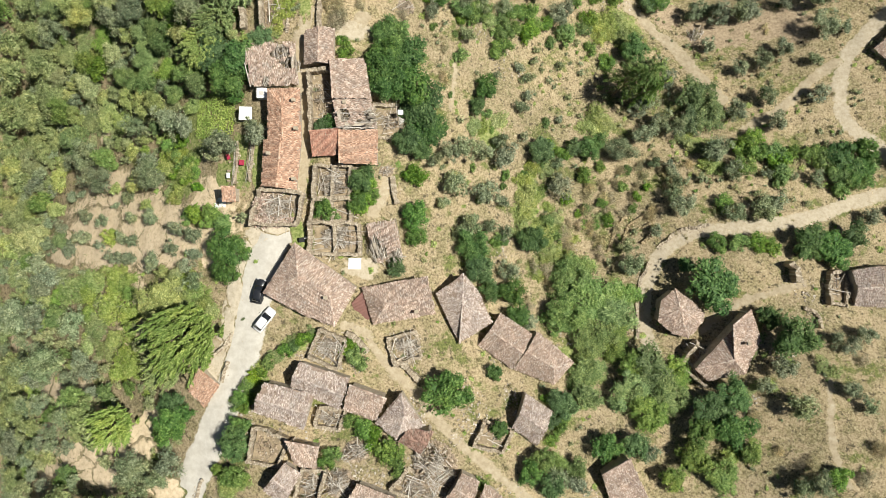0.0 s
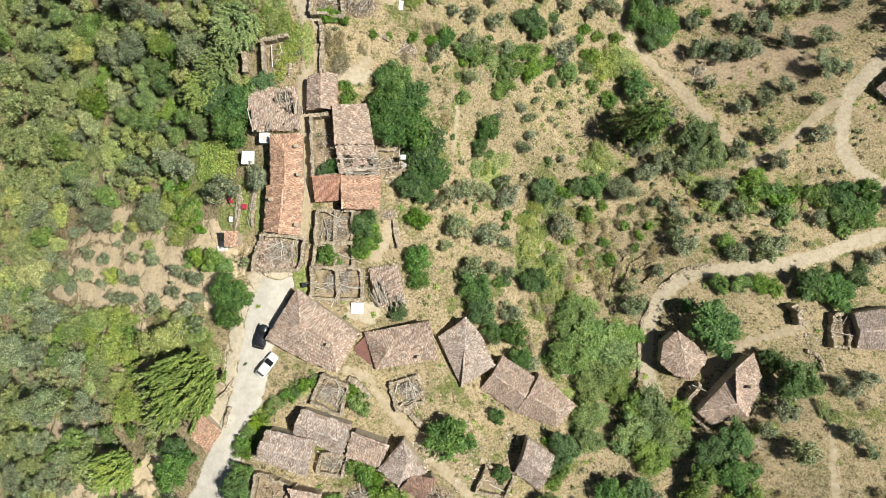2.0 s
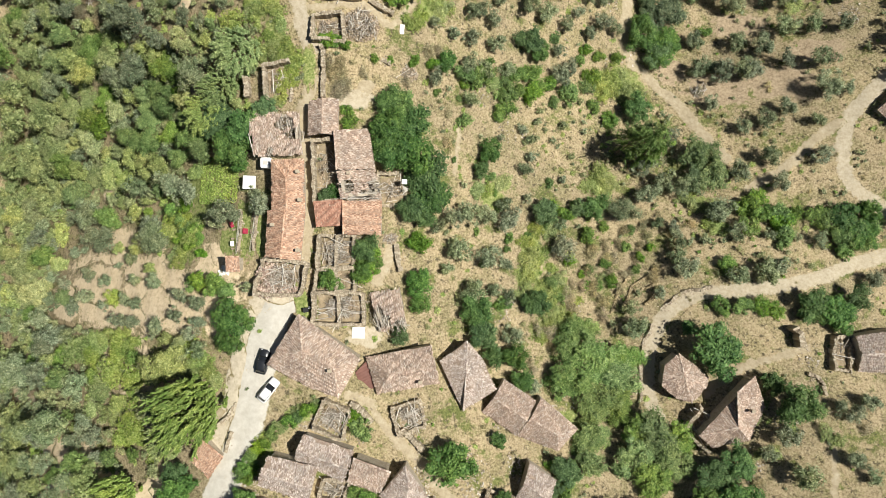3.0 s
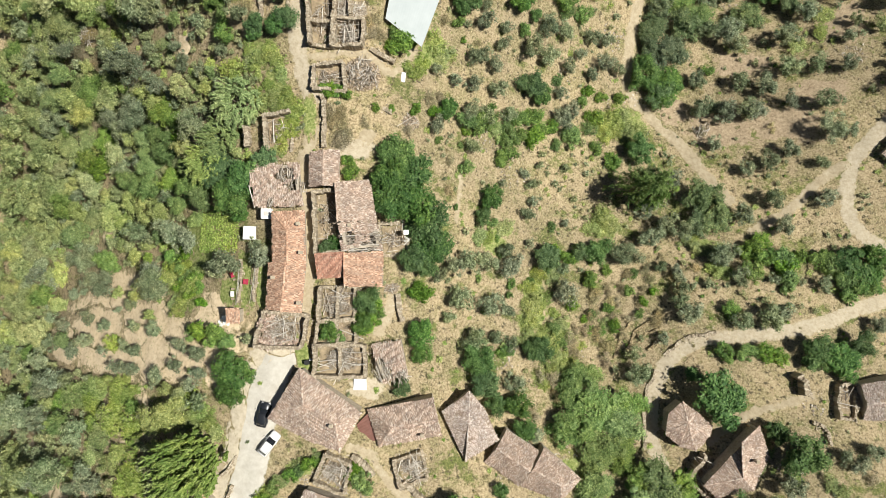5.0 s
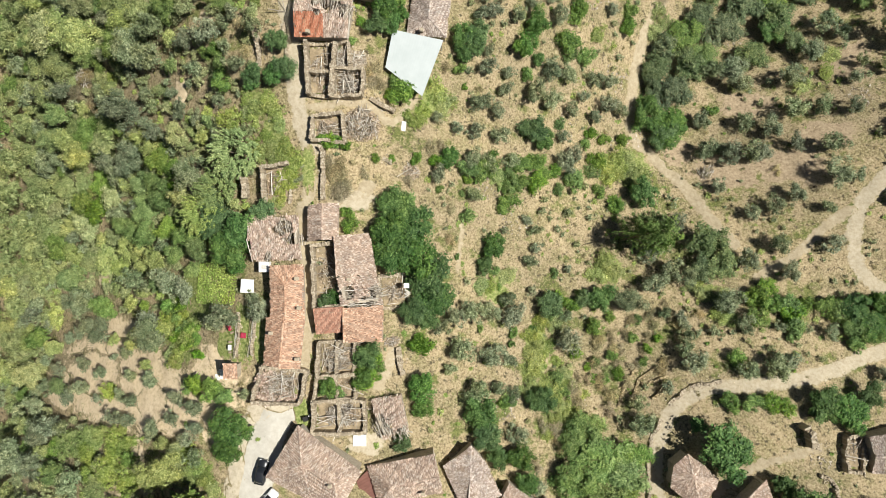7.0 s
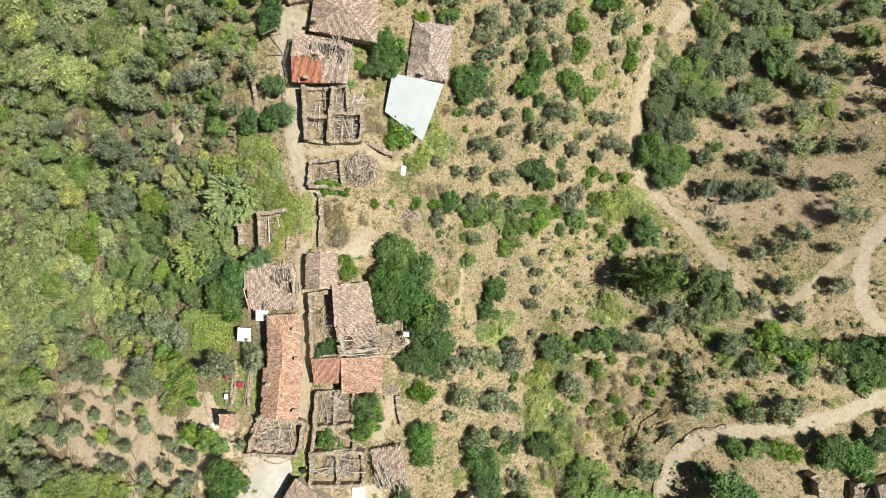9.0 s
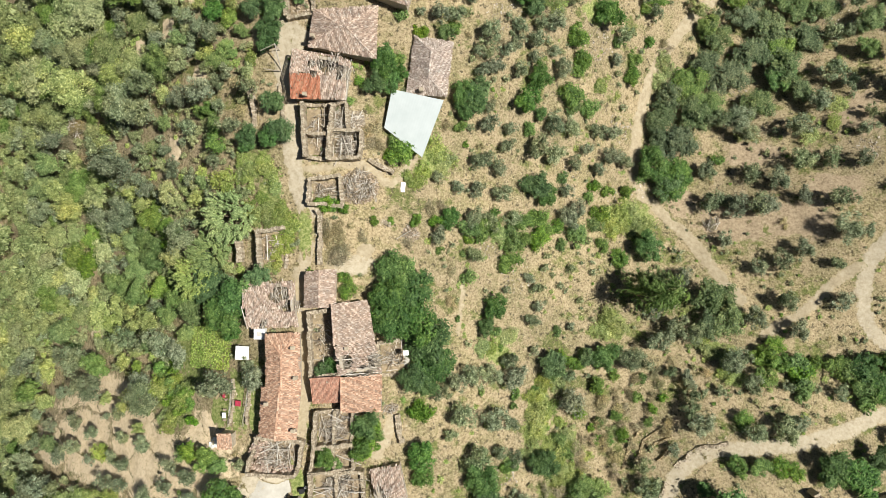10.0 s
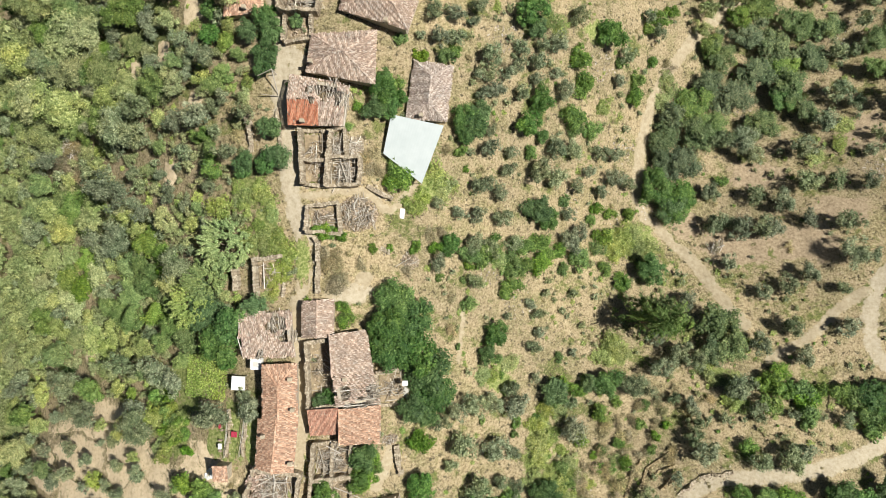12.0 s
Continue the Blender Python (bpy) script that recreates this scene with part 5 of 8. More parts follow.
stone_wall([(-34.1, 40.7), (-33.7, 37.2)], 1.6, 0.9, 83, "small fallen wall block near the street")
stone_wall([(-37.9, -17.6), (-36.1, -15.8), (-35, -13.9)], 0.5, 0.4, 84, "dry stone field wall by the path")
stone_wall([(-36.6, -22), (-36, -19.9), (-35.6, -18.6)], 0.6, 0.4, 85, "dry stone wall above a small shed")
stone_wall([(-41, -41.5), (-40.3, -39.1), (-39.7, -38.1)], 0.5, 0.5, 86, "stone edge along the road")
stone_wall([(-16, -13.9), (-13.8, -15.4), (-12.5, -17.2)], 0.8, 0.9, 87, "crumbling garden wall beside a footpath")
stone_wall([(35.6, -16.4), (35.7, -12.4), (36.3, -8.3), (37.3, -5.2), (38.7, -2.5)], 0.5, 0.6, 88, "stone edge of the curving track")
stone_wall([(40.4, 0.1), (42.5, 2.2), (45.6, 3.8), (49.7, 4.5)], 0.5, 0.6, 89, "stone edge of the upper track bend")
stone_wall([(-34.9, 18.3), (-35.1, 14.5), (-35.4, 11)], 0.5, 0.35, 90, "low pale garden wall beside a lawn")
stone_wall([(-31.9, 18), (-32.3, 14.3), (-32.6, 11.3)], 0.6, 0.4, 91, "low pale wall between garden and house")
stone_wall([(-11.1, 43.8), (-9.6, 43.2)], 1, 0.8, 92, "broken stone pillar of a wall")
timber_heap("small pile of grey stones and planks", -6.4, 41.8, 1.3, 1.3, 0.2, 8, 120, 93, 0.9)
timber_heap("pile of pale stones on the slope", -9.7, 13.4, 1.1, 0.9, 0.2, 3, 60, 94, 0.5)
stone_wall([(34, 1.4), (35.2, 4.2), (38.1, 6.3), (41, 7.6)], 0.5, 0.5, 95, "low eroded terrace edge of dry earth on the slope", mat=TERRACE_EARTH)
stone_wall([(36, 2.2), (37.6, 4.2), (40.3, 5.2)], 0.4, 0.4, 96, "eroded terrace edge of stones and earth", mat=TERRACE_EARTH)
stone_wall([(37.6, 1.0), (39.2, 2.9), (41.4, 4.0)], 0.4, 0.5, 197, "crumbling earth step on the dry slope", mat=TERRACE_EARTH)
stone_wall([(31.5, -0.5), (32.6, 3.4), (34.9, 6.6)], 0.4, 0.5, 198, "crumbling earth step on the dry slope", mat=TERRACE_EARTH)
stone_wall([(1.6, -11.7), (2.8, -12.3)], 0.4, 0.4, 97, "low stone terrace edge under olive trees")
timber_heap("bleached dead branches lying on dry ground", 52.0, 44.1, 1.8, 1.5, 0.8, 14, 4, 98, 0.3)
timber_heap("bare grey branches of a dead shrub", -73.0, 63.5, 1.7, 1.7, 0.3, 24, 6, 99, 1.6)

# ---------------------------------------------------------------- sheds, cars, garden things
def boxed(name, size, at, mat, parent, turn=0.0, bevel=0.0, label=""):
    bm = bmesh.new()
    bmesh.ops.create_cube(bm, size=1.0, matrix=Matrix.Diagonal((*size, 1)))
    if bevel:
        bmesh.ops.bevel(bm, geom=bm.edges[:], offset=bevel, segments=2, affect="EDGES")
    me = bpy.data.meshes.new(name)
    bm.to_mesh(me)
    bm.free()
    me.materials.append(mat)
    ob = new(name, me)
    ob.parent = parent
    ob.matrix_basis = pose(*at, 0, 0, turn)
    return tagged(ob, label=label) if label else ob


def sheet_roof(name, label, quad, z_low, z_high, mat, wave=0.035, pitch=0.18, group="sheds", walls=None):
    """A lean-to: corrugated sheet over posts, falling from side 3-4 to side 1-2."""
    a, b_, c, d = [Vector(p) for p in quad]
    mid = (a + b_ + c + d) / 4
    g = land(mid.x, mid.y)
    home = tagged(holder(name, (mid.x, mid.y, g)), label, "shed", group)
    n_c, n_r = max(8, int((b_ - a).length / pitch * 2)), 12
    verts, faces = [], []
    for j in range(n_r + 1):
        v = j / n_r
        p, q = a.lerp(d, v), b_.lerp(c, v)
        for i in range(n_c + 1):
            r = p.lerp(q, i / n_c)
            z = z_low + (z_high - z_low) * v + (wave if i % 2 else 0.0) + 0.015 * noise.noise((r.x * 0.7, r.y * 0.7, 2.0))
            verts.append((r.x - mid.x, r.y - mid.y, z - g))
            if i and j:
                o = j * (n_c + 1) + i
                faces.append((o - n_c - 2, o - n_c - 1, o, o - 1))
    sheet = mesh_object("roof_sheet", verts, faces, mat)
    s = sheet.modifiers.new("thick", "SOLIDIFY")
    s.thickness = 0.02
    child(sheet, home)
    for p, z in ((a, z_low), (b_, z_low), (c, z_high), (d, z_high)):
        p = p.lerp(mid, 0.06)
        zb = land(p.x, p.y) - 0.2
        beam(home, (p.x, p.y, zb), (p.x, p.y, z - 0.02), 0.07, "post")
    if walls:
        for i in range(4):
            p, q = shrink([a, b_, c, d], 0.15)[i], shrink([a, b_, c, d], 0.15)[(i + 1) % 4]
            vs, fs = [], []
            tops = [(z_low, z_low), (z_low, z_high), (z_high, z_high), (z_high, z_low)][i]
            prism(vs, fs, p, q, 0.15, g - 0.8, tops[0] - 0.06, tops[1] - 0.06)
            child(mesh_object("wall", [Vector(v) - home.location for v in vs], fs, walls), home)
    return home


sheet_roof("metal_shed", "open shed under a pale corrugated metal roof", [(-10.6, 58.8), (-4.5, 54), (-1, 63.1), (-9.3, 64.9)], 8.8, 9.3, WHITE_METAL, 0.004, 0.4)
sheet_roof("lean_to", "lean-to with reddish brown sheet metal roof", [(-14.1, -12.4), (-11.9, -11.6), (-13.4, -7.1), (-15.3, -9)], 9.8, 10.2, BROWN_METAL, 0.02, walls=MASONRY)
sheet_roof("garden_shed", "small white flat-roofed shed by the ruins", [(-15.9, -3.4), (-13.7, -3.4), (-13.7, -1.5), (-15.8, -1.5)], 9.85, 9.95, WHITE_PAINT, 0.012, walls=WHITE_PAINT)
sheet_roof("canopy", "small white canopy in a garden", [(-34.3, 21.7), (-32.1, 21.6), (-32, 23.8), (-34.1, 23.9)], 9.7, 9.9, WHITE_PAINT, 0.01)


def paint(name, colour, roughness=0.3):
    m_, n_, l_, b_ = material(name, roughness)
    b_.inputs["Base Color"].default_value = (*colour, 1)
    b_.inputs["Coat Weight"].default_value = 0.6
    b_.inputs["Specular IOR Level"].default_value = 0.5
    return m_


CAR_WHITE, CAR_BLACK = paint("white_car_paint", (0.8, 0.8, 0.79)), paint("black_car_paint", (0.02, 0.022, 0.026))
CAR_GLASS, RUBBER = paint("dark_car_glass", (0.015, 0.017, 0.02), 0.05), plain("tyre_rubber", (0.02, 0.02, 0.02), (0.04, 0.04, 0.04), 20.0, 0.8)
STEEL = plain("wheel_steel", (0.4, 0.4, 0.41), (0.5, 0.5, 0.5), 5.0, 0.35, 0.8, 0.002)
LAMP = paint("headlight_glass", (0.6, 0.6, 0.6), 0.1)
RED_CLOTH = plain("red_cloth", (0.3, 0.025, 0.05), (0.42, 0.05, 0.085), 4.0)
PLANK = plain("garden_planks", (0.25, 0.19, 0.13), (0.4, 0.32, 0.24), 5.0)


def loft(name, sections, mat, parent, label=""):
    """A smooth body from rectangular sections along x: (x, half width, low, high)."""
    verts, faces = [], []
    for x, w, z0, z1 in sections:
        for y, z in ((-w, z0), (-w * 1.04, (z0 + z1) / 2), (-w * 0.9, z1), (0, z1 + 0.03), (w * 0.9, z1), (w * 1.04, (z0 + z1) / 2), (w, z0)):
            verts.append((x, y, z))
    k = 7
    for i in range(len(sections) - 1):
        for j in range(k):
            a, c = i * k + j, i * k + (j + 1) % k
            faces.append((a, c, c + k, a + k))
    faces.append(tuple(range(k - 1, -1, -1)))
    faces.append(tuple(range((len(sections) - 1) * k, len(sections) * k)))
    ob = mesh_object(name, verts, faces, mat, True)
    return child(ob, parent, label)


def car(label, x, y, turn, mat, length=4.4, high=1.5, rear_window=0.86):
    home = tagged(holder("car", (x, y, land(x, y) + float(smooth_bumps(x, y)) + 0.12)), label, "car", "parked cars")
    home.rotation_euler = (0, 0, radians(turn))
    h, w = length / 2, 0.84
    loft("body", [(-h, w * 0.8, 0.35, 0.7), (-h + 0.12, w * 0.94, 0.25, 0.92), (-h * 0.55, w, 0.22, 0.98), (0.0, w, 0.22, 0.98), (h * 0.45, w, 0.22, 0.96), (h * 0.85, w * 0.95, 0.24, 0.82), (h - 0.05, w * 0.82, 0.32, 0.66), (h, w * 0.7, 0.38, 0.6)], mat, home)
    loft("glasshouse", [(-h * rear_window, w * 0.78, 0.9, 1.0), (-h * 0.62, w * 0.8, 0.9, high - 0.07), (0.1, w * 0.8, 0.9, high - 0.05), (h * 0.2, w * 0.8, 0.9, high - 0.16), (h * 0.5, w * 0.8, 0.9, 0.98)], CAR_GLASS, home, "dark tinted glass")
    loft("cabin_roof", [(-h * 0.64, w * 0.72, high - 0.1, high - 0.03), (-h * 0.5, w * 0.76, high - 0.1, high), (0.0, w * 0.76, high - 0.1, high), (h * 0.16, w * 0.7, high - 0.14, high - 0.08)], mat, home)
    for sx in (-0.6, 0.62):
        for sy in (-1, 1):
            bm = bmesh.new()
            bmesh.ops.create_cone(bm, cap_ends=True, segments=20, radius1=0.33, radius2=0.33, depth=0.22)
            bmesh.ops.bevel(bm, geom=[e for e in bm.edges if len(e.link_faces) == 2 and e.calc_face_angle() > 1], offset=0.05, segments=2, affect="EDGES")
            me = bpy.data.meshes.new("tyre")
            bm.to_mesh(me)
            bm.free()
            me.materials.append(RUBBER)
            wheel = new("wheel")
            wheel.parent = home
            wheel.matrix_basis = pose(sx * h, sy * w * 0.93, 0.3, 90, 0, 0)
            t = new("tyre", me)
            t.parent = wheel
            bm = bmesh.new()
            bmesh.ops.create_cone(bm, cap_ends=True, segments=16, radius1=0.2, radius2=0.16, depth=0.26)
            me = bpy.data.meshes.new("rim")
            bm.to_mesh(me)
            bm.free()
            me.materials.append(STEEL)
            r = new("rim", me)
            r.parent = wheel
    for sy in (-1, 1):
        boxed("headlight", (0.2, 0.34, 0.13), (h - 0.1, sy * 0.58, 0.64), LAMP, home, bevel=0.03)
        boxed("side_mirror", (0.14, 0.2, 0.13), (h * 0.32, sy * 1.02, 1.02), mat, home, bevel=0.03)
    return home


car("white car parked on the gravel road", -29.3, -11.6, 52.0, CAR_WHITE, 4.4, 1.5)
car("black car parked against the house wall", -30.3, -7.0, 77.0, CAR_BLACK, 4.1, 1.45)


def garden_table(label, x, y, turn, top, wide=1.5):
    z = land(x, y)
    home = tagged(holder("garden_table", (x, y, z)), label, "table", "garden furniture")
    home.rotation_euler = (0, 0, radians(turn))
    boxed("tabletop", (wide, 0.9, 0.06), (0, 0, 0.74), top, home, bevel=0.015)
    for sx in (-1, 1):
        for sy in (-1, 1):
            boxed("leg", (0.07, 0.07, 0.86), (sx * wide * 0.42, sy * 0.36, 0.3), PLANK, home)
    for sy in (-1, 1):
        boxed("bench_seat", (wide, 0.3, 0.05), (0, sy * 0.85, 0.44), PLANK, home, bevel=0.01)
        for sx in (-1, 1):
            boxed("bench_leg", (0.06, 0.25, 0.6), (sx * wide * 0.4, sy * 0.85, 0.13), PLANK, home)
    return home


garden_table("garden table with benches under red cloth", -34.0, 14.6, 85, RED_CLOTH, 0.9)
garden_table("small garden table with a red cover", -36.6, 15.7, 20, RED_CLOTH, 0.6)
garden_table("white garden table on the lawn", -36.5, 12.5, 0, WHITE_PAINT, 0.6)


def fence(label, line, height=1.1):
    p0 = line[0]
    home = tagged(holder("fence", (p0[0], p0[1], land(*p0))), label, "fence", "garden fences")
    for i in range(len(line) - 1):
        p, q = Vector(line[i]), Vector(line[i + 1])
        k = max(2, int((q - p).length / 1.4))
        for j in range(k):
            a, c = p.lerp(q, j / k), p.lerp(q, (j + 1) / k)
            za, zc = land(a.x, a.y), land(c.x, c.y)
            beam(home, (a.x, a.y, za - 0.2), (a.x, a.y, za + height), 0.05, "post")
            for h in (0.35, 0.7, 1.02):
                beam(home, (a.x, a.y, za + h * height), (c.x, c.y, zc + h * height), 0.03, "rail")
    return home


fence("thin wooden garden fence along the lawn", [(-35.2, 18.3), (-35.4, 14.6), (-35.7, 10.7)])
fence("wooden fence between the garden and the house", [(-32.2, 18.1), (-32.6, 14.4), (-33.1, 11.1)])

# tank on a stand beside the house, signal post in the ruins, leaning poles by the street
tank = tagged(holder("water_tank", (-30.1, 25.9, land(-30.1, 25.9))), "white square water tank beside the house", "tank")
boxed("tank_body", (1.7, 1.7, 1.4), (0, 0, 1.0), WHITE_PAINT, tank, bevel=0.08)
boxed("lid", (0.7, 0.7, 0.1), (0, 0, 1.74), CONCRETE, tank, bevel=0.03)
boxed("stand", (1.5, 1.5, 0.6), (0, 0, 0.1), CONCRETE, tank)
mast = tagged(holder("mast", (-7.1, 22.7, land(-7.1, 22.7))), "thin mast with a white box and slats", "mast")
beam(mast, (-7.1, 22.7, land(-7.1, 22.7) - 0.3), (-7.1, 22.7, land(-7.1, 22.7) + 3.2), 0.06, "pole")
boxed("box", (0.9, 0.8, 0.5), (0, 0.1, 3.3), WHITE_PAINT, mast, bevel=0.05, label="white painted box")
for i in range(7):
    boxed("slat", (0.9, 0.09, 0.04), (0.1 * (i % 3), -0.7 - 0.16 * i, 2.7 + 0.03 * i), CONCRETE, mast, 12.0 * i - 30)
poles = [(-27.1, 70.9), (-26.8, 67.5)]
rack = tagged(holder("pole_frame", (*poles[0], land(*poles[0]))), "leaning dark poles beside the street", "frame")
for p, q, za, zb in ((poles[0], poles[1], 3.0, 0.0), (poles[0], (poles[0][0] - 2.4, poles[0][1] - 0.8), 3.0, 2.6), (poles[1], (poles[1][0] - 2.6, poles[1][1] + 0.2), 0.2, 1.2), (poles[0], poles[0], 0.0, 3.1)):
    beam(rack, (*p, land(*p) + za), (*q, land(*q) + zb + 0.01), 0.07, "pole")

# waste bin against the ruin's wall
bin_at = (-23.3, 1.5)
waste_bin = tagged(holder("waste_bin", (*bin_at, land(*bin_at) + 0.05)), "black wheeled waste bin with a pale sack beside the lane", "bin")
boxed("bin_body", (0.75, 0.7, 1.0), (0, 0, 0.5), RUBBER, waste_bin, 10, 0.05)
boxed("lid", (0.8, 0.76, 0.1), (0, 0, 1.05), RUBBER, waste_bin, 10, 0.03)
boxed("sack", (0.5, 0.45, 0.5), (0.55, 0.35, 0.27), WHITE_PAINT, waste_bin, 25, 0.15, label="pale plastic sack")

# a white board lying on the slope
bx_, by_ = -7.7, 49.4
board = tagged(holder("board", (bx_, by_, land(bx_, by_) + 0.12)), "white painted board lying on dry ground", "board")
bm = bmesh.new()
bmesh.ops.create_cube(bm, size=1.0, matrix=Matrix.LocRotScale((0, 0, 0), Euler((0.05, 0.12, -0.12)), (0.75, 1.6, 0.05)))
bmesh.ops.bevel(bm, geom=bm.edges[:], offset=0.01, segments=1)
me = bpy.data.meshes.new("panel")
bm.to_mesh(me)
bm.free()
me.materials.append(WHITE_PAINT)
child(new("panel", me), board)
# vegetable rows
plot = [(-44.5, 20.1), (-44.7, 28.1), (-35.5, 26.9), (-35.4, 19.2)]
crop_rng = np.random.default_rng(8)
vs = []
gxs, gys = [p[0] for p in plot], [p[1] for p in plot]
for i in range(13):
    u = (i + 0.5) / 13
    x0 = min(gxs) + 0.6 + (max(gxs) - min(gxs) - 1.2) * u
    n_ = 210
    py_ = crop_rng.uniform(min(gys) + 0.3, max(gys) - 0.3, n_)
    px_ = x0 + 0.09 * (py_ - min(gys)) + crop_rng.normal(0, 0.17, n_)
    pz_ = relief(px_, py_) + crop_rng.uniform(0.1, 0.55, n_)
    c_ = np.stack([px_, py_, pz_], 1)
    nn = crop_rng.normal(size=(n_, 3)) * 0.5 + np.array([0, 0, 1.0])
    nn /= np.linalg.norm(nn, axis=1, keepdims=True)
    tt = crop_rng.normal(size=(n_, 3))
    tt -= nn * np.sum(tt * nn, 1, keepdims=True)
    tt /= np.linalg.norm(tt, axis=1, keepdims=True)
    ss = np.cross(nn, tt)
    vs.append(np.stack([c_ - tt * 0.16, c_ + ss * 0.09, c_ + tt * 0.16, c_ - ss * 0.09], 1).reshape(-1, 3))
vs = np.concatenate(vs)
me = bpy.data.meshes.new("vegetable_rows")
me.from_pydata(vs.tolist(), [], np.arange(len(vs)).reshape(-1, 4).tolist())
me.materials.append(LEAF["weeping"])
tagged(new("vegetable_rows", me), "green rows of vegetables in a garden plot", "crops", "", "stuff")

# ---------------------------------------------------------------- trees and shrubs
def leaf_blades(centres, normals, along, length, width, rng):
    """Pointed leaf sprays: one narrow triangle each, as arrays."""
    t = along - normals * np.sum(along * normals, 1, keepdims=True)
    t /= np.maximum(np.linalg.norm(t, axis=1, keepdims=True), 1e-6)
    s = np.cross(normals, t)
    k = rng.uniform(0.6, 1.35, (len(centres), 1))
    a, w = t * length * k, s * width * k
    return np.stack([centres - a * 0.6 + w, centres + a, centres - a * 0.6 - w], 1).reshape(-1, 3)


def blade_mesh(name, v, mat):
    me = bpy.data.meshes.new(name)
    me.from_pydata(v.tolist(), [], np.arange(len(v)).reshape(-1, 3).tolist())
    me.materials.append(mat)
    return me


def crown_mesh(name, mat, seed, leaves, lobes, length, width, flat=0.8, up=1.0, lobe=(0.24, 0.42), spread=0.7, shag=0.5, outward=0.6):
    """A crown of one metre radius: broad inner sprays and many fine outer ones over uneven lobes, open between them."""
    rng = np.random.default_rng(seed)
    d = rng.normal(size=(lobes, 3))
    d[:, 2] = np.abs(d[:, 2]) * 0.9 - 0.25
    d /= np.linalg.norm(d, axis=1, keepdims=True)
    centre = d * rng.uniform(0.4, 1.05, (lobes, 1)) * spread
    centre *= (1 + 0.22 * np.cos(np.arctan2(d[:, 1], d[:, 0]) * 2 + rng.uniform(0, 6.28)) + 0.12 * np.cos(np.arctan2(d[:, 1], d[:, 0]) * 3 + rng.uniform(0, 6.28)))[:, None]
    size = rng.uniform(lobe[0], lobe[1], lobes) * (20.0 / lobes) ** 0.4
    blades = []
    for count, near, far, big, wild in ((int(leaves * 0.36), 0.3, 0.85, 1.6, 0.3), (int(leaves * 1.6), 0.62, 1.18, 0.82, shag)):
        pick = rng.choice(lobes, count, p=size ** 2 / np.sum(size ** 2))
        n_ = rng.normal(size=(count, 3))
        n_[:, 2] = np.where(n_[:, 2] < -0.3, -n_[:, 2], n_[:, 2])
        n_ /= np.linalg.norm(n_, axis=1, keepdims=True)
        p = centre[pick] + n_ * (size[pick] * rng.uniform(near, far, count))[:, None]
        face = n_ + rng.normal(size=(count, 3)) * wild + np.array([0, 0, 0.2])
        face /= np.linalg.norm(face, axis=1, keepdims=True)
        blades.append(leaf_blades(p, face, n_ * outward + rng.normal(size=(count, 3)), length * big, width * big, rng))
    v = np.concatenate(blades)
    v /= np.percentile(np.hypot(v[:, 0], v[:, 1]), 94)
    v[:, 2] = v[:, 2] * flat + up
    return blade_mesh(name, v, mat)


def weeping_mesh(name, mat, seed, drape=1.0, plumes=80, strands=15, per=9):
    """Arching plumes of fine drooping strands that all lean the same way; a low drape keeps a round crown."""
    rng = np.random.default_rng(seed)
    ps, ts = [], []
    for i in range(plumes):
        w = rng.uniform(0, 2 * np.pi)
        out = np.array([np.cos(w), np.sin(w) * 0.9, 0]) * rng.uniform(0.1, 1) ** 0.6
        root = out * (1.2 - 0.45 * drape) * np.array([0.85, 1.0, 0]) + np.array([0.4, 0.25, 0]) * drape + np.array([0, 0, rng.uniform(1.15, 1.75) - 0.5 * np.linalg.norm(out)])
        lean = out * (0.32 - 0.2 * drape) + np.array([-0.5, -0.28, 0.02]) * drape + rng.normal(size=3) * 0.07
        side = np.cross(lean, (0, 0, 1))
        for j in range(strands):
            u0 = rng.uniform(0, 0.9)
            fan = rng.choice((-1, 1)) * rng.uniform(0.2, 0.75) * (1 - 0.6 * u0)
            start = root + lean * u0 * 1.15 + np.array([0, 0, -0.32 * u0 * u0])
            way = lean * rng.uniform(0.5, 0.9) + side * fan * 0.2 + rng.normal(size=3) * 0.03
            for k in range(per):
                u = k / per
                ps.append(start + way * u + np.array([0, 0, -0.3 * u * u]) + rng.normal(size=3) * 0.012)
                ts.append(way + np.array([0, 0, -0.6 * u]))
    ps, ts = np.array(ps), np.array(ts)
    nrm = rng.normal(size=ps.shape) * 0.55 + np.array([0, 0, 1.0])
    nrm /= np.linalg.norm(nrm, axis=1, keepdims=True)
    v = leaf_blades(ps, nrm, ts, 0.085, 0.021, rng)
    return blade_mesh(name, v, mat)


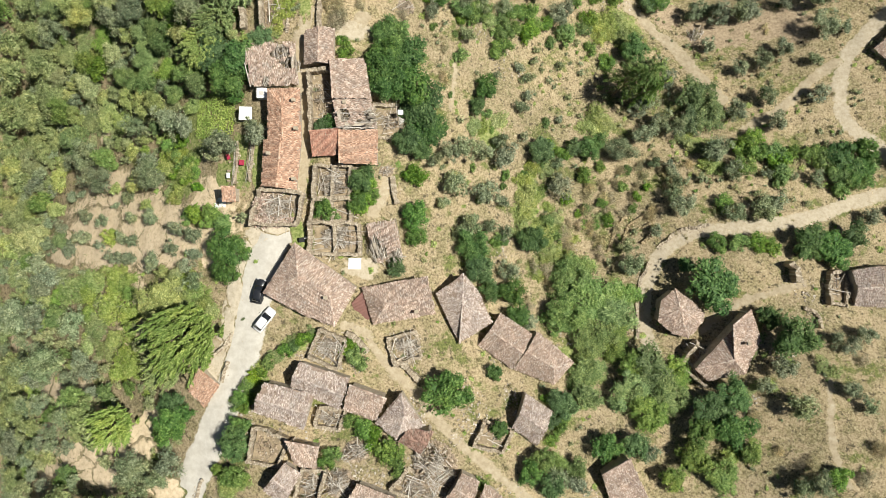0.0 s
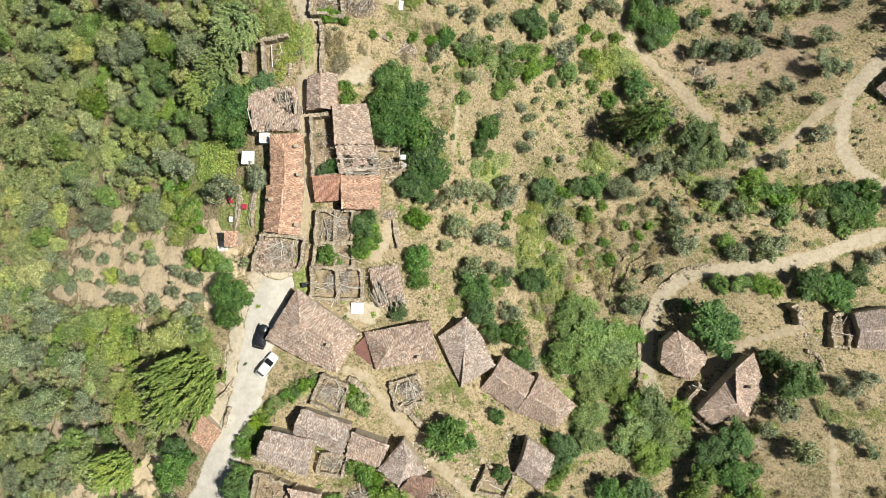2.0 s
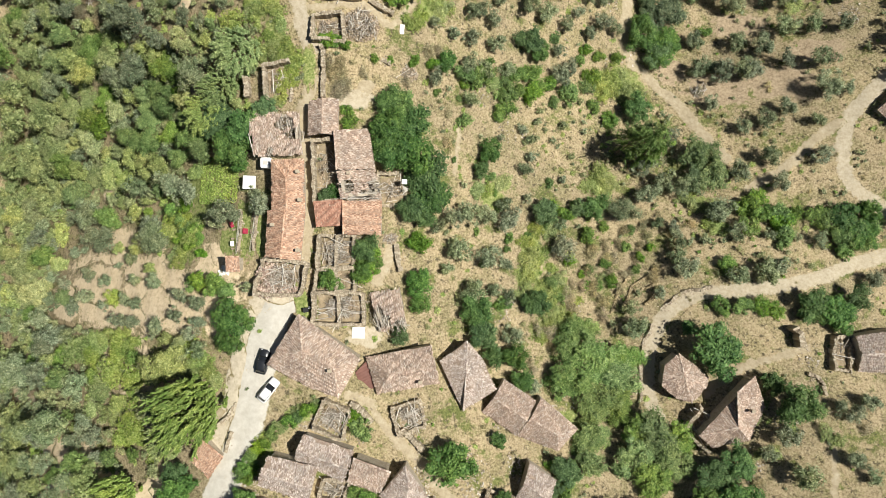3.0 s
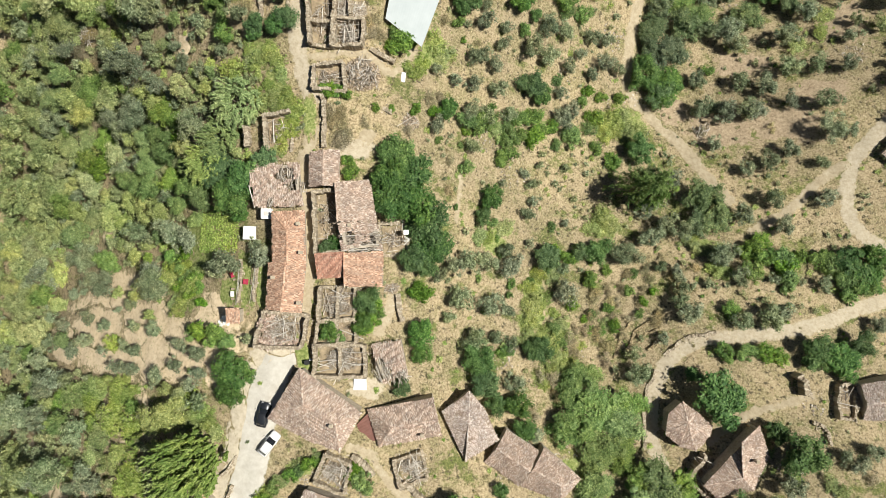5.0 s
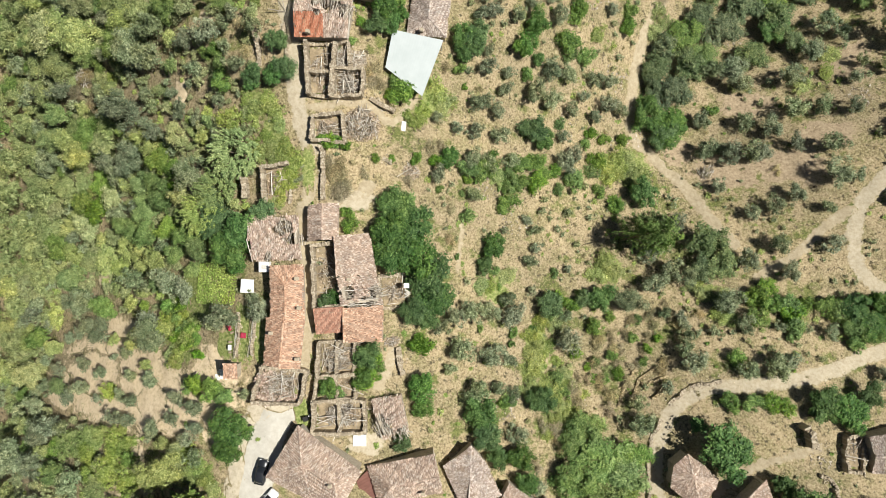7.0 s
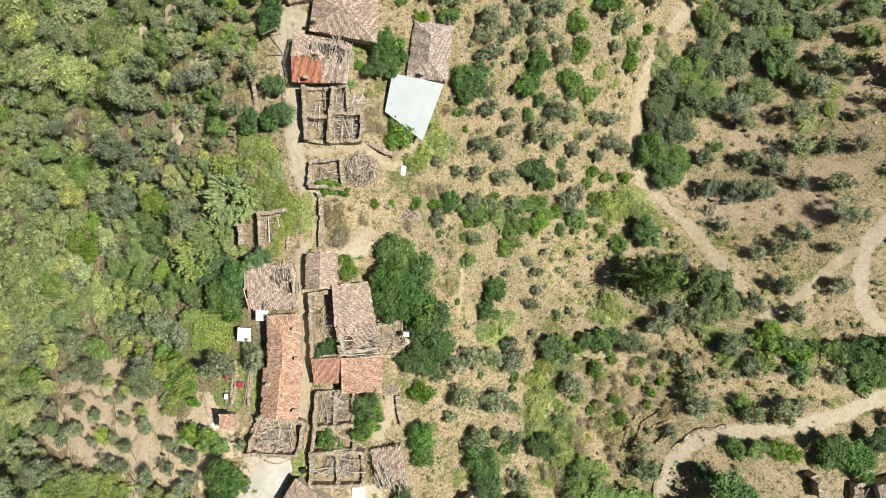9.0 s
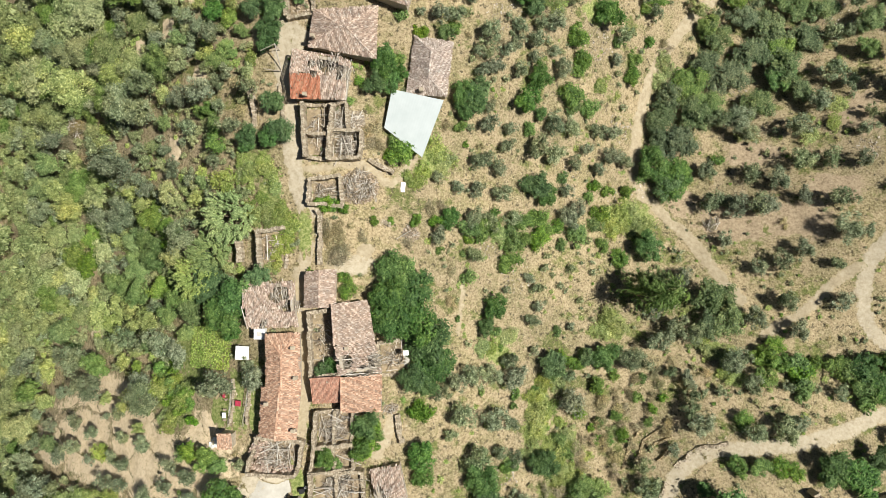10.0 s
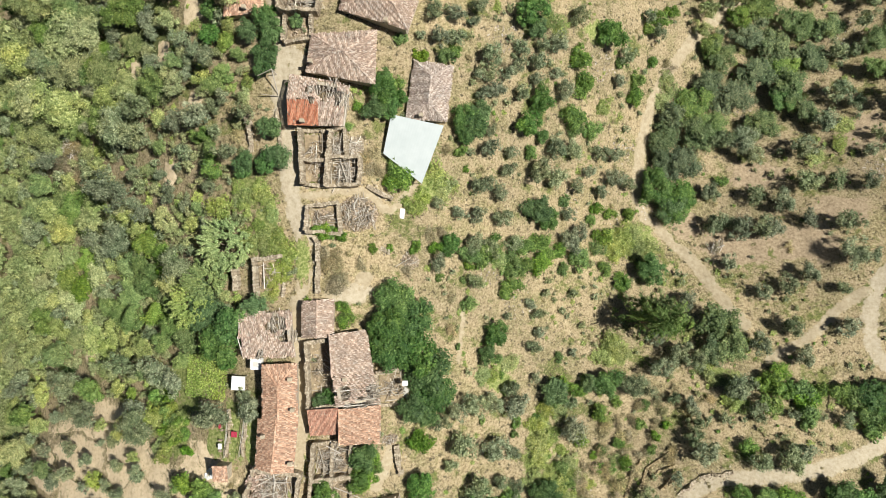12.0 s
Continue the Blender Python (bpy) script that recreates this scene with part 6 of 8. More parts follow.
def trunk_mesh(seed, height=0.9, radius=0.09, limbs=4, reach=0.55):
    """A tapered trunk that forks into limbs."""
    rng = random.Random(seed)
    verts, faces = [], []

    def tube(p, q, r0, r1):
        p, q = Vector(p), Vector(q)
        t = (q - p).normalized()
        s = t.orthogonal().normalized()
        c = t.cross(s)
        o = len(verts)
        for pt, r in ((p, r0), (q, r1)):
            for k in range(5):
                w = 0.4 * math.pi * k
                verts.append(pt + (s * math.cos(w) + c * math.sin(w)) * r)
        for k in range(5):
            faces.append((o + k, o + (k + 1) % 5, o + 5 + (k + 1) % 5, o + 5 + k))
        faces.append(tuple(o + 5 + k for k in range(5)))

    tube((0, 0, -0.25), (0.04, 0.02, height * 0.55), radius * 1.3, radius * 0.8)
    for i in range(limbs):
        w = 6.283 * i / limbs + rng.uniform(-0.4, 0.4)
        tube((0.04, 0.02, height * 0.5), (reach * math.cos(w), reach * math.sin(w), height * rng.uniform(0.9, 1.25)), radius * 0.55, radius * 0.15)
    me = bpy.data.meshes.new("trunk")
    me.from_pydata([tuple(v) for v in verts], [], faces)
    me.materials.append(BARK)
    return me


KINDS = {   # name, category, label, leaves, lobes, length, width, flat, up, trunk height and radius
    "olive": ("olive_tree", "tree", "silvery grey-green olive tree on dry straw slope", 1000, 20, 0.08, 0.036, 0.85, 0.95, 0.8, 0.09),
    "fig": ("broadleaf_tree", "tree", "dense dark green broad-leaved tree among the ruins", 2100, 42, 0.06, 0.037, 0.9, 1.0, 0.9, 0.07),
    "broad": ("broadleaf_tree", "tree", "light green spreading broad-leaved tree with open crown", 2100, 48, 0.058, 0.032, 0.8, 0.95, 0.9, 0.06),
    "bush": ("shrub", "shrub", "bright green rounded leafy shrub", 1000, 20, 0.085, 0.045, 0.85, 0.6, 0.5, 0.05),
    "yellow": ("bramble", "shrub", "yellow-green low bramble thicket on the slope", 1100, 40, 0.066, 0.032, 0.45, 0.25, 0.25, 0.03),
    "dry": ("dry_bush", "shrub", "brownish dry bush of bare twigs", 600, 16, 0.13, 0.016, 0.6, 0.4, 0.4, 0.03),
    "oak": ("oak_tree", "tree", "dense dull dark green oak in a thicket", 1700, 44, 0.06, 0.034, 0.8, 0.9, 0.9, 0.06),
    "maquis": ("scrub_oak", "tree", "dull green evergreen oak scrub on the steep slope", 1100, 26, 0.078, 0.034, 0.75, 0.8, 0.8, 0.06),
}
PROTOTYPES = {}


def prototype(kind, variant, fine=1.0):
    """Meshes for one kind, variant and fineness, made once."""
    key = (kind, variant, fine)
    if key not in PROTOTYPES:
        if kind == "weeping":
            PROTOTYPES[key] = (trunk_mesh(variant, 1.2, 0.06), weeping_mesh("crown", LEAF[kind], 70 + variant, *((0.9, 130, 10, 8) if variant == 0 else (0.42, 260, 5, 8))))
        else:
            k = KINDS[kind]
            PROTOTYPES[key] = (trunk_mesh(variant + 11, k[9], k[10]), crown_mesh("crown", LEAF[kind], 100 * len(kind) + variant, int(k[3] * fine), k[4], k[5] / fine ** 0.4, k[6] / fine ** 0.45, k[7], k[8], shag=0.65 if kind in ("olive", "dry", "yellow") else 0.45, outward=1.2 if kind in ("olive", "dry") else 0.6))
    return PROTOTYPES[key]


FIRST = {}
plant_rng = random.Random(5)


def plant(kind, x, y, radius, variant=None, turn=None, tall=1.0):
    """One tree or shrub with trunk and crown, standing on the hillside."""
    variants = 3 if kind == "weeping" else 5
    v = plant_rng.randrange(variants) if variant is None else variant
    turn = (plant_rng.uniform(-14, 14) if kind == "weeping" else plant_rng.uniform(-180, 180)) if turn is None else turn
    name, category, label = ("weeping_tree", "tree", "feathery light green weeping tree on the green bank") if kind == "weeping" else KINDS[kind][:3]
    at = pose(x, y, land(x, y) - 0.05, 0, 0, turn) @ Matrix.Diagonal((radius, radius, radius * tall * plant_rng.uniform(0.9, 1.15) * (0.55 if radius > 2.8 and kind == "broad" else 0.68 if radius > 2.8 and kind in ("fig", "oak") else 1.05 if kind == "olive" else 0.85), 1))
    fine = (1.8 if kind in ("olive", "maquis", "bush") else 1.0) if radius > 2.7 or kind == "weeping" else 0.72 if radius > 1.7 else 0.5
    if (kind, v, fine) in FIRST:
        one = FIRST[(kind, v, fine)]
        return copy_thing(one, at @ Matrix.Diagonal((*(1 / k for k in one.scale), 1)))
    trunk, crown = prototype(kind, v, fine)
    ob = tagged(holder(name), label, category, {"tree": "trees", "shrub": "shrubs"}[category])
    child(new("trunk", trunk), ob)
    child(new("crown", crown), ob)
    ob.matrix_basis = at
    FIRST[(kind, v, fine)] = ob
    return ob


PLANTED = []
fig_places = [
    (17.7, -39, 2), (-45.2, -25.8, 2.2), (-44.9, -29.3, 2.7), (-43.2, -27.4, 1.8), (-33.4, -31.4, 2.7), (-32.9, -28.6, 1.7), (1, -23.5, 3.7), (8.9, -21.3, 1.4),
    (9.5, -30, 1.5), (14.4, -36.7, 2.1), (18.4, -29.4, 1.5), (19.7, -25.8, 1.9), (21.1, -27, 2.1), (27.9, -33.5, 2.4), (32.4, -33.6, 2.5), (46.4, -27.4, 3.1),
    (49, -30.7, 3), (49.8, -25, 2.9), (60.1, -15, 3.7), (-35.8, -3.8, 2.2), (-35.1, 0.1, 3.3), (-19.5, 6.6, 1.7), (-14.3, 8.1, 1.8), (-13.5, 11.4, 2.2),
    (-8, -2.8, 1.7), (-4.7, 5.9, 2.4), (-4.7, 2, 1.8), (5.1, 0.6, 2.8), (6.6, -3.4, 2.5), (8.1, -7.1, 1.9), (12.2, -7.5, 2.5), (13.2, -12, 2.3),
]
for x, y, r in fig_places:
    plant("fig", x, y, r)
PLANTED += fig_places
fig_places = [
    (16.8, 1.7, 2.2), (44.5, -3, 1.5), (48.1, -6.7, 4.5), (56.9, -11.8, 2.1), (66.6, 1.1, 3.2), (70.5, -0.4, 3.2), (75, 2.2, 2.4), (-39.5, 36.8, 2.4),
    (-38.7, 32.7, 3.1), (-35.8, 29.4, 3.3), (-35.3, 26.4, 1.6), (-33.8, 32.1, 2.7), (-30.3, 35, 1.8), (-20, 20.5, 1.2), (-18.6, 20.8, 1.4), (-9.8, 27.4, 2.8),
    (-9.7, 31.2, 3.4), (-8.9, 36.1, 3), (-6.5, 32.6, 4), (-6.5, 27.5, 3.8), (-6.2, 18.2, 2.2), (-3.8, 17.4, 2.2), (-3.7, 24, 3.6), (-2.8, 20.8, 3.5),
    (6.2, 26.1, 1.5), (7.8, 29.2, 2.1), (18.7, 18.7, 2.4), (25.1, 19.1, 1.6), (28.3, 19.4, 2.5), (-32.4, 55.7, 1.3), (-32, 57.4, 1.7), (-28.5, 56.8, 1.7),
]
for x, y, r in fig_places:
    plant("fig", x, y, r)
PLANTED += fig_places
fig_places = [
    (-27.6, 62.2, 1.8), (-27, 57.8, 2.2), (-0.6, 43.8, 1.3), (0.3, 44.7, 1.5), (2.7, 62.5, 1.6), (15.9, 50.8, 2.5), (17.7, 48.9, 1.9), (38.3, 40.1, 2.8),
    (40.1, 56, 3.3), (43.6, 51.6, 2.8), (44.6, 53.8, 3.7), (-38.3, 78, 1.7), (-37.8, 81.5, 1.7), (-31.3, 77.5, 1.7), (-29, 71.7, 1.5), (-28.4, 79.8, 1.8),
    (-28.4, 73.7, 2), (-27.5, 77.2, 1.8), (-23.7, 78.6, 1.1), (-11.6, 65.8, 1.9), (-10.3, 68.5, 2), (-10.3, 70.4, 1.5), (-9.5, 66, 1.7), (-8.2, 67.5, 1.4),
    (2.2, 65.6, 2), (4.1, 63.9, 2.3), (5.1, 66.4, 1.8), (13.6, 65.3, 2.2), (13.7, 83.5, 2.8), (14.9, 81.3, 1.8), (16.2, 69.4, 2.2), (16.5, 63.8, 1.2),
]
for x, y, r in fig_places:
    plant("fig", x, y, r)
PLANTED += fig_places
fig_places = [
    (29.4, 82.9, 2.7), (67.4, 74.4, 2.9),
]
for x, y, r in fig_places:
    plant("fig", x, y, r)
PLANTED += fig_places
broad_places = [
    (38.6, -38.4, 2.2), (46.8, -37.8, 3), (-65.9, -12.6, 1.6), (-36.4, -36.0, 1.3), (-33.6, -36.4, 2.1), (16.4, -34.9, 2.2), (19.4, -35.9, 1.6), (22.2, -36.8, 2),
    (25.2, -26, 2.5), (25.5, -21.8, 3.2), (26.3, -18, 3.4), (27.9, -15.6, 3.7), (31, -17.3, 3), (33, -25.4, 3.7), (34.6, -20.9, 3.2), (35.7, -28.7, 3.3),
    (37.1, -22.1, 4.3), (39.6, -26.2, 3.7), (40.7, -22.2, 3.2), (42.5, -35.3, 2.7), (43.9, -31.2, 2.7), (51.4, -33.8, 2), (-87.6, -9.6, 1.8), (-76, -9.4, 2.1),
    (-56.3, -8, 1.5), (21.9, -12.1, 3.7), (23.3, -6.1, 3.8), (24.6, -3, 3.1), (27.1, -9.1, 4.9), (31.2, -12.1, 3.8), (32.6, -8.2, 3.3), (-60.5, 32.9, 2.8),
]
for x, y, r in broad_places:
    plant("broad", x, y, r)
PLANTED += broad_places
broad_places = [
    (-55.1, 36.9, 3.4), (-49.8, 32.5, 2.2), (-48.5, 28.2, 1.9), (-45.4, 33.6, 2.3), (-44.7, 30.9, 2.5), (-44.5, 25.1, 1.5), (-42.9, 28.8, 2.1), (-36.9, 28, 1.8),
    (-76.1, 54.1, 1.9), (-71.8, 51.6, 2.8), (-69.1, 53.7, 1.6), (-68.6, 42.1, 2.9), (-56.6, 41, 2.3), (-53.9, 41, 1.9), (-51.9, 44.9, 2.4), (-50.9, 38.2, 2.7),
    (-48.1, 42.9, 2), (-93.8, 76.3, 3.4), (-90.7, 82.8, 3.3), (-82.4, 72.7, 2.7), (-80.3, 86.9, 2.7), (-76.1, 81.4, 2.3), (-74, 85.8, 2.5), (-70.2, 67.3, 2.9),
    (-65.6, 86.4, 2.4), (-65.6, 75, 2.2), (-63.7, 76.6, 2.5), (-63, 71.2, 1.5), (-61.2, 79.4, 1.9), (-37.2, 69.7, 1.9), (-35.7, 71.3, 1.7), (-35.3, 76.3, 1.5),
]
for x, y, r in broad_places:
    plant("broad", x, y, r)
PLANTED += broad_places
broad_places = [
    (-33.3, 74.3, 1.3), (48.6, 72.9, 3.7), (52.3, 68.6, 3.5), (52.7, 84.6, 2.3), (67.6, 80.2, 3.1), (83.5, 79.2, 2.3), (84.2, 84.8, 2.8), (-72.1, 89, 2.8),
    (58.9, 90.6, 2.4), (63.4, 92.9, 2.9), (70.7, 89, 3.8),
]
for x, y, r in broad_places:
    plant("broad", x, y, r)
PLANTED += broad_places
bush_places = [
    (-69.8, -42.3, 1.9), (-68.6, -40.9, 1.7), (6, -38, 1.3), (-34, -25.3, 1.2), (-33, -24, 1.3), (-32.5, -25.8, 1.1), (-31.9, -22.5, 1.3), (-31.6, -24.4, 1.1),
    (-30.9, -21, 1.3), (-29.7, -20.2, 1), (-28.4, -18.5, 1.3), (-25.8, -16.6, 1.3), (-24.3, -15.8, 1), (-22.9, -14.8, 1.3), (-21.6, -14.5, 1), (-18.8, -34.2, 1.4),
    (-17.9, -32.8, 1.5), (-15.6, -16.1, 1.4), (-14.9, -27.7, 1.4), (-14.4, -17.5, 1.6), (-13.3, -18.9, 1.2), (-13, -28.9, 1.7), (-11.3, -29.9, 1.4), (-11.2, -32, 1.5),
    (-8.4, -32.3, 2.3), (-7.7, -30, 1.2), (-7.6, -34.6, 1.7), (13.5, -29.6, 0.8), (17.9, -26, 1), (18.5, -32.4, 1.2), (19.7, -26.5, 1.5), (19.9, -30.4, 1.5),
]
for x, y, r in bush_places:
    plant("bush", x, y, r)
PLANTED += bush_places
bush_places = [
    (21, -29.3, 1.3), (21.4, -27.9, 1.5), (21.8, -26.2, 1.2), (63.8, -36.9, 1.9), (-44.7, 5.5, 1.3), (-42.7, 6.1, 1.7), (-42.7, 10.9, 1.1), (-39.6, 5.6, 2),
    (-37.3, 4.6, 1.5), (-20.9, 7.6, 1.2), (-18.2, 5.3, 1.2), (-13.6, 10, 1.4), (-13.6, 7.6, 2), (-12.3, 11, 1.2), (-12.2, 9.4, 1.4), (6.4, 8.8, 0.7),
    (11.2, 11.5, 0.7), (25.8, 6.8, 0.8), (34.6, 11.8, 1), (36.3, 7.8, 1), (39.2, 11.9, 0.8), (50.7, 1.1, 2), (52.7, 8.5, 1.8), (54.1, 1.1, 2),
    (57.5, 1.1, 1.9), (60.1, 0.6, 1.6), (75, 11.3, 1.7), (-49.8, 18.6, 1.5), (-47.8, 13.7, 1.3), (-47, 19.6, 1.4), (-45.2, 15.7, 1.3), (-43.5, 13.5, 1.1),
]
for x, y, r in bush_places:
    plant("bush", x, y, r)
PLANTED += bush_places
bush_places = [
    (-22, 35.6, 0.7), (-16.8, 32.5, 1), (-16.4, 34.6, 1.3), (-16.2, 32.4, 1.3), (-16, 33.2, 1.3), (-4.7, 12.7, 2), (1.3, 27.5, 0.6), (3.1, 34.5, 1.4),
    (5.5, 14.7, 0.8), (8.1, 24.9, 1), (8.9, 21.9, 0.7), (10, 19.3, 1.1), (10.5, 36.8, 2.2), (11.6, 13.5, 1.1), (15.3, 14.1, 0.8), (18.9, 16.3, 1),
    (19.7, 24.3, 1), (20, 19.4, 1.5), (22.7, 18.3, 1.7), (25.6, 19.8, 1.6), (27.2, 14.2, 1.6), (28.5, 20.3, 1.4), (30.5, 16, 1.1), (32.9, 37.3, 1.6),
    (57.2, 16.1, 2.2), (60, 18.3, 2.2), (63.5, 17.2, 2.2), (66.1, 18.3, 1.7), (70, 17.7, 2.2), (72.9, 16.6, 2.4), (75.8, 14.9, 3), (77.8, 12.8, 2.7),
]
for x, y, r in bush_places:
    plant("bush", x, y, r)
PLANTED += bush_places
bush_places = [
    (80.4, 16.1, 2.2), (-20.7, 46.4, 1), (-19.4, 46.2, 1.3), (-18.6, 46.2, 1.1), (-17.3, 45.9, 1.2), (-12.2, 43.8, 0.8), (-9.6, 54.5, 1.2), (-9.6, 43.8, 0.7),
    (-8.7, 56.3, 1.6), (-6.5, 55.5, 1.5), (-5.6, 43.8, 1.2), (-2.4, 43.8, 1.2), (-1.7, 39, 0.8), (1.8, 59.9, 1.2), (2.2, 38.4, 0.6), (2.8, 57.1, 0.6),
    (3.1, 42.7, 1.9), (3.2, 41, 1), (5.1, 41.9, 1.4), (6.2, 42.6, 2.3), (7.8, 44.4, 1.7), (10.2, 39.9, 1.5), (11, 41.1, 2.2), (12.2, 40.9, 2.3),
    (12.7, 44.3, 2), (14.4, 60.7, 1.3), (16.1, 44.8, 2), (16.1, 41.1, 2), (17.7, 42.3, 1.5), (19.6, 43.5, 1.7), (20.9, 40.1, 1.2), (21.2, 52.7, 1.2),
]
for x, y, r in bush_places:
    plant("bush", x, y, r)
PLANTED += bush_places
bush_places = [
    (23.8, 41.9, 2.1), (26.6, 49.2, 1.1), (27.8, 51.4, 1.3), (28.2, 43.9, 1.6), (28.8, 46.2, 1.9), (29.4, 40.1, 1.5), (30.8, 50.4, 1.3), (32.9, 38.5, 1.2),
    (34.7, 50.5, 1.3), (54.7, 57.5, 1.3), (-25.2, 69.2, 0.5), (-16.1, 62.7, 0.8), (-14.3, 65.9, 1), (-11.1, 68.7, 1), (-9.4, 78.8, 0.7), (-8.6, 70.1, 1.5),
    (-7.7, 76.9, 1.1), (-4.6, 74.6, 1.3), (-0.6, 74.8, 1.4), (0.8, 75.9, 1.2), (22.3, 67.7, 2.3), (23.1, 65.9, 1.7), (23.7, 78.1, 2.1), (24.1, 72.5, 1.5),
    (24.5, 73.9, 1.9), (26.7, 65.8, 1.9), (32.5, 78.7, 1.2), (35.8, 73.1, 1.8), (36.4, 76.4, 1.5), (38.7, 86.3, 1.2), (39.6, 80.1, 1.1), (41, 88.5, 2),
]
for x, y, r in bush_places:
    plant("bush", x, y, r)
PLANTED += bush_places
bush_places = [
    (43.8, 90.4, 1.4),
]
for x, y, r in bush_places:
    plant("bush", x, y, r)
PLANTED += bush_places
olive_places = [
    (-108.6, -45, 2.1), (-99.9, -52.4, 2.7), (-99.4, -39.1, 2.3), (-99, -55.9, 1.9), (-95, -42.9, 3), (-85.4, -49.1, 2.1), (-83.8, -42.4, 2), (-81.4, -44.6, 1.4),
    (-76.9, -37.6, 1.7), (-76.3, -45, 1.6), (-50.7, -39.7, 2.2), (-47.3, -38.1, 1.8), (18.7, -37.7, 2), (22.6, -39.1, 1.8), (58.1, -38.5, 1.9), (-110.3, -35.4, 2.4),
    (-109.6, -25.2, 2.4), (-92.5, -14.6, 4.1), (-86.2, -32, 2.3), (-84.2, -14.5, 2.4), (-80.5, -25.9, 2.3), (-77.9, -29.5, 2), (-75.5, -21.9, 3.9), (-74.2, -34.3, 1.7),
    (-73, -16, 1.4), (-70.6, -31, 1.9), (-69.9, -13.8, 2.5), (-69.3, -36.4, 1.7), (-68.8, -23.8, 1.7), (-66.2, -20.6, 2.2), (-66.2, -31.3, 1.6), (-63.6, -22, 1.9),
]
for x, y, r in olive_places:
    plant("olive", x, y, r)
PLANTED += olive_places
olive_places = [
    (-62.3, -25.5, 1.4), (-52.1, -36.9, 2.9), (-44.9, -35.3, 2.3), (15.7, -13.1, 1.4), (35.4, -34.7, 1.7), (54.6, -23.1, 1.7), (57.4, -20.1, 2.1), (59.6, -26.1, 2.3),
    (60.5, -37.2, 2.1), (67.4, -15.4, 1.5), (67.9, -23.3, 1.8), (69.3, -16.3, 1.7), (70.1, -25.9, 1.4), (72.4, -14.5, 1.6), (-86.1, -3.5, 2.2), (-84.8, 5.6, 1.4),
    (-82.8, 0.7, 1.8), (-81.5, -7.7, 3), (-79.7, 4.6, 1.6), (-77.9, -5.6, 2.4), (-77.6, 10.8, 1.2), (-75.3, 0.1, 1.7), (-74.9, 11.3, 1), (-71.4, 6.4, 1.6),
    (-71, 2.4, 1.9), (-66.4, 0.7, 1.1), (-66.2, 5.6, 1.4), (-63.7, 8.4, 0.8), (-61.2, -1.5, 1.6), (-60.7, 2.2, 1.3), (-59.6, 10.3, 1.5), (-58.3, 5.9, 1.2),
]
for x, y, r in olive_places:
    plant("olive", x, y, r)
PLANTED += olive_places
olive_places = [
    (-58.1, -1.8, 1.6), (-57.4, 1.7, 1.3), (-53, 5.8, 1.5), (-51.4, -2.4, 1.8), (-47.3, 0.1, 1.4), (-46.3, 3.6, 1.5), (-43.9, -2.8, 1.5), (-42.5, 2.5, 1.5),
    (-42.4, -0.9, 1.3), (-41.9, -5.2, 1.7), (-33.4, 5.3, 1), (0.1, 8.1, 1.2), (2.1, 11.5, 2.3), (4.6, 4.1, 2.3), (7.7, 10.1, 2.4), (8.8, 4.2, 1.4),
    (10.8, 8.9, 1.3), (11.5, 2.7, 1.4), (12.1, -4, 2), (21.9, 11.8, 2.4), (34.5, 0.6, 1.7), (34.7, -3, 2.3), (39.9, 3.3, 1.3), (43.4, 10.3, 1.7),
    (44.5, 8, 2.3), (54, 6.9, 1.9), (58.9, 7.4, 2.4), (61.5, 8.5, 2), (79.6, 5.9, 1.8), (-93.2, 14.4, 2.3), (-85.7, 12.6, 1.3), (-67.3, 13.5, 3.1),
]
for x, y, r in olive_places:
    plant("olive", x, y, r)
PLANTED += olive_places
olive_places = [
    (-59, 23.4, 2.3), (-54.3, 15.8, 2.2), (-53, 13.5, 2.8), (-49.4, 23.1, 2.7), (-45.4, 21.6, 2.1), (-39.7, 16.6, 1.7), (-37.1, 17.7, 2.4), (-32.1, 20.9, 1.2),
    (-30.9, 18.9, 1.8), (-1.4, 15.4, 1.4), (1.1, 17.2, 1.8), (4.1, 18, 2.2), (7.5, 17.7, 1.8), (10, 32.1, 0.8), (10.5, 19.9, 1.5), (11.5, 17.2, 2.3),
    (14.2, 34.1, 1.1), (14.7, 26.6, 1.4), (15.2, 21.1, 1), (16, 29, 1.1), (16.2, 32.4, 1.2), (17.4, 35.9, 0.8), (21.7, 16.3, 1.2), (22.5, 25, 0.8),
    (22.7, 35.6, 1), (34.2, 19.1, 2.8), (36.8, 31.1, 1.5), (38.6, 28, 2.1), (38.6, 22.1, 2.3), (40.4, 29.2, 2.1), (42.1, 25, 2.3), (44.7, 23.8, 2.3),
]
for x, y, r in olive_places:
    plant("olive", x, y, r)
PLANTED += olive_places
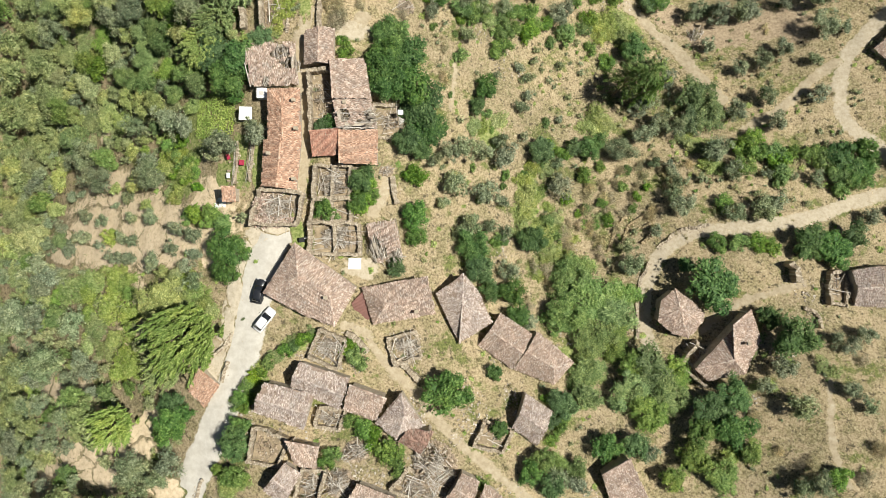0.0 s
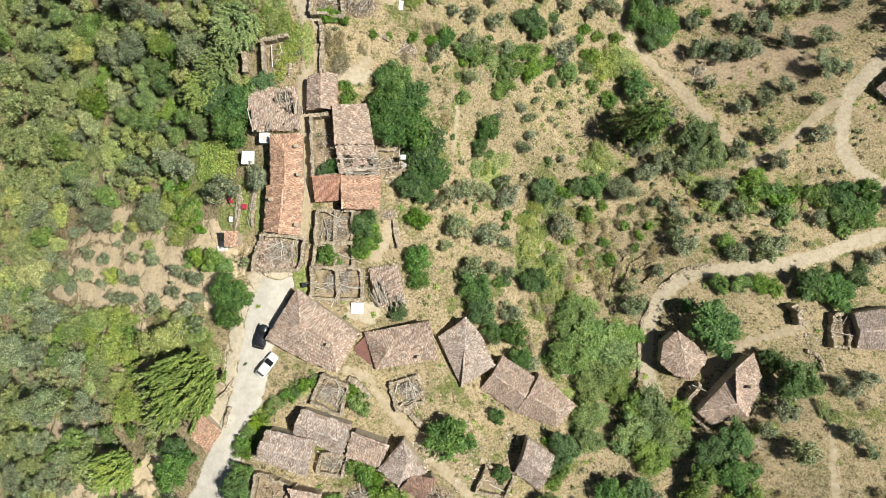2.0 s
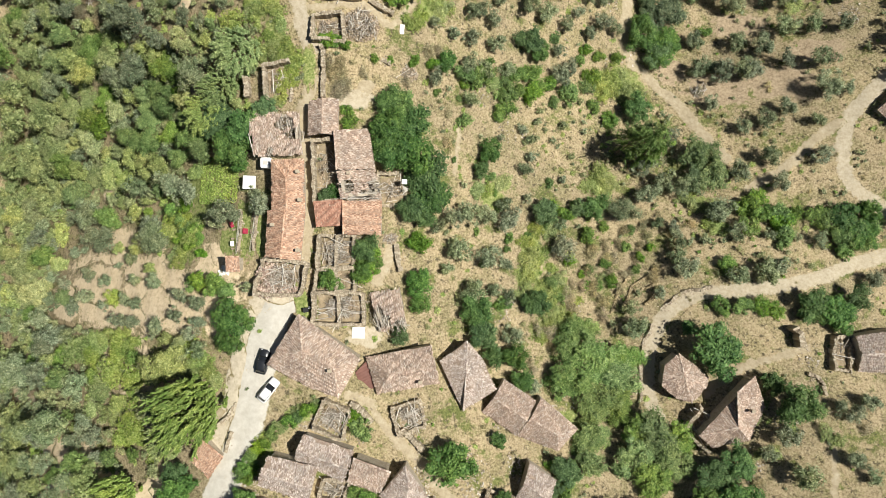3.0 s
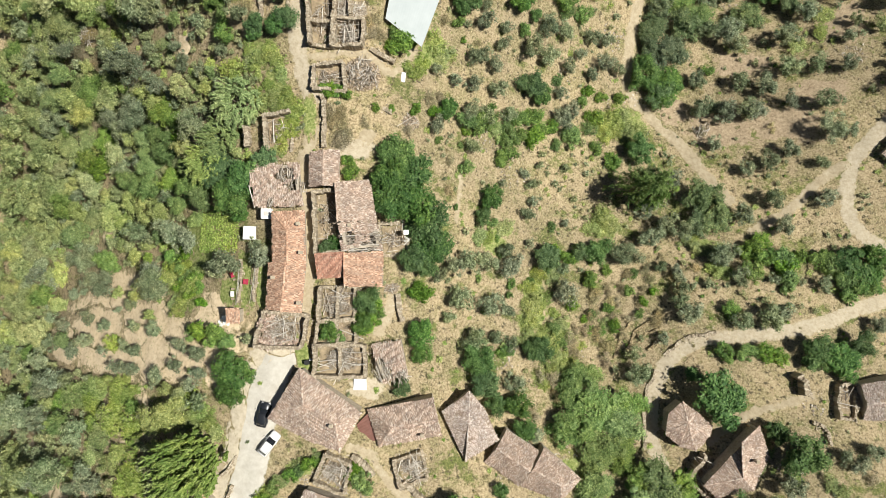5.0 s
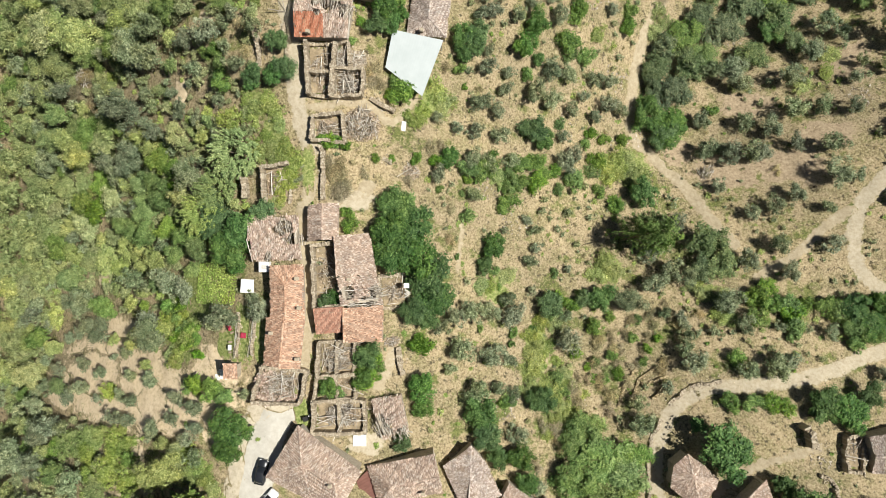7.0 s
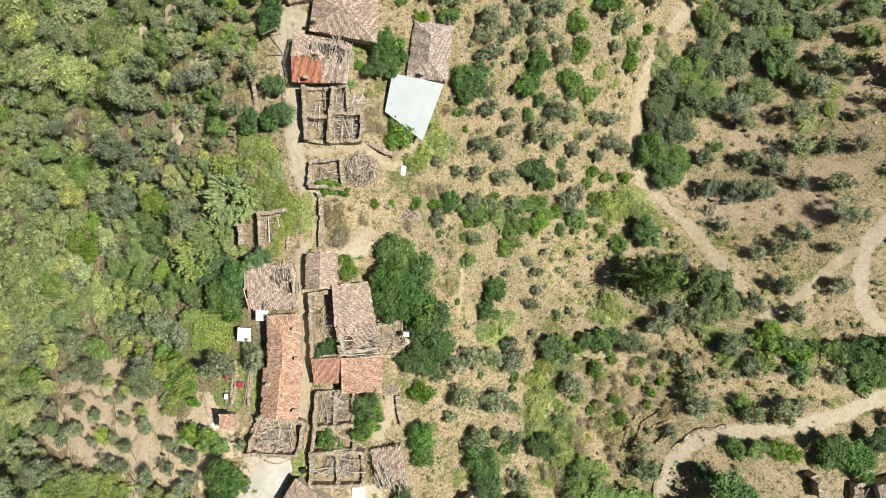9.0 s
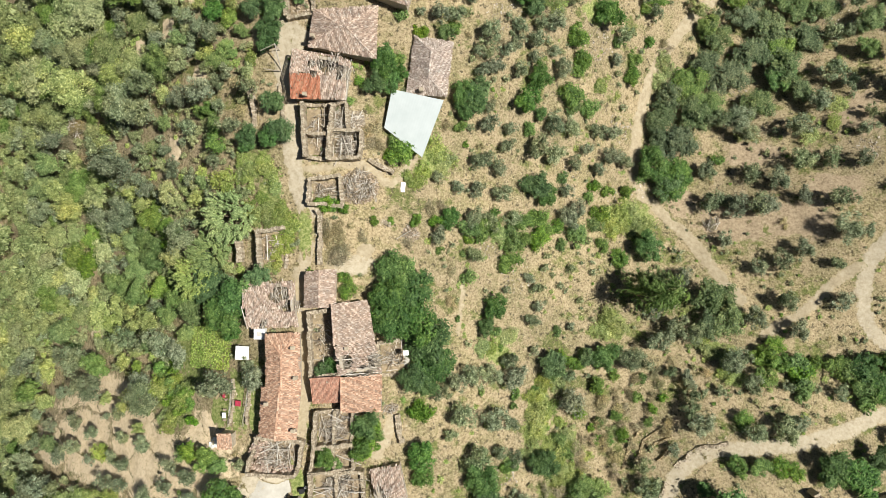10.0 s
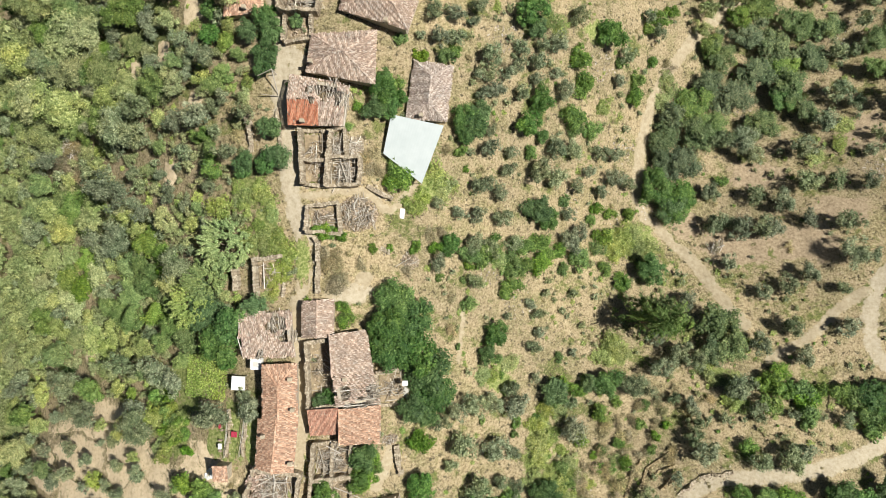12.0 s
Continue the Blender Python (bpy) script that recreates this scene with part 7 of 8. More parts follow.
olive_places = [
    (44.8, 34.1, 2), (51.9, 19, 2.4), (56.5, 26.4, 2.1), (58.8, 35.9, 1.7), (62.5, 29.7, 2), (62.8, 37.3, 2), (64, 24.5, 1.9), (71.6, 36.7, 1.4),
    (71.9, 29.8, 1.9), (-88.4, 46.7, 2), (-87.8, 49, 2.3), (-62.5, 54.9, 1.3), (-62, 43, 2.4), (-59, 45, 3), (-58.8, 61.6, 1.5), (-55, 51.9, 1.5),
    (-54.6, 56.7, 1.6), (-53.6, 49.8, 1.6), (-53.4, 54.7, 1.5), (-49.5, 48.7, 1.4), (-48.7, 56.3, 1.1), (-46.8, 53.8, 1.2), (-46.8, 52.4, 1.2), (-44.9, 57.4, 0.8),
    (-44.2, 60.1, 1.1), (-43.1, 51.2, 1.2), (-39.1, 47.4, 1.4), (-38.5, 53.7, 1.3), (-2, 51.2, 1.1), (-1.9, 41.6, 1.5), (1.5, 49.6, 1.2), (4.1, 44.7, 1.8),
]
for x, y, r in olive_places:
    plant("olive", x, y, r)
PLANTED += olive_places
olive_places = [
    (4.3, 38.3, 1.5), (4.7, 54.3, 1.5), (4.7, 49.5, 1.6), (6.6, 54.8, 1.5), (7.1, 60.8, 1.7), (7.1, 43.8, 1.8), (8.7, 53.5, 1.5), (9.2, 49.2, 1.7),
    (10.2, 57.5, 1.4), (10.7, 60.4, 1.3), (11.2, 44.8, 1.6), (15.9, 57.3, 2.2), (19.2, 61.5, 2), (19.3, 56.5, 2), (21.8, 50.1, 1.4), (22.2, 44.9, 2.1),
    (22.6, 61.9, 1.8), (23.5, 55.5, 1.5), (23.8, 46.4, 2), (25.9, 58.1, 1.3), (28.6, 54.6, 1.3), (28.7, 61.9, 1.7), (31.2, 57.3, 1.9), (31.9, 61.7, 1.5),
    (34.5, 56.5, 1.5), (51.1, 55.1, 1.8), (51.8, 48.9, 2.2), (52.3, 54.6, 1.4), (53.6, 41.2, 1.7), (54.6, 48.9, 1.7), (56, 47.9, 2.4), (59.8, 54.4, 2),
]
for x, y, r in olive_places:
    plant("olive", x, y, r)
PLANTED += olive_places
olive_places = [
    (60.1, 48.1, 2.4), (60.2, 62.5, 2.1), (61.5, 47.7, 2.3), (64.3, 53.1, 2.3), (66.5, 39.4, 1.8), (68, 49.7, 1.8), (68.5, 56.9, 2.5), (73.5, 43.1, 2.8),
    (73.7, 57.3, 2), (73.7, 49.1, 2.4), (77.5, 42.8, 1.3), (78.9, 56.5, 1.8), (-89.6, 63.6, 2), (-83.5, 65, 2.2), (-76.3, 78, 3), (-74.7, 79, 3.6),
    (-64.3, 72.8, 1.8), (-58, 64.8, 2.5), (-56.5, 64.9, 3.5), (-55.5, 62.6, 2.1), (-53, 63.1, 2.7), (-51.6, 83.4, 1.7), (-50.9, 73.7, 1.4), (-50.3, 80.3, 1.5),
    (-50.2, 75.4, 1.6), (-44.9, 64.6, 1.9), (-44, 78, 1.7), (-42.9, 72.4, 1.3), (-42.4, 74.2, 1.2), (-41.7, 64.4, 1.5), (-41.3, 75.8, 1.3), (-40.2, 65, 2.3),
]
for x, y, r in olive_places:
    plant("olive", x, y, r)
PLANTED += olive_places
olive_places = [
    (-37.4, 66.2, 1.4), (-4.6, 77.8, 0.8), (-2.4, 81.4, 1.6), (-1.5, 77.6, 1.6), (1.3, 81.5, 1.5), (1.3, 78, 1.5), (3.9, 80.7, 1.1), (5, 83.3, 1.5),
    (5.1, 72.8, 1.2), (5.6, 69.7, 1.3), (6.9, 75.5, 2.1), (7, 72.6, 1.3), (7.1, 63.9, 1.1), (8, 70.4, 1.5), (10, 73.4, 1.3), (12, 75, 1.5),
    (12.4, 77.8, 1.5), (12.6, 70.5, 1.5), (15.2, 73.2, 1.3), (15.5, 75.9, 1.7), (16.1, 78.9, 1.4), (18.9, 74.7, 1.2), (19.2, 79.8, 1.9), (20.6, 71.9, 1.8),
    (23, 84.8, 1.8), (32, 75.3, 1.2), (33.5, 80, 1.7), (40.6, 85.4, 1.6), (53.8, 65.4, 2.4), (58.1, 65.3, 2.9), (69.2, 63.8, 2.5), (73.9, 68.8, 2.3),
]
for x, y, r in olive_places:
    plant("olive", x, y, r)
PLANTED += olive_places
olive_places = [
    (76.6, 75.1, 2.3), (79.4, 72.7, 1.8), (80.4, 62.7, 1.5), (82, 66.1, 1.5), (38.6, 88.3, 1.4),
]
for x, y, r in olive_places:
    plant("olive", x, y, r)
PLANTED += olive_places
yellow_places = [
    (-35.2, -39.3, 2.0), (-34.4, -38.4, 2.0), (-82.2, -28.3, 2.6), (-66.3, -18.7, 2.2), (-63.7, -14.4, 2.8), (-60.2, -18.4, 2.3), (-58.5, -16.1, 2.3), (-56.8, -21.7, 2.3),
    (-55.2, -18.7, 2.9), (-53.6, -21, 2.3), (-33.2, -37.4, 2.2), (-29.9, -19.4, 1.3), (-27.3, -17.6, 1.3), (-24.6, -15.2, 1.4), (-21.6, -14, 1.3), (49, -35, 1.9),
    (52.8, -19.6, 1.4), (53, -24.2, 1.7), (54.3, -18.1, 1.4), (55.4, -15.7, 1.4), (59.2, -19.8, 1.4), (64.6, -20, 1.7), (66.3, -20.9, 1.4), (-71.1, -8, 3.8),
    (-67, -10, 2.8), (-66, -6.3, 3), (-61.1, -11.2, 3), (-60.2, -5.1, 2.8), (-60.2, -7.6, 3.3), (-57.2, -6, 2.3), (-56, -11.9, 2.9), (-49.3, 10.3, 1.4),
]
for x, y, r in yellow_places:
    plant("yellow", x, y, r)
PLANTED += yellow_places
yellow_places = [
    (-47.7, 9.1, 1.7), (-46.5, 12.1, 2), (-44.6, -9.5, 1.9), (-43.6, -5.7, 2.2), (-42.2, -8.9, 2.5), (-41.2, -7.5, 2.2), (-39.6, -9.3, 1.9), (-38.5, -10.7, 1.6),
    (9.9, 1.3, 1.6), (14.2, 3.8, 2), (14.8, 6.4, 2.3), (14.8, 7.3, 1.7), (15.3, 9.6, 2.3), (16.4, 4.7, 1.6), (17.1, 9.7, 1.7), (17.2, -4.7, 1.6),
    (17.5, 3.8, 1.9), (18.5, 2.2, 2.5), (18.9, -2.4, 1.9), (19.8, 8, 1.3), (20.9, -4.9, 1.7), (21.3, 5.9, 1.6), (21.8, 3.3, 1.3), (22.1, -2.1, 1.6),
    (23.7, 9.9, 1.3), (24.5, 1.8, 1.3), (30.2, 6, 1.4), (-72.4, 26.4, 2.8), (-67.4, 26.8, 3.6), (-63.5, 25.2, 2.6), (-50.8, 16, 2.6), (-49.4, 14.4, 2),
]
for x, y, r in yellow_places:
    plant("yellow", x, y, r)
PLANTED += yellow_places
yellow_places = [
    (-46.7, 16.2, 2.3), (-44.6, 14, 2), (-43.6, 16.5, 1.7), (-28.2, 36.3, 1.3), (5.5, 22.3, 1.7), (6.8, 22.1, 1.7), (10, 24, 1.9), (14.9, 12.7, 2),
    (16.5, 15, 2), (19.4, 15.1, 1.9), (28.1, 23.7, 2.2), (29.9, 25.5, 2.8), (31.5, 23.4, 1.4), (31.7, 25, 2.2), (48.2, 22.3, 1.3), (48.7, 19.8, 2),
    (51.2, 18.7, 1.4), (-81.2, 41.9, 3), (-75, 42.4, 3.2), (-63, 51.3, 1.4), (-51.2, 56.9, 1.9), (-43.9, 49, 1.4), (-33.4, 53.5, 1.6), (-32.9, 51.7, 1.6),
    (-32.4, 50, 1.6), (-32.4, 45.5, 1.6), (-31.4, 52.1, 1.7), (-30.5, 44.6, 1.7), (-30.1, 47.3, 1.3), (-29.6, 53.4, 1.6), (-28.7, 43.8, 1.6), (-28.6, 50.8, 1.7),
]
for x, y, r in yellow_places:
    plant("yellow", x, y, r)
PLANTED += yellow_places
yellow_places = [
    (-28.6, 45.5, 1.6), (-28.6, 51.6, 1.7), (-27.7, 49, 1.4), (-27.7, 37.7, 1.6), (-27.3, 40.3, 1.4), (-26.8, 45.5, 1.4), (-26.7, 44.6, 2), (-25.9, 39.4, 1.4),
    (-25.9, 42.9, 1.4), (-25.5, 41.1, 1.3), (-25, 42.9, 1.7), (-6, 50.6, 2), (-4.7, 52, 1.9), (-2.4, 55.7, 2.3), (-1.5, 52.6, 1.6), (-1, 54, 1.9),
    (0.4, 54.1, 1.3), (8.2, 41.9, 1.9), (31.2, 45, 2.5), (31.3, 43.8, 2.3), (32.4, 45.5, 3.3), (32.9, 43.9, 2.5), (35.3, 46.1, 2.8), (36.2, 43.7, 2.6),
    (37.7, 43.9, 2.2), (38.6, 42.6, 2.6), (71.6, 61.5, 2), (-86.5, 70.8, 2.5), (-54.8, 79.6, 2.6), (7.9, 84.1, 1), (13.9, 81.3, 1.7), (17.5, 83.7, 2.3),
]
for x, y, r in yellow_places:
    plant("yellow", x, y, r)
PLANTED += yellow_places
yellow_places = [
    (19.3, 82.3, 1.7), (28.8, 70.5, 2), (42.4, 72.8, 2.2), (42.9, 77.3, 1.9), (44.4, 75.3, 1.6), (76.3, 64.2, 1.9), (77.8, 68.1, 2.2),
]
for x, y, r in yellow_places:
    plant("yellow", x, y, r)
PLANTED += yellow_places
dry_places = [
    (53.2, -28.6, 1.3), (55.9, -33.7, 1.1), (60.2, -35.7, 1.8), (68, -36.8, 1.6), (70.4, -32.5, 1.6), (71.2, -19, 1.3), (15.4, 4.8, 1.3), (15.5, -10.1, 1.6),
    (18.3, -4, 2.5), (19.9, -6.1, 2), (22.9, 2.2, 2), (23.4, 0.1, 1.6), (25.2, 4.4, 1.8), (27, 7.6, 1.6), (27.6, 10.9, 1.6), (27.9, 4.4, 1.7),
    (27.9, 7.8, 1.1), (28.1, 11.9, 1.2), (29.3, -1, 1.6), (30, 1.7, 1.6), (30.5, 12.1, 1.2), (31.2, 9.8, 1.3), (31.3, 7.1, 1.3), (32, 5.7, 1.1),
    (32.6, 9.9, 1.2), (33.3, 3.9, 1.3), (34.5, 7.1, 1.4), (36.8, 9.8, 1.2), (37.5, 12, 1.2), (39.1, 6, 1.3), (39.9, 7.8, 1.1), (42.8, 11.9, 1),
]
for x, y, r in dry_places:
    plant("dry", x, y, r)
PLANTED += dry_places
dry_places = [
    (-26.8, 31.2, 0.5), (0.1, 30.4, 1.2), (0.3, 35.5, 1), (33.3, 12.6, 1.1), (34.8, 14.9, 1.2), (38, 16, 1.2), (38.8, 14.3, 1.1), (39, 16.5, 1.1),
    (41.8, 18.2, 1.1), (42.2, 16, 1.1), (43, 14.2, 1.2), (47.4, 16.4, 1.2), (-75.2, 60.6, 2.4), (-70.2, 58, 2), (-35.4, 60.8, 1.1), (-33.4, 61.5, 1.3),
    (-31.6, 41.1, 0.8), (-19.8, 42.9, 1.4), (-18.9, 40.7, 1.4), (-18.1, 38.3, 1.8), (-18.1, 42.4, 1.6), (-17.3, 41.1, 1.2), (-16.8, 38.9, 1.6), (-13.9, 57.9, 1.4),
    (-13.9, 41.1, 1.1), (-13, 56.2, 1.3), (-12.2, 58.9, 1.4), (-11.3, 56.2, 1.3), (-6.9, 40.2, 1.2), (-2.9, 46.1, 1.4), (-1.5, 46.6, 1.1), (-0.6, 60.1, 1.1),
]
for x, y, r in dry_places:
    plant("dry", x, y, r)
PLANTED += dry_places
dry_places = [
    (5.2, 57.2, 1), (52.2, 43.9, 1.2), (64.6, 43.9, 1.3), (-73.5, 63.2, 1.8), (-71.3, 63.4, 2.3), (-34.4, 66, 1.3), (3.2, 75.4, 0.7), (6.2, 67.2, 0.5),
    (9, 75.2, 1), (31.3, 68.1, 0.5), (35.1, 69.1, 0.5), (43, 80.6, 1.1), (44.2, 79.6, 1.3), (54.6, 81.1, 1.3),
]
for x, y, r in dry_places:
    plant("dry", x, y, r)
PLANTED += dry_places
oak_places = [
    (48.4, 24.8, 2.5), (49.7, 30.4, 3.7), (51.9, 25.7, 3.3), (41.9, 61.1, 2.5), (45.5, 60.5, 3.7), (41.2, 63.7, 1.9), (42.4, 66, 3.1), (44, 70, 2.5),
    (49.3, 66.3, 3.5), (51.9, 76.6, 3.1), (54.8, 82.2, 3.3), (57, 74.3, 3.8), (60.9, 87, 3.4), (61.8, 79, 3.6), (62.5, 68.6, 3.3), (66.3, 84.6, 3.8),
    (68.2, 76.5, 3.6), (71.2, 71.3, 2.5), (72.8, 82.2, 3.3), (76.3, 87.9, 2.9),
]
for x, y, r in oak_places:
    plant("oak", x, y, r)
PLANTED += oak_places
maquis_places = [
    (-105, 12.5, 3.8), (-103.1, 0.1, 3.4), (-97.3, 6.7, 3.6), (-92.7, 9.1, 2.8), (-89.2, 2, 3.4), (-82.6, 8.6, 2), (-50.3, -9.7, 2.3), (-47.2, -8, 3.6),
    (-45.7, -5.7, 2.2), (-103.6, 19.4, 3.5), (-94, 19.6, 3.6), (-65.7, 38.9, 2.3), (-60.3, 41.5, 2.5), (-88.8, 83.1, 4.2), (-82.6, 74, 4.3), (-72.3, 70.3, 5.1),
    (-71.8, 83.9, 4.7), (-69, 76.2, 3.9), (-66, 83.4, 3.7), (-61.6, 76, 3.4),
]
for x, y, r in maquis_places:
    plant("maquis", x, y, r)
PLANTED += maquis_places
weeping_places = [   # x, y, radius, form, turn
    (-55.9, -30, 4.0, 0, 6), (-46.3, -20, 3.4, 0, -8), (-41.6, -14.4, 6.2, 0, 8),
    (-34.8, 44.2, 3.6, 1, -22), (-38.6, 38.8, 3.0, 2, -34), (-41.2, 34.6, 3.2, 1, -12),
]
for x, y, r, form, turn in weeping_places:
    plant("weeping", x, y, r, form, turn, 1.3)
PLANTED += [p[:3] for p in weeping_places]

for x, y, r in (
    (52.3, 19.1, 2.4), (43.8, 14.6, 1.3), (49.4, 13.5, 1.1), (55.2, 13.8, 1.2), (44, 12.6, 1.6), (43.7, 16, 1.2), (54.8, 15.5, 1.6), (61.1, 14.4, 1.1),
    (70.4, 13.6, 1.6), (66.5, 13.9, 0.9), (40.7, 16.7, 1.2),
):
    PLANTED.append((x, y, r))
    plant("olive", x, y, r)
for x, y, r in (
    (-8.2, 54.7, 2.3), (-47.6, 16.2, 1.4), (-45.3, 12.4, 1.4), (-49.1, 18.1, 1.4), (-44.2, 15.4, 1.4), (63.5, 12.7, 1.4), (57.3, 19.9, 2.2), (60.1, 21.5, 1.9),
    (63.4, 18.2, 2.1), (71, 18.2, 1.9), (63.7, 14.1, 1.9), (75.1, 11.3, 1.4), (19.4, 5, 1.5), (20.7, 2.3, 1.4), (27.1, 7.6, 1.1), (30.4, 8.7, 1.1),
    (31.4, 5.4, 1.3), (37, 10.1, 1.1), (34.5, 12.3, 0.9), (35.8, 15.4, 1), (9.6, 1.2, 1.2), (26.6, 4.6, 1), (23.4, 9.3, 1.1), (29.1, 4.6, 0.9),
):
    PLANTED.append((x, y, r))
    plant("bush", x, y, r)
for x, y, r in (
    (15.7, 1.6, 2.1), (11, 1.7, 1.2), (75.3, 17.1, 2.9), (78.4, 14.3, 2.9), (79.6, 18.7, 2.4),
):
    PLANTED.append((x, y, r))
    plant("fig", x, y, r)
for x, y, r in (
    (52.3, 15.7, 2.1), (50.6, 16.5, 1.6), (46.5, 21.7, 1.6), (19.8, 0.2, 1.9), (21.4, -2, 1.7), (17.8, 10.4, 1.9), (22.5, -0.4, 1.7),
):
    PLANTED.append((x, y, r))
    plant("yellow", x, y, r)

# tall drooping trees in the valley
def poplar(x, y, height, seed):
    """A slender leaning tree with arching, hanging branches."""
    rng = np.random.default_rng(seed)
    ps, ns, ts = [], [], []
    for i in range(70):
        u = rng.uniform(0.25, 1.0)
        w = rng.uniform(0, 6.283)
        reach = rng.uniform(0.12, 0.3) * (1.2 - 0.6 * u)
        out = np.array([math.cos(w), math.sin(w), 0])
        stem = np.array([0.26 * u * u, 0.08 * u, 0.15 + 0.85 * u])
        for k in range(34):
            v = rng.uniform(0.15, 1)
            ps.append(stem + out * reach * v + np.array([0, 0, 0.06 * v - 0.2 * v * v]) + rng.normal(size=3) * 0.012)
            ns.append(out * 0.7 + np.array([0, 0, 0.9]) + rng.normal(size=3) * 0.45)
            ts.append(out + np.array([0, 0, -1.2 * v]) + rng.normal(size=3) * 0.3)
    ps, ns, ts = np.array(ps) * height, np.array(ns), np.array(ts)
    ns /= np.linalg.norm(ns, axis=1, keepdims=True)
    me = blade_mesh("crown", leaf_blades(ps, ns, ts, 0.3, 0.085, rng), LEAF["broad"])
    ob = tagged(holder("poplar_tree", (x, y, land(x, y) - 0.1)), "tall slender tree with hanging grey-green branches", "tree", "trees")
    child(new("crown", me), ob)
    t = trunk_mesh(seed, 1.0, 0.011, 9, 0.05)
    tr = child(new("trunk", t), ob)
    tr.scale = (height, height, height * 0.8)
    return ob


for px, py, ph, ps in ((33.6, 30.6, 15.5, 0), (36.2, 31.6, 14.0, 1), (37.4, 29.4, 12.5, 2), (35.0, 33.2, 12.0, 3)):
    poplar(px, py, ph, ps)

# evergreen scrub that closes over the steep western slope, with the bare gaps left in it
scrub_rng = random.Random(12)
GAPS = [
    (-80.5, -46.3, 2.0), (-71.6, -40.5, 2.0), (-65.1, -36.6, 2.0), (-58.2, -34.6, 2.0), (-53.3, -32.2, 2.0), (-49.8, -29.2, 2.0), (-47.4, -26.1, 2.0),
    (-60, -39.8, 2.2), (-69.9, -37.8, 2.2), (-51.3, -34.8, 2.2), (-46.1, -40.7, 2.2), (-104.8, -22.7, 2.2), (-74, -27.1, 2.2), (-68.3, -36.5, 2.2), (-58.1, -16.2, 2.2),
]
GAPS += [
    (-42.5, 83, 2.6), (-48.5, 77.5, 2.3), (-55.2, 75.8, 1.6), (-72.5, 73.6, 2.4), (-65.5, 68.8, 1.5), (-42.3, 68, 1.9), (-52.6, 58.7, 1), (-47.3, 56.3, 2.3),
    (-50.2, 51.7, 1.4), (-43.6, 54.2, 1.1), (-60, 59.4, 1), (-35.8, 64.6, 0.9), (-43.6, 56, 1.3), (-74.4, 81.7, 1.1), (-34.7, 61.8, 1.3), (-70.9, 23, 2.1),
    (-44.5, 12.1, 1.2), (-107, -11.1, 2.8), (-87.4, -20.4, 2.7), (-56, -7.1, 1.2), (-75.5, -43.4, 2.8), (-65, -38.9, 2.5), (-56.9, -35.1, 2.4), (-50.9, -31.5, 1.9),
    (-62, -42.3, 2.4), (-74.9, -27.3, 1.3), (-46.4, -29.1, 1.5), (-97.7, -21.5, 3.2), (-55.5, -39.2, 1.4), (-58, -4.1, 1.5), (-34.0, 38.4, 2.0), (-39.9, 42.4, 1.6), (-43.4, 37.8, 1.4),
]
scrub_at = []
HOLD = [(p[0], p[1], p[2] * 0.8) for p in PLANTED]


def scrub_zone(x, y):
    if -86 < x < -36 and -4 < y < 17:
        return 0.03
    if x < -47 and y > 17 and x + 0.25 * y < -40:
        return 1.0
    if x < -66 and y > -14:
        return 1.0
    if x < -96:
        return 1.0
    if x < -31.5 and y > 30:
        return 0.9
    if x < -44 and y < -8:
        return 0.5
    if x > 50 and y > 80 or x > 86:
        return 0.5
    return 0.0


for i in range(12000):
    x, y = (scrub_rng.uniform(-112, -31), scrub_rng.uniform(-50, 100)) if i % 5 else (scrub_rng.uniform(50, 104), scrub_rng.uniform(-48, 100))
    z_ = scrub_zone(x, y)
    if scrub_rng.random() > z_:
        continue
    far = x < -100 or x > 95 or y > 95 or y < -42
    r = scrub_rng.choice((1.2, 1.6, 2.0, 2.4, 2.8, 3.2, 3.6)) * (1.2 if far else 1.0)
    if any((x - a) ** 2 + (y - c) ** 2 < (g + r * 0.6) ** 2 for a, c, g in GAPS):
        continue
    if any((x - a) ** 2 + (y - c) ** 2 < (g + r * 0.7) ** 2 for a, c, g in HOLD):
        continue
    scrub_at.append((x, y, r))
    HOLD.append((x, y, r * 0.8))
NEAR = [p for p in scrub_at if -84 < p[0] < -31 and -30 < p[1] < 88]
for x, y, r in NEAR[:180]:
    kind = scrub_rng.choices(("maquis", "broad", "olive", "bush", "yellow"), (5.0, 1.8, 1.2, 0.8, 0.4))[0]
    plant(kind, x, y, r * (0.8 if kind == "yellow" else 1.0), None, None, scrub_rng.uniform(1.2, 1.7))
REST = [p for p in scrub_at if p not in set(NEAR[:180])]
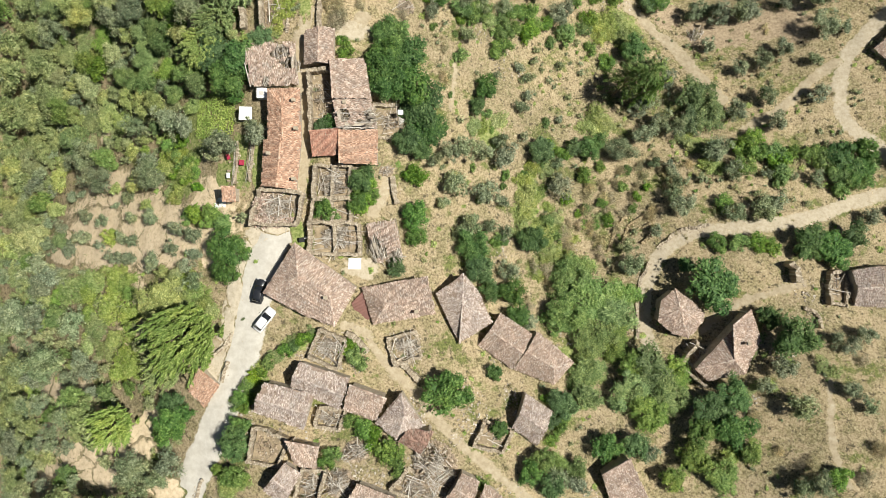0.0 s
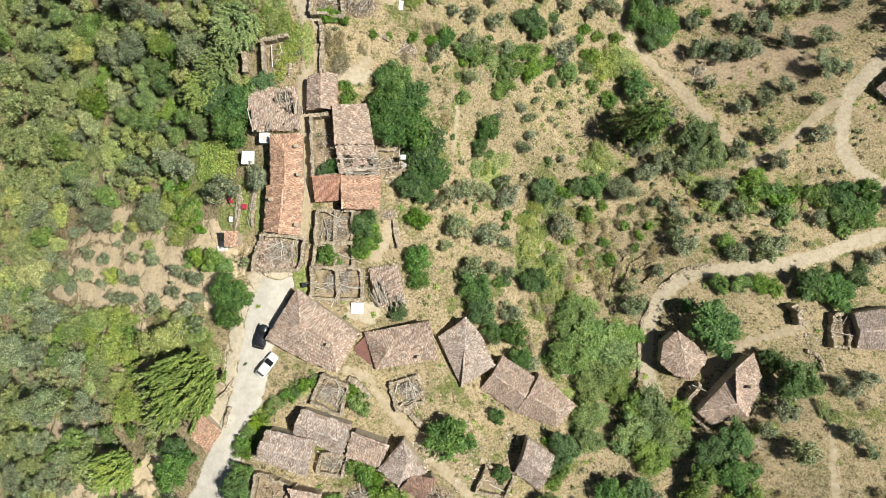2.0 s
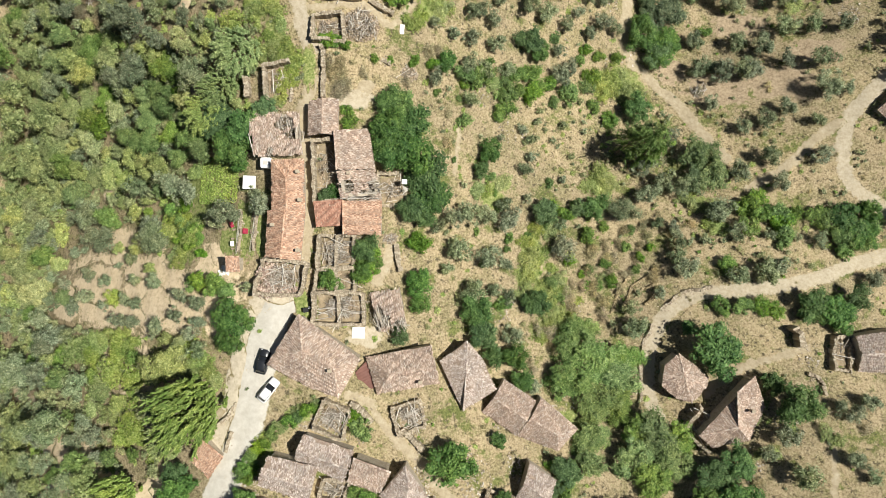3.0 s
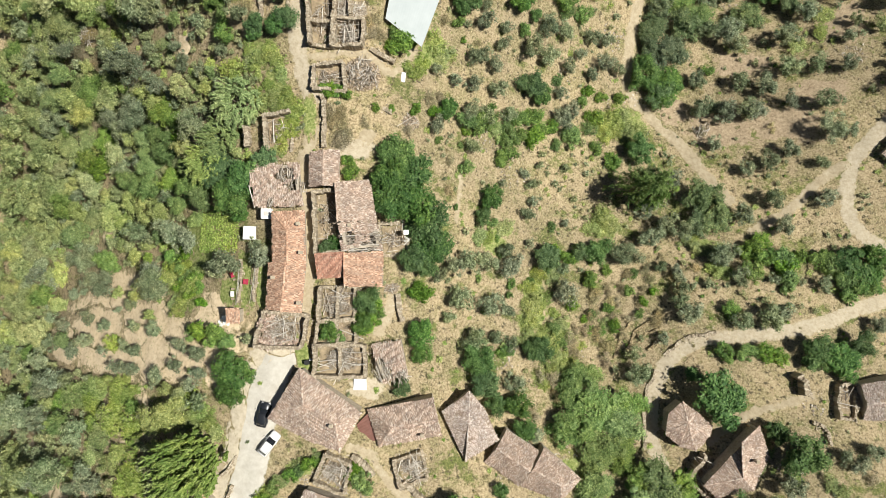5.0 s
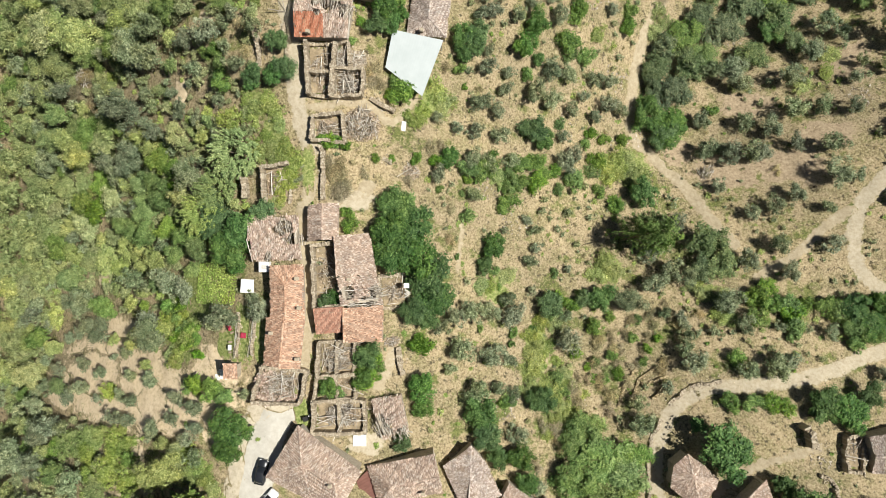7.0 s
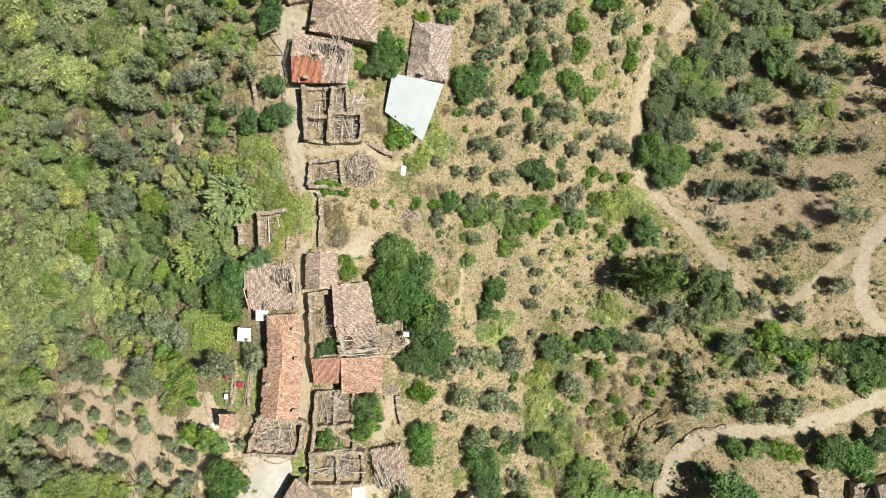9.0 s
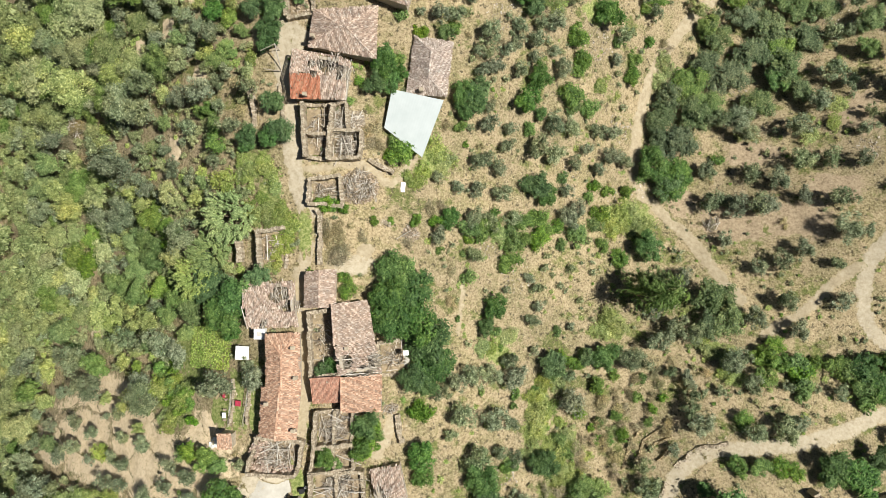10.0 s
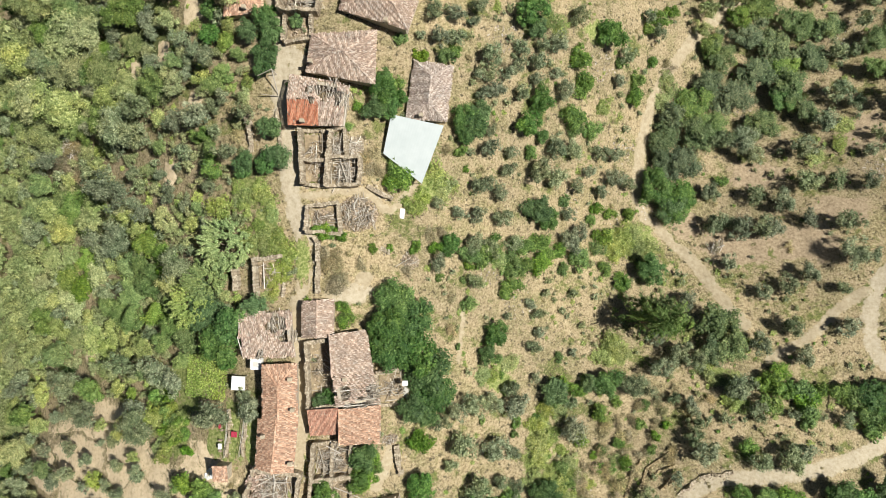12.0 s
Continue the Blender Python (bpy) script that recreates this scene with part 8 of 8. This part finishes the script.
for kind, share, label in (("maquis", 0.62, "unbroken dull green evergreen scrub on the slopes"), ("broad", 0.2, "lighter green young trees in the scrub"), ("olive", 0.18, "grey-green wild olives in the scrub")):
    chunks, tops = [], []
    shapes = [np.array([v.co[:] for v in prototype(kind, k % 3, 0.5 if k < 3 else 1.2 * (0.6 if kind == "broad" else 1))[1].vertices]) for k in range(6)]
    mine, REST = REST[:int(len(REST) * share) + 1], REST[int(len(REST) * share) + 1:]
    if kind == "olive":
        mine += REST
    for x, y, r in mine:
        c = shapes[scrub_rng.randrange(3) + (3 if r > 2.6 and -95 < x < 70 else 0)]
        w = scrub_rng.uniform(0, 6.283)
        q = np.stack([c[:, 0] * math.cos(w) - c[:, 1] * math.sin(w), c[:, 0] * math.sin(w) + c[:, 1] * math.cos(w), c[:, 2] * scrub_rng.uniform(0.95, 1.6)], 1) * r
        chunks.append(q + np.array([x, y, land(x, y)]))
    v = np.concatenate(chunks)
    me = bpy.data.meshes.new("scrub")
    me.from_pydata(v.tolist(), [], np.arange(len(v)).reshape(-1, 3).tolist())
    me.materials.append(LEAF[kind])
    tagged(new("scrub", me), label, "scrub", "", "stuff")

# low bushes between the taller scrub
low_rng = random.Random(77)
low_shapes = {kind: [np.array([v.co[:] for v in prototype(kind, k, 0.16)[1].vertices]) for k in range(3)] for kind in ("maquis", "olive", "yellow")}
low_chunks = {kind: [] for kind in low_shapes}
for i in range(5500):
    x, y, r = low_rng.uniform(-100, -29), low_rng.uniform(-46, 96), low_rng.choice((0.6, 0.8, 1.0, 1.3))
    if scrub_zone(x, y) < 0.4 or (round(x * 2), round(y * 2)) in ROAD_CELLS or x > -33 + 0.1 * abs(y - 60) and y > 30 and low_rng.random() < 0.5:
        continue
    if any((x - a) ** 2 + (y - c) ** 2 < (g * 0.8 + r * 0.5) ** 2 for a, c, g in GAPS) or any((x - a) ** 2 + (y - c) ** 2 < (g * 0.95 + r * 0.5) ** 2 for a, c, g in HOLD):
        continue
    HOLD.append((x, y, r * 0.75))
    kind = low_rng.choices(("maquis", "olive", "yellow"), (5, 2, 2))[0]
    c, w = low_rng.choice(low_shapes[kind]), low_rng.uniform(0, 6.283)
    q = np.stack([c[:, 0] * math.cos(w) - c[:, 1] * math.sin(w), c[:, 0] * math.sin(w) + c[:, 1] * math.cos(w), c[:, 2] * low_rng.uniform(0.8, 1.2)], 1) * r
    low_chunks[kind].append(q + np.array([x, y, land(x, y)]))
for i in range(2600):   # and over the dry eastern slopes
    x, y, r = low_rng.uniform(-4, 88), low_rng.uniform(-44, 95), low_rng.choice((0.35, 0.45, 0.6, 0.8))
    if noise.noise((x * 0.05, y * 0.05, 8.0)) + 0.7 * noise.noise((x * 0.2, y * 0.2, 3.0)) < 0.02 or (round(x * 2), round(y * 2)) in ROAD_CELLS:
        continue
    if any((x - a) ** 2 + (y - c) ** 2 < (g + r) ** 2 for a, c, g in HOLD) or (x < 24 and -24 < y < -4) or (x > 36 and y < 0) or any((round((x + u) * 2), round((y + v) * 2)) in ROAD_CELLS for u in (-1, 0, 1) for v in (-1, 0, 1)):
        continue
    HOLD.append((x, y, r))
    kind = low_rng.choices(("maquis", "olive", "yellow"), (3, 4, 3))[0]
    c, w = low_rng.choice(low_shapes[kind])[:450], low_rng.uniform(0, 6.283)
    q = np.stack([c[:, 0] * math.cos(w) - c[:, 1] * math.sin(w), c[:, 0] * math.sin(w) + c[:, 1] * math.cos(w), c[:, 2]], 1) * r
    low_chunks[kind].append(q + np.array([x, y, land(x, y)]))
for kind, label in (("maquis", "low dull green bushes between the trees"), ("olive", "low grey-green bushes between the trees"), ("yellow", "low yellow-green brambles between the trees")):
    tagged(new("low_scrub", blade_mesh("low_scrub", np.concatenate(low_chunks[kind]), LEAF[kind])), label, "scrub", "", "stuff")

# ---------------------------------------------------------------- dry grass, weeds and stones, too many to count
def tufts(name, label, mat, count, seed, area, size, blades=5, keep=None, clump=0.06):
    rng = np.random.default_rng(seed)
    x = rng.uniform(area[0], area[1], count)
    y = rng.uniform(area[2], area[3], count)
    f = np.array([noise.noise((a * clump, c * clump, seed)) + 0.5 * noise.noise((a * clump * 4, c * clump * 4, seed)) for a, c in zip(x, y)])
    ok = f > (-0.05 if keep is None else keep)
    ok &= np.array([(round(a * 2), round(c * 2)) not in ROAD_CELLS for a, c in zip(x, y)])
    x, y = x[ok], y[ok]
    z = relief(x, y) + smooth_bumps(x, y)
    v = []
    for k in range(blades):
        w = rng.uniform(0, 6.283, len(x))
        s = size * rng.uniform(0.5, 1.5, len(x))
        dx, dy = np.cos(w), np.sin(w)
        ox, oy = rng.normal(0, size * 0.5, len(x)), rng.normal(0, size * 0.5, len(x))
        a = np.stack([x + ox - dy * s * 0.18, y + oy + dx * s * 0.18, z - 0.05], 1)
        b_ = np.stack([x + ox + dy * s * 0.18, y + oy - dx * s * 0.18, z - 0.05], 1)
        c = np.stack([x + ox + dx * s * 0.9, y + oy + dy * s * 0.9, z + s * rng.uniform(0.35, 0.9, len(x))], 1)
        v.append(np.stack([a, b_, c], 1).reshape(-1, 3))
    v = np.concatenate(v)
    me = bpy.data.meshes.new(name)
    me.from_pydata(v.tolist(), [], np.arange(len(v)).reshape(-1, 3).tolist())
    me.materials.append(mat)
    return tagged(new(name, me), label, "grass", "", "stuff")


def clumps(name, label, kind, count, seed, area, keep, size):
    """Low weeds and seedlings, each a small cluster of leaves."""
    rng = np.random.default_rng(seed)
    shapes = [np.array([v.co[:] for v in prototype(kind, k, 0.07)[1].vertices]) for k in range(3)]
    out = []
    for x, y in zip(rng.uniform(area[0], area[1], count), rng.uniform(area[2], area[3], count)):
        f = noise.noise((x * 0.07, y * 0.07, seed)) + 0.6 * noise.noise((x * 0.25, y * 0.25, seed))
        if f < keep or (round(x * 2), round(y * 2)) in ROAD_CELLS:
            continue
        c = shapes[rng.integers(3)]
        w, r = rng.uniform(0, 6.283), rng.uniform(size[0], size[1])
        q = np.stack([c[:, 0] * math.cos(w) - c[:, 1] * math.sin(w), c[:, 0] * math.sin(w) + c[:, 1] * math.cos(w), c[:, 2] * 0.7], 1) * r
        out.append(q + np.array([x, y, land(x, y) + 0.02]))
    v = np.concatenate(out)
    me = bpy.data.meshes.new(name)
    me.from_pydata(v.tolist(), [], np.arange(len(v)).reshape(-1, 3).tolist())
    me.materials.append(LEAF[kind])
    return tagged(new(name, me), label, "weeds", "", "stuff")


clumps("weeds", "small dark green weeds scattered over the dry slope", "bush", 330, 41, (-20, 90, -44, 95), 0.0, (0.2, 0.45))
clumps("weeds", "grey-green seedlings and thistles on dry ground", "olive", 420, 42, (-36, 90, -44, 95), -0.1, (0.25, 0.6))
clumps("weeds", "brownish dry thistles on the slope", "dry", 450, 43, (-36, 90, -44, 95), -0.15, (0.3, 0.7))
clumps("weeds", "yellow-green weeds between ruins and trees", "yellow", 420, 44, (-60, 80, -44, 95), 0.0, (0.3, 0.7))
STRAW = island_material("straw_blades", [(0.0, (0.25, 0.19, 0.1)), (0.5, (0.45, 0.365, 0.21)), (1.0, (0.64, 0.54, 0.35))], scale=0.1, blotch=((0.8, 0.8, 0.8), (1.1, 1.05, 1.0)))
WEED = island_material("weed_blades", [(0.0, (0.10, 0.13, 0.03)), (0.5, (0.2, 0.24, 0.06)), (1.0, (0.36, 0.37, 0.13))], scale=0.1, blotch=((0.7, 0.8, 0.7), (1.1, 1.05, 1.0)))
PEBBLE = island_material("loose_stones", [(0.0, (0.34, 0.28, 0.21)), (0.6, (0.5, 0.44, 0.36)), (1.0, (0.66, 0.61, 0.54))], scale=0.5)
tufts("dry_grass", "tufts of dry straw-coloured grass over the slope", STRAW, 24000, 3, (-14, 90, -48, 100), 0.17, 4)
tufts("dry_grass", "tufts of dry straw-coloured grass on the western slope", STRAW, 11000, 4, (-90, -30, -48, 100), 0.17, 4)
tufts("weeds", "green and yellowish low weeds between the trees", WEED, 11000, 6, (-14, 90, -48, 100), 0.16, 5, 0.05, 0.045)
tufts("weeds", "green low weeds on the western slope", WEED, 7000, 7, (-90, -26, -48, 100), 0.16, 6, 0.05, 0.05)
debris_rng = random.Random(31)
for k in range(44):
    sx, sy = (debris_rng.uniform(-8, 84), debris_rng.uniform(-44, 90)) if k < 26 else (debris_rng.uniform(-34, 20), debris_rng.uniform(-42, -12))
    debris("loose_stones", sx, sy, debris_rng.uniform(1.5, 5), debris_rng.uniform(1.0, 3.0), debris_rng.uniform(0, 3), 60, PEBBLE, 400 + k, None, "scatter of pale loose stones on dry ground", None, 0.13, 0.08)


def stalks(name, label, mat, count, seed, area, length):
    """Long dry stalks lying criss-cross on the slope."""
    rng = np.random.default_rng(seed)
    x, y = rng.uniform(area[0], area[1], count), rng.uniform(area[2], area[3], count)
    ok = np.array([noise.noise((a * 0.09, c * 0.09, seed)) > -0.1 and (round(a * 2), round(c * 2)) not in ROAD_CELLS for a, c in zip(x, y)])
    x, y = x[ok], y[ok]
    w = 0.9 * np.sin(x * 0.21 + 0.13 * y) + rng.normal(0, 0.6, len(x))
    s = rng.uniform(0.4, 1.0, len(x)) * length
    z = relief(x, y) + smooth_bumps(x, y) + rng.uniform(0.04, 0.2, len(x))
    d = np.stack([np.cos(w), np.sin(w), rng.normal(0, 0.1, len(x))], 1) * s[:, None]
    e = np.stack([-np.sin(w), np.cos(w), np.zeros(len(x))], 1) * rng.uniform(0.014, 0.032, (len(x), 1))
    c = np.stack([x, y, z], 1)
    v = np.stack([c - d - e, c + d, c - d + e], 1).reshape(-1, 3)
    return tagged(new(name, blade_mesh(name, v, mat)), label, "straw", "", "stuff")


PALE_STRAW = island_material("pale_stalks", [(0.0, (0.3, 0.23, 0.12)), (0.4, (0.5, 0.41, 0.24)), (1.0, (0.74, 0.64, 0.43))], scale=0.1, blotch=((0.8, 0.8, 0.8), (1.05, 1.02, 1.0)))
stalks("straw", "dry stalks lying criss-cross over the slope", PALE_STRAW, 46000, 51, (-16, 90, -46, 98), 0.36)
stalks("straw", "dry stalks lying between the western trees", PALE_STRAW, 6000, 52, (-86, -30, -46, 60), 0.3)
debris("loose_boards", -37.9, 8, 1.8, 1.1, 0.3, 36, WHITE_PAINT, 470, None, "pale broken boards and sacks lying beside the outhouse", None, 0.22, 0.25)
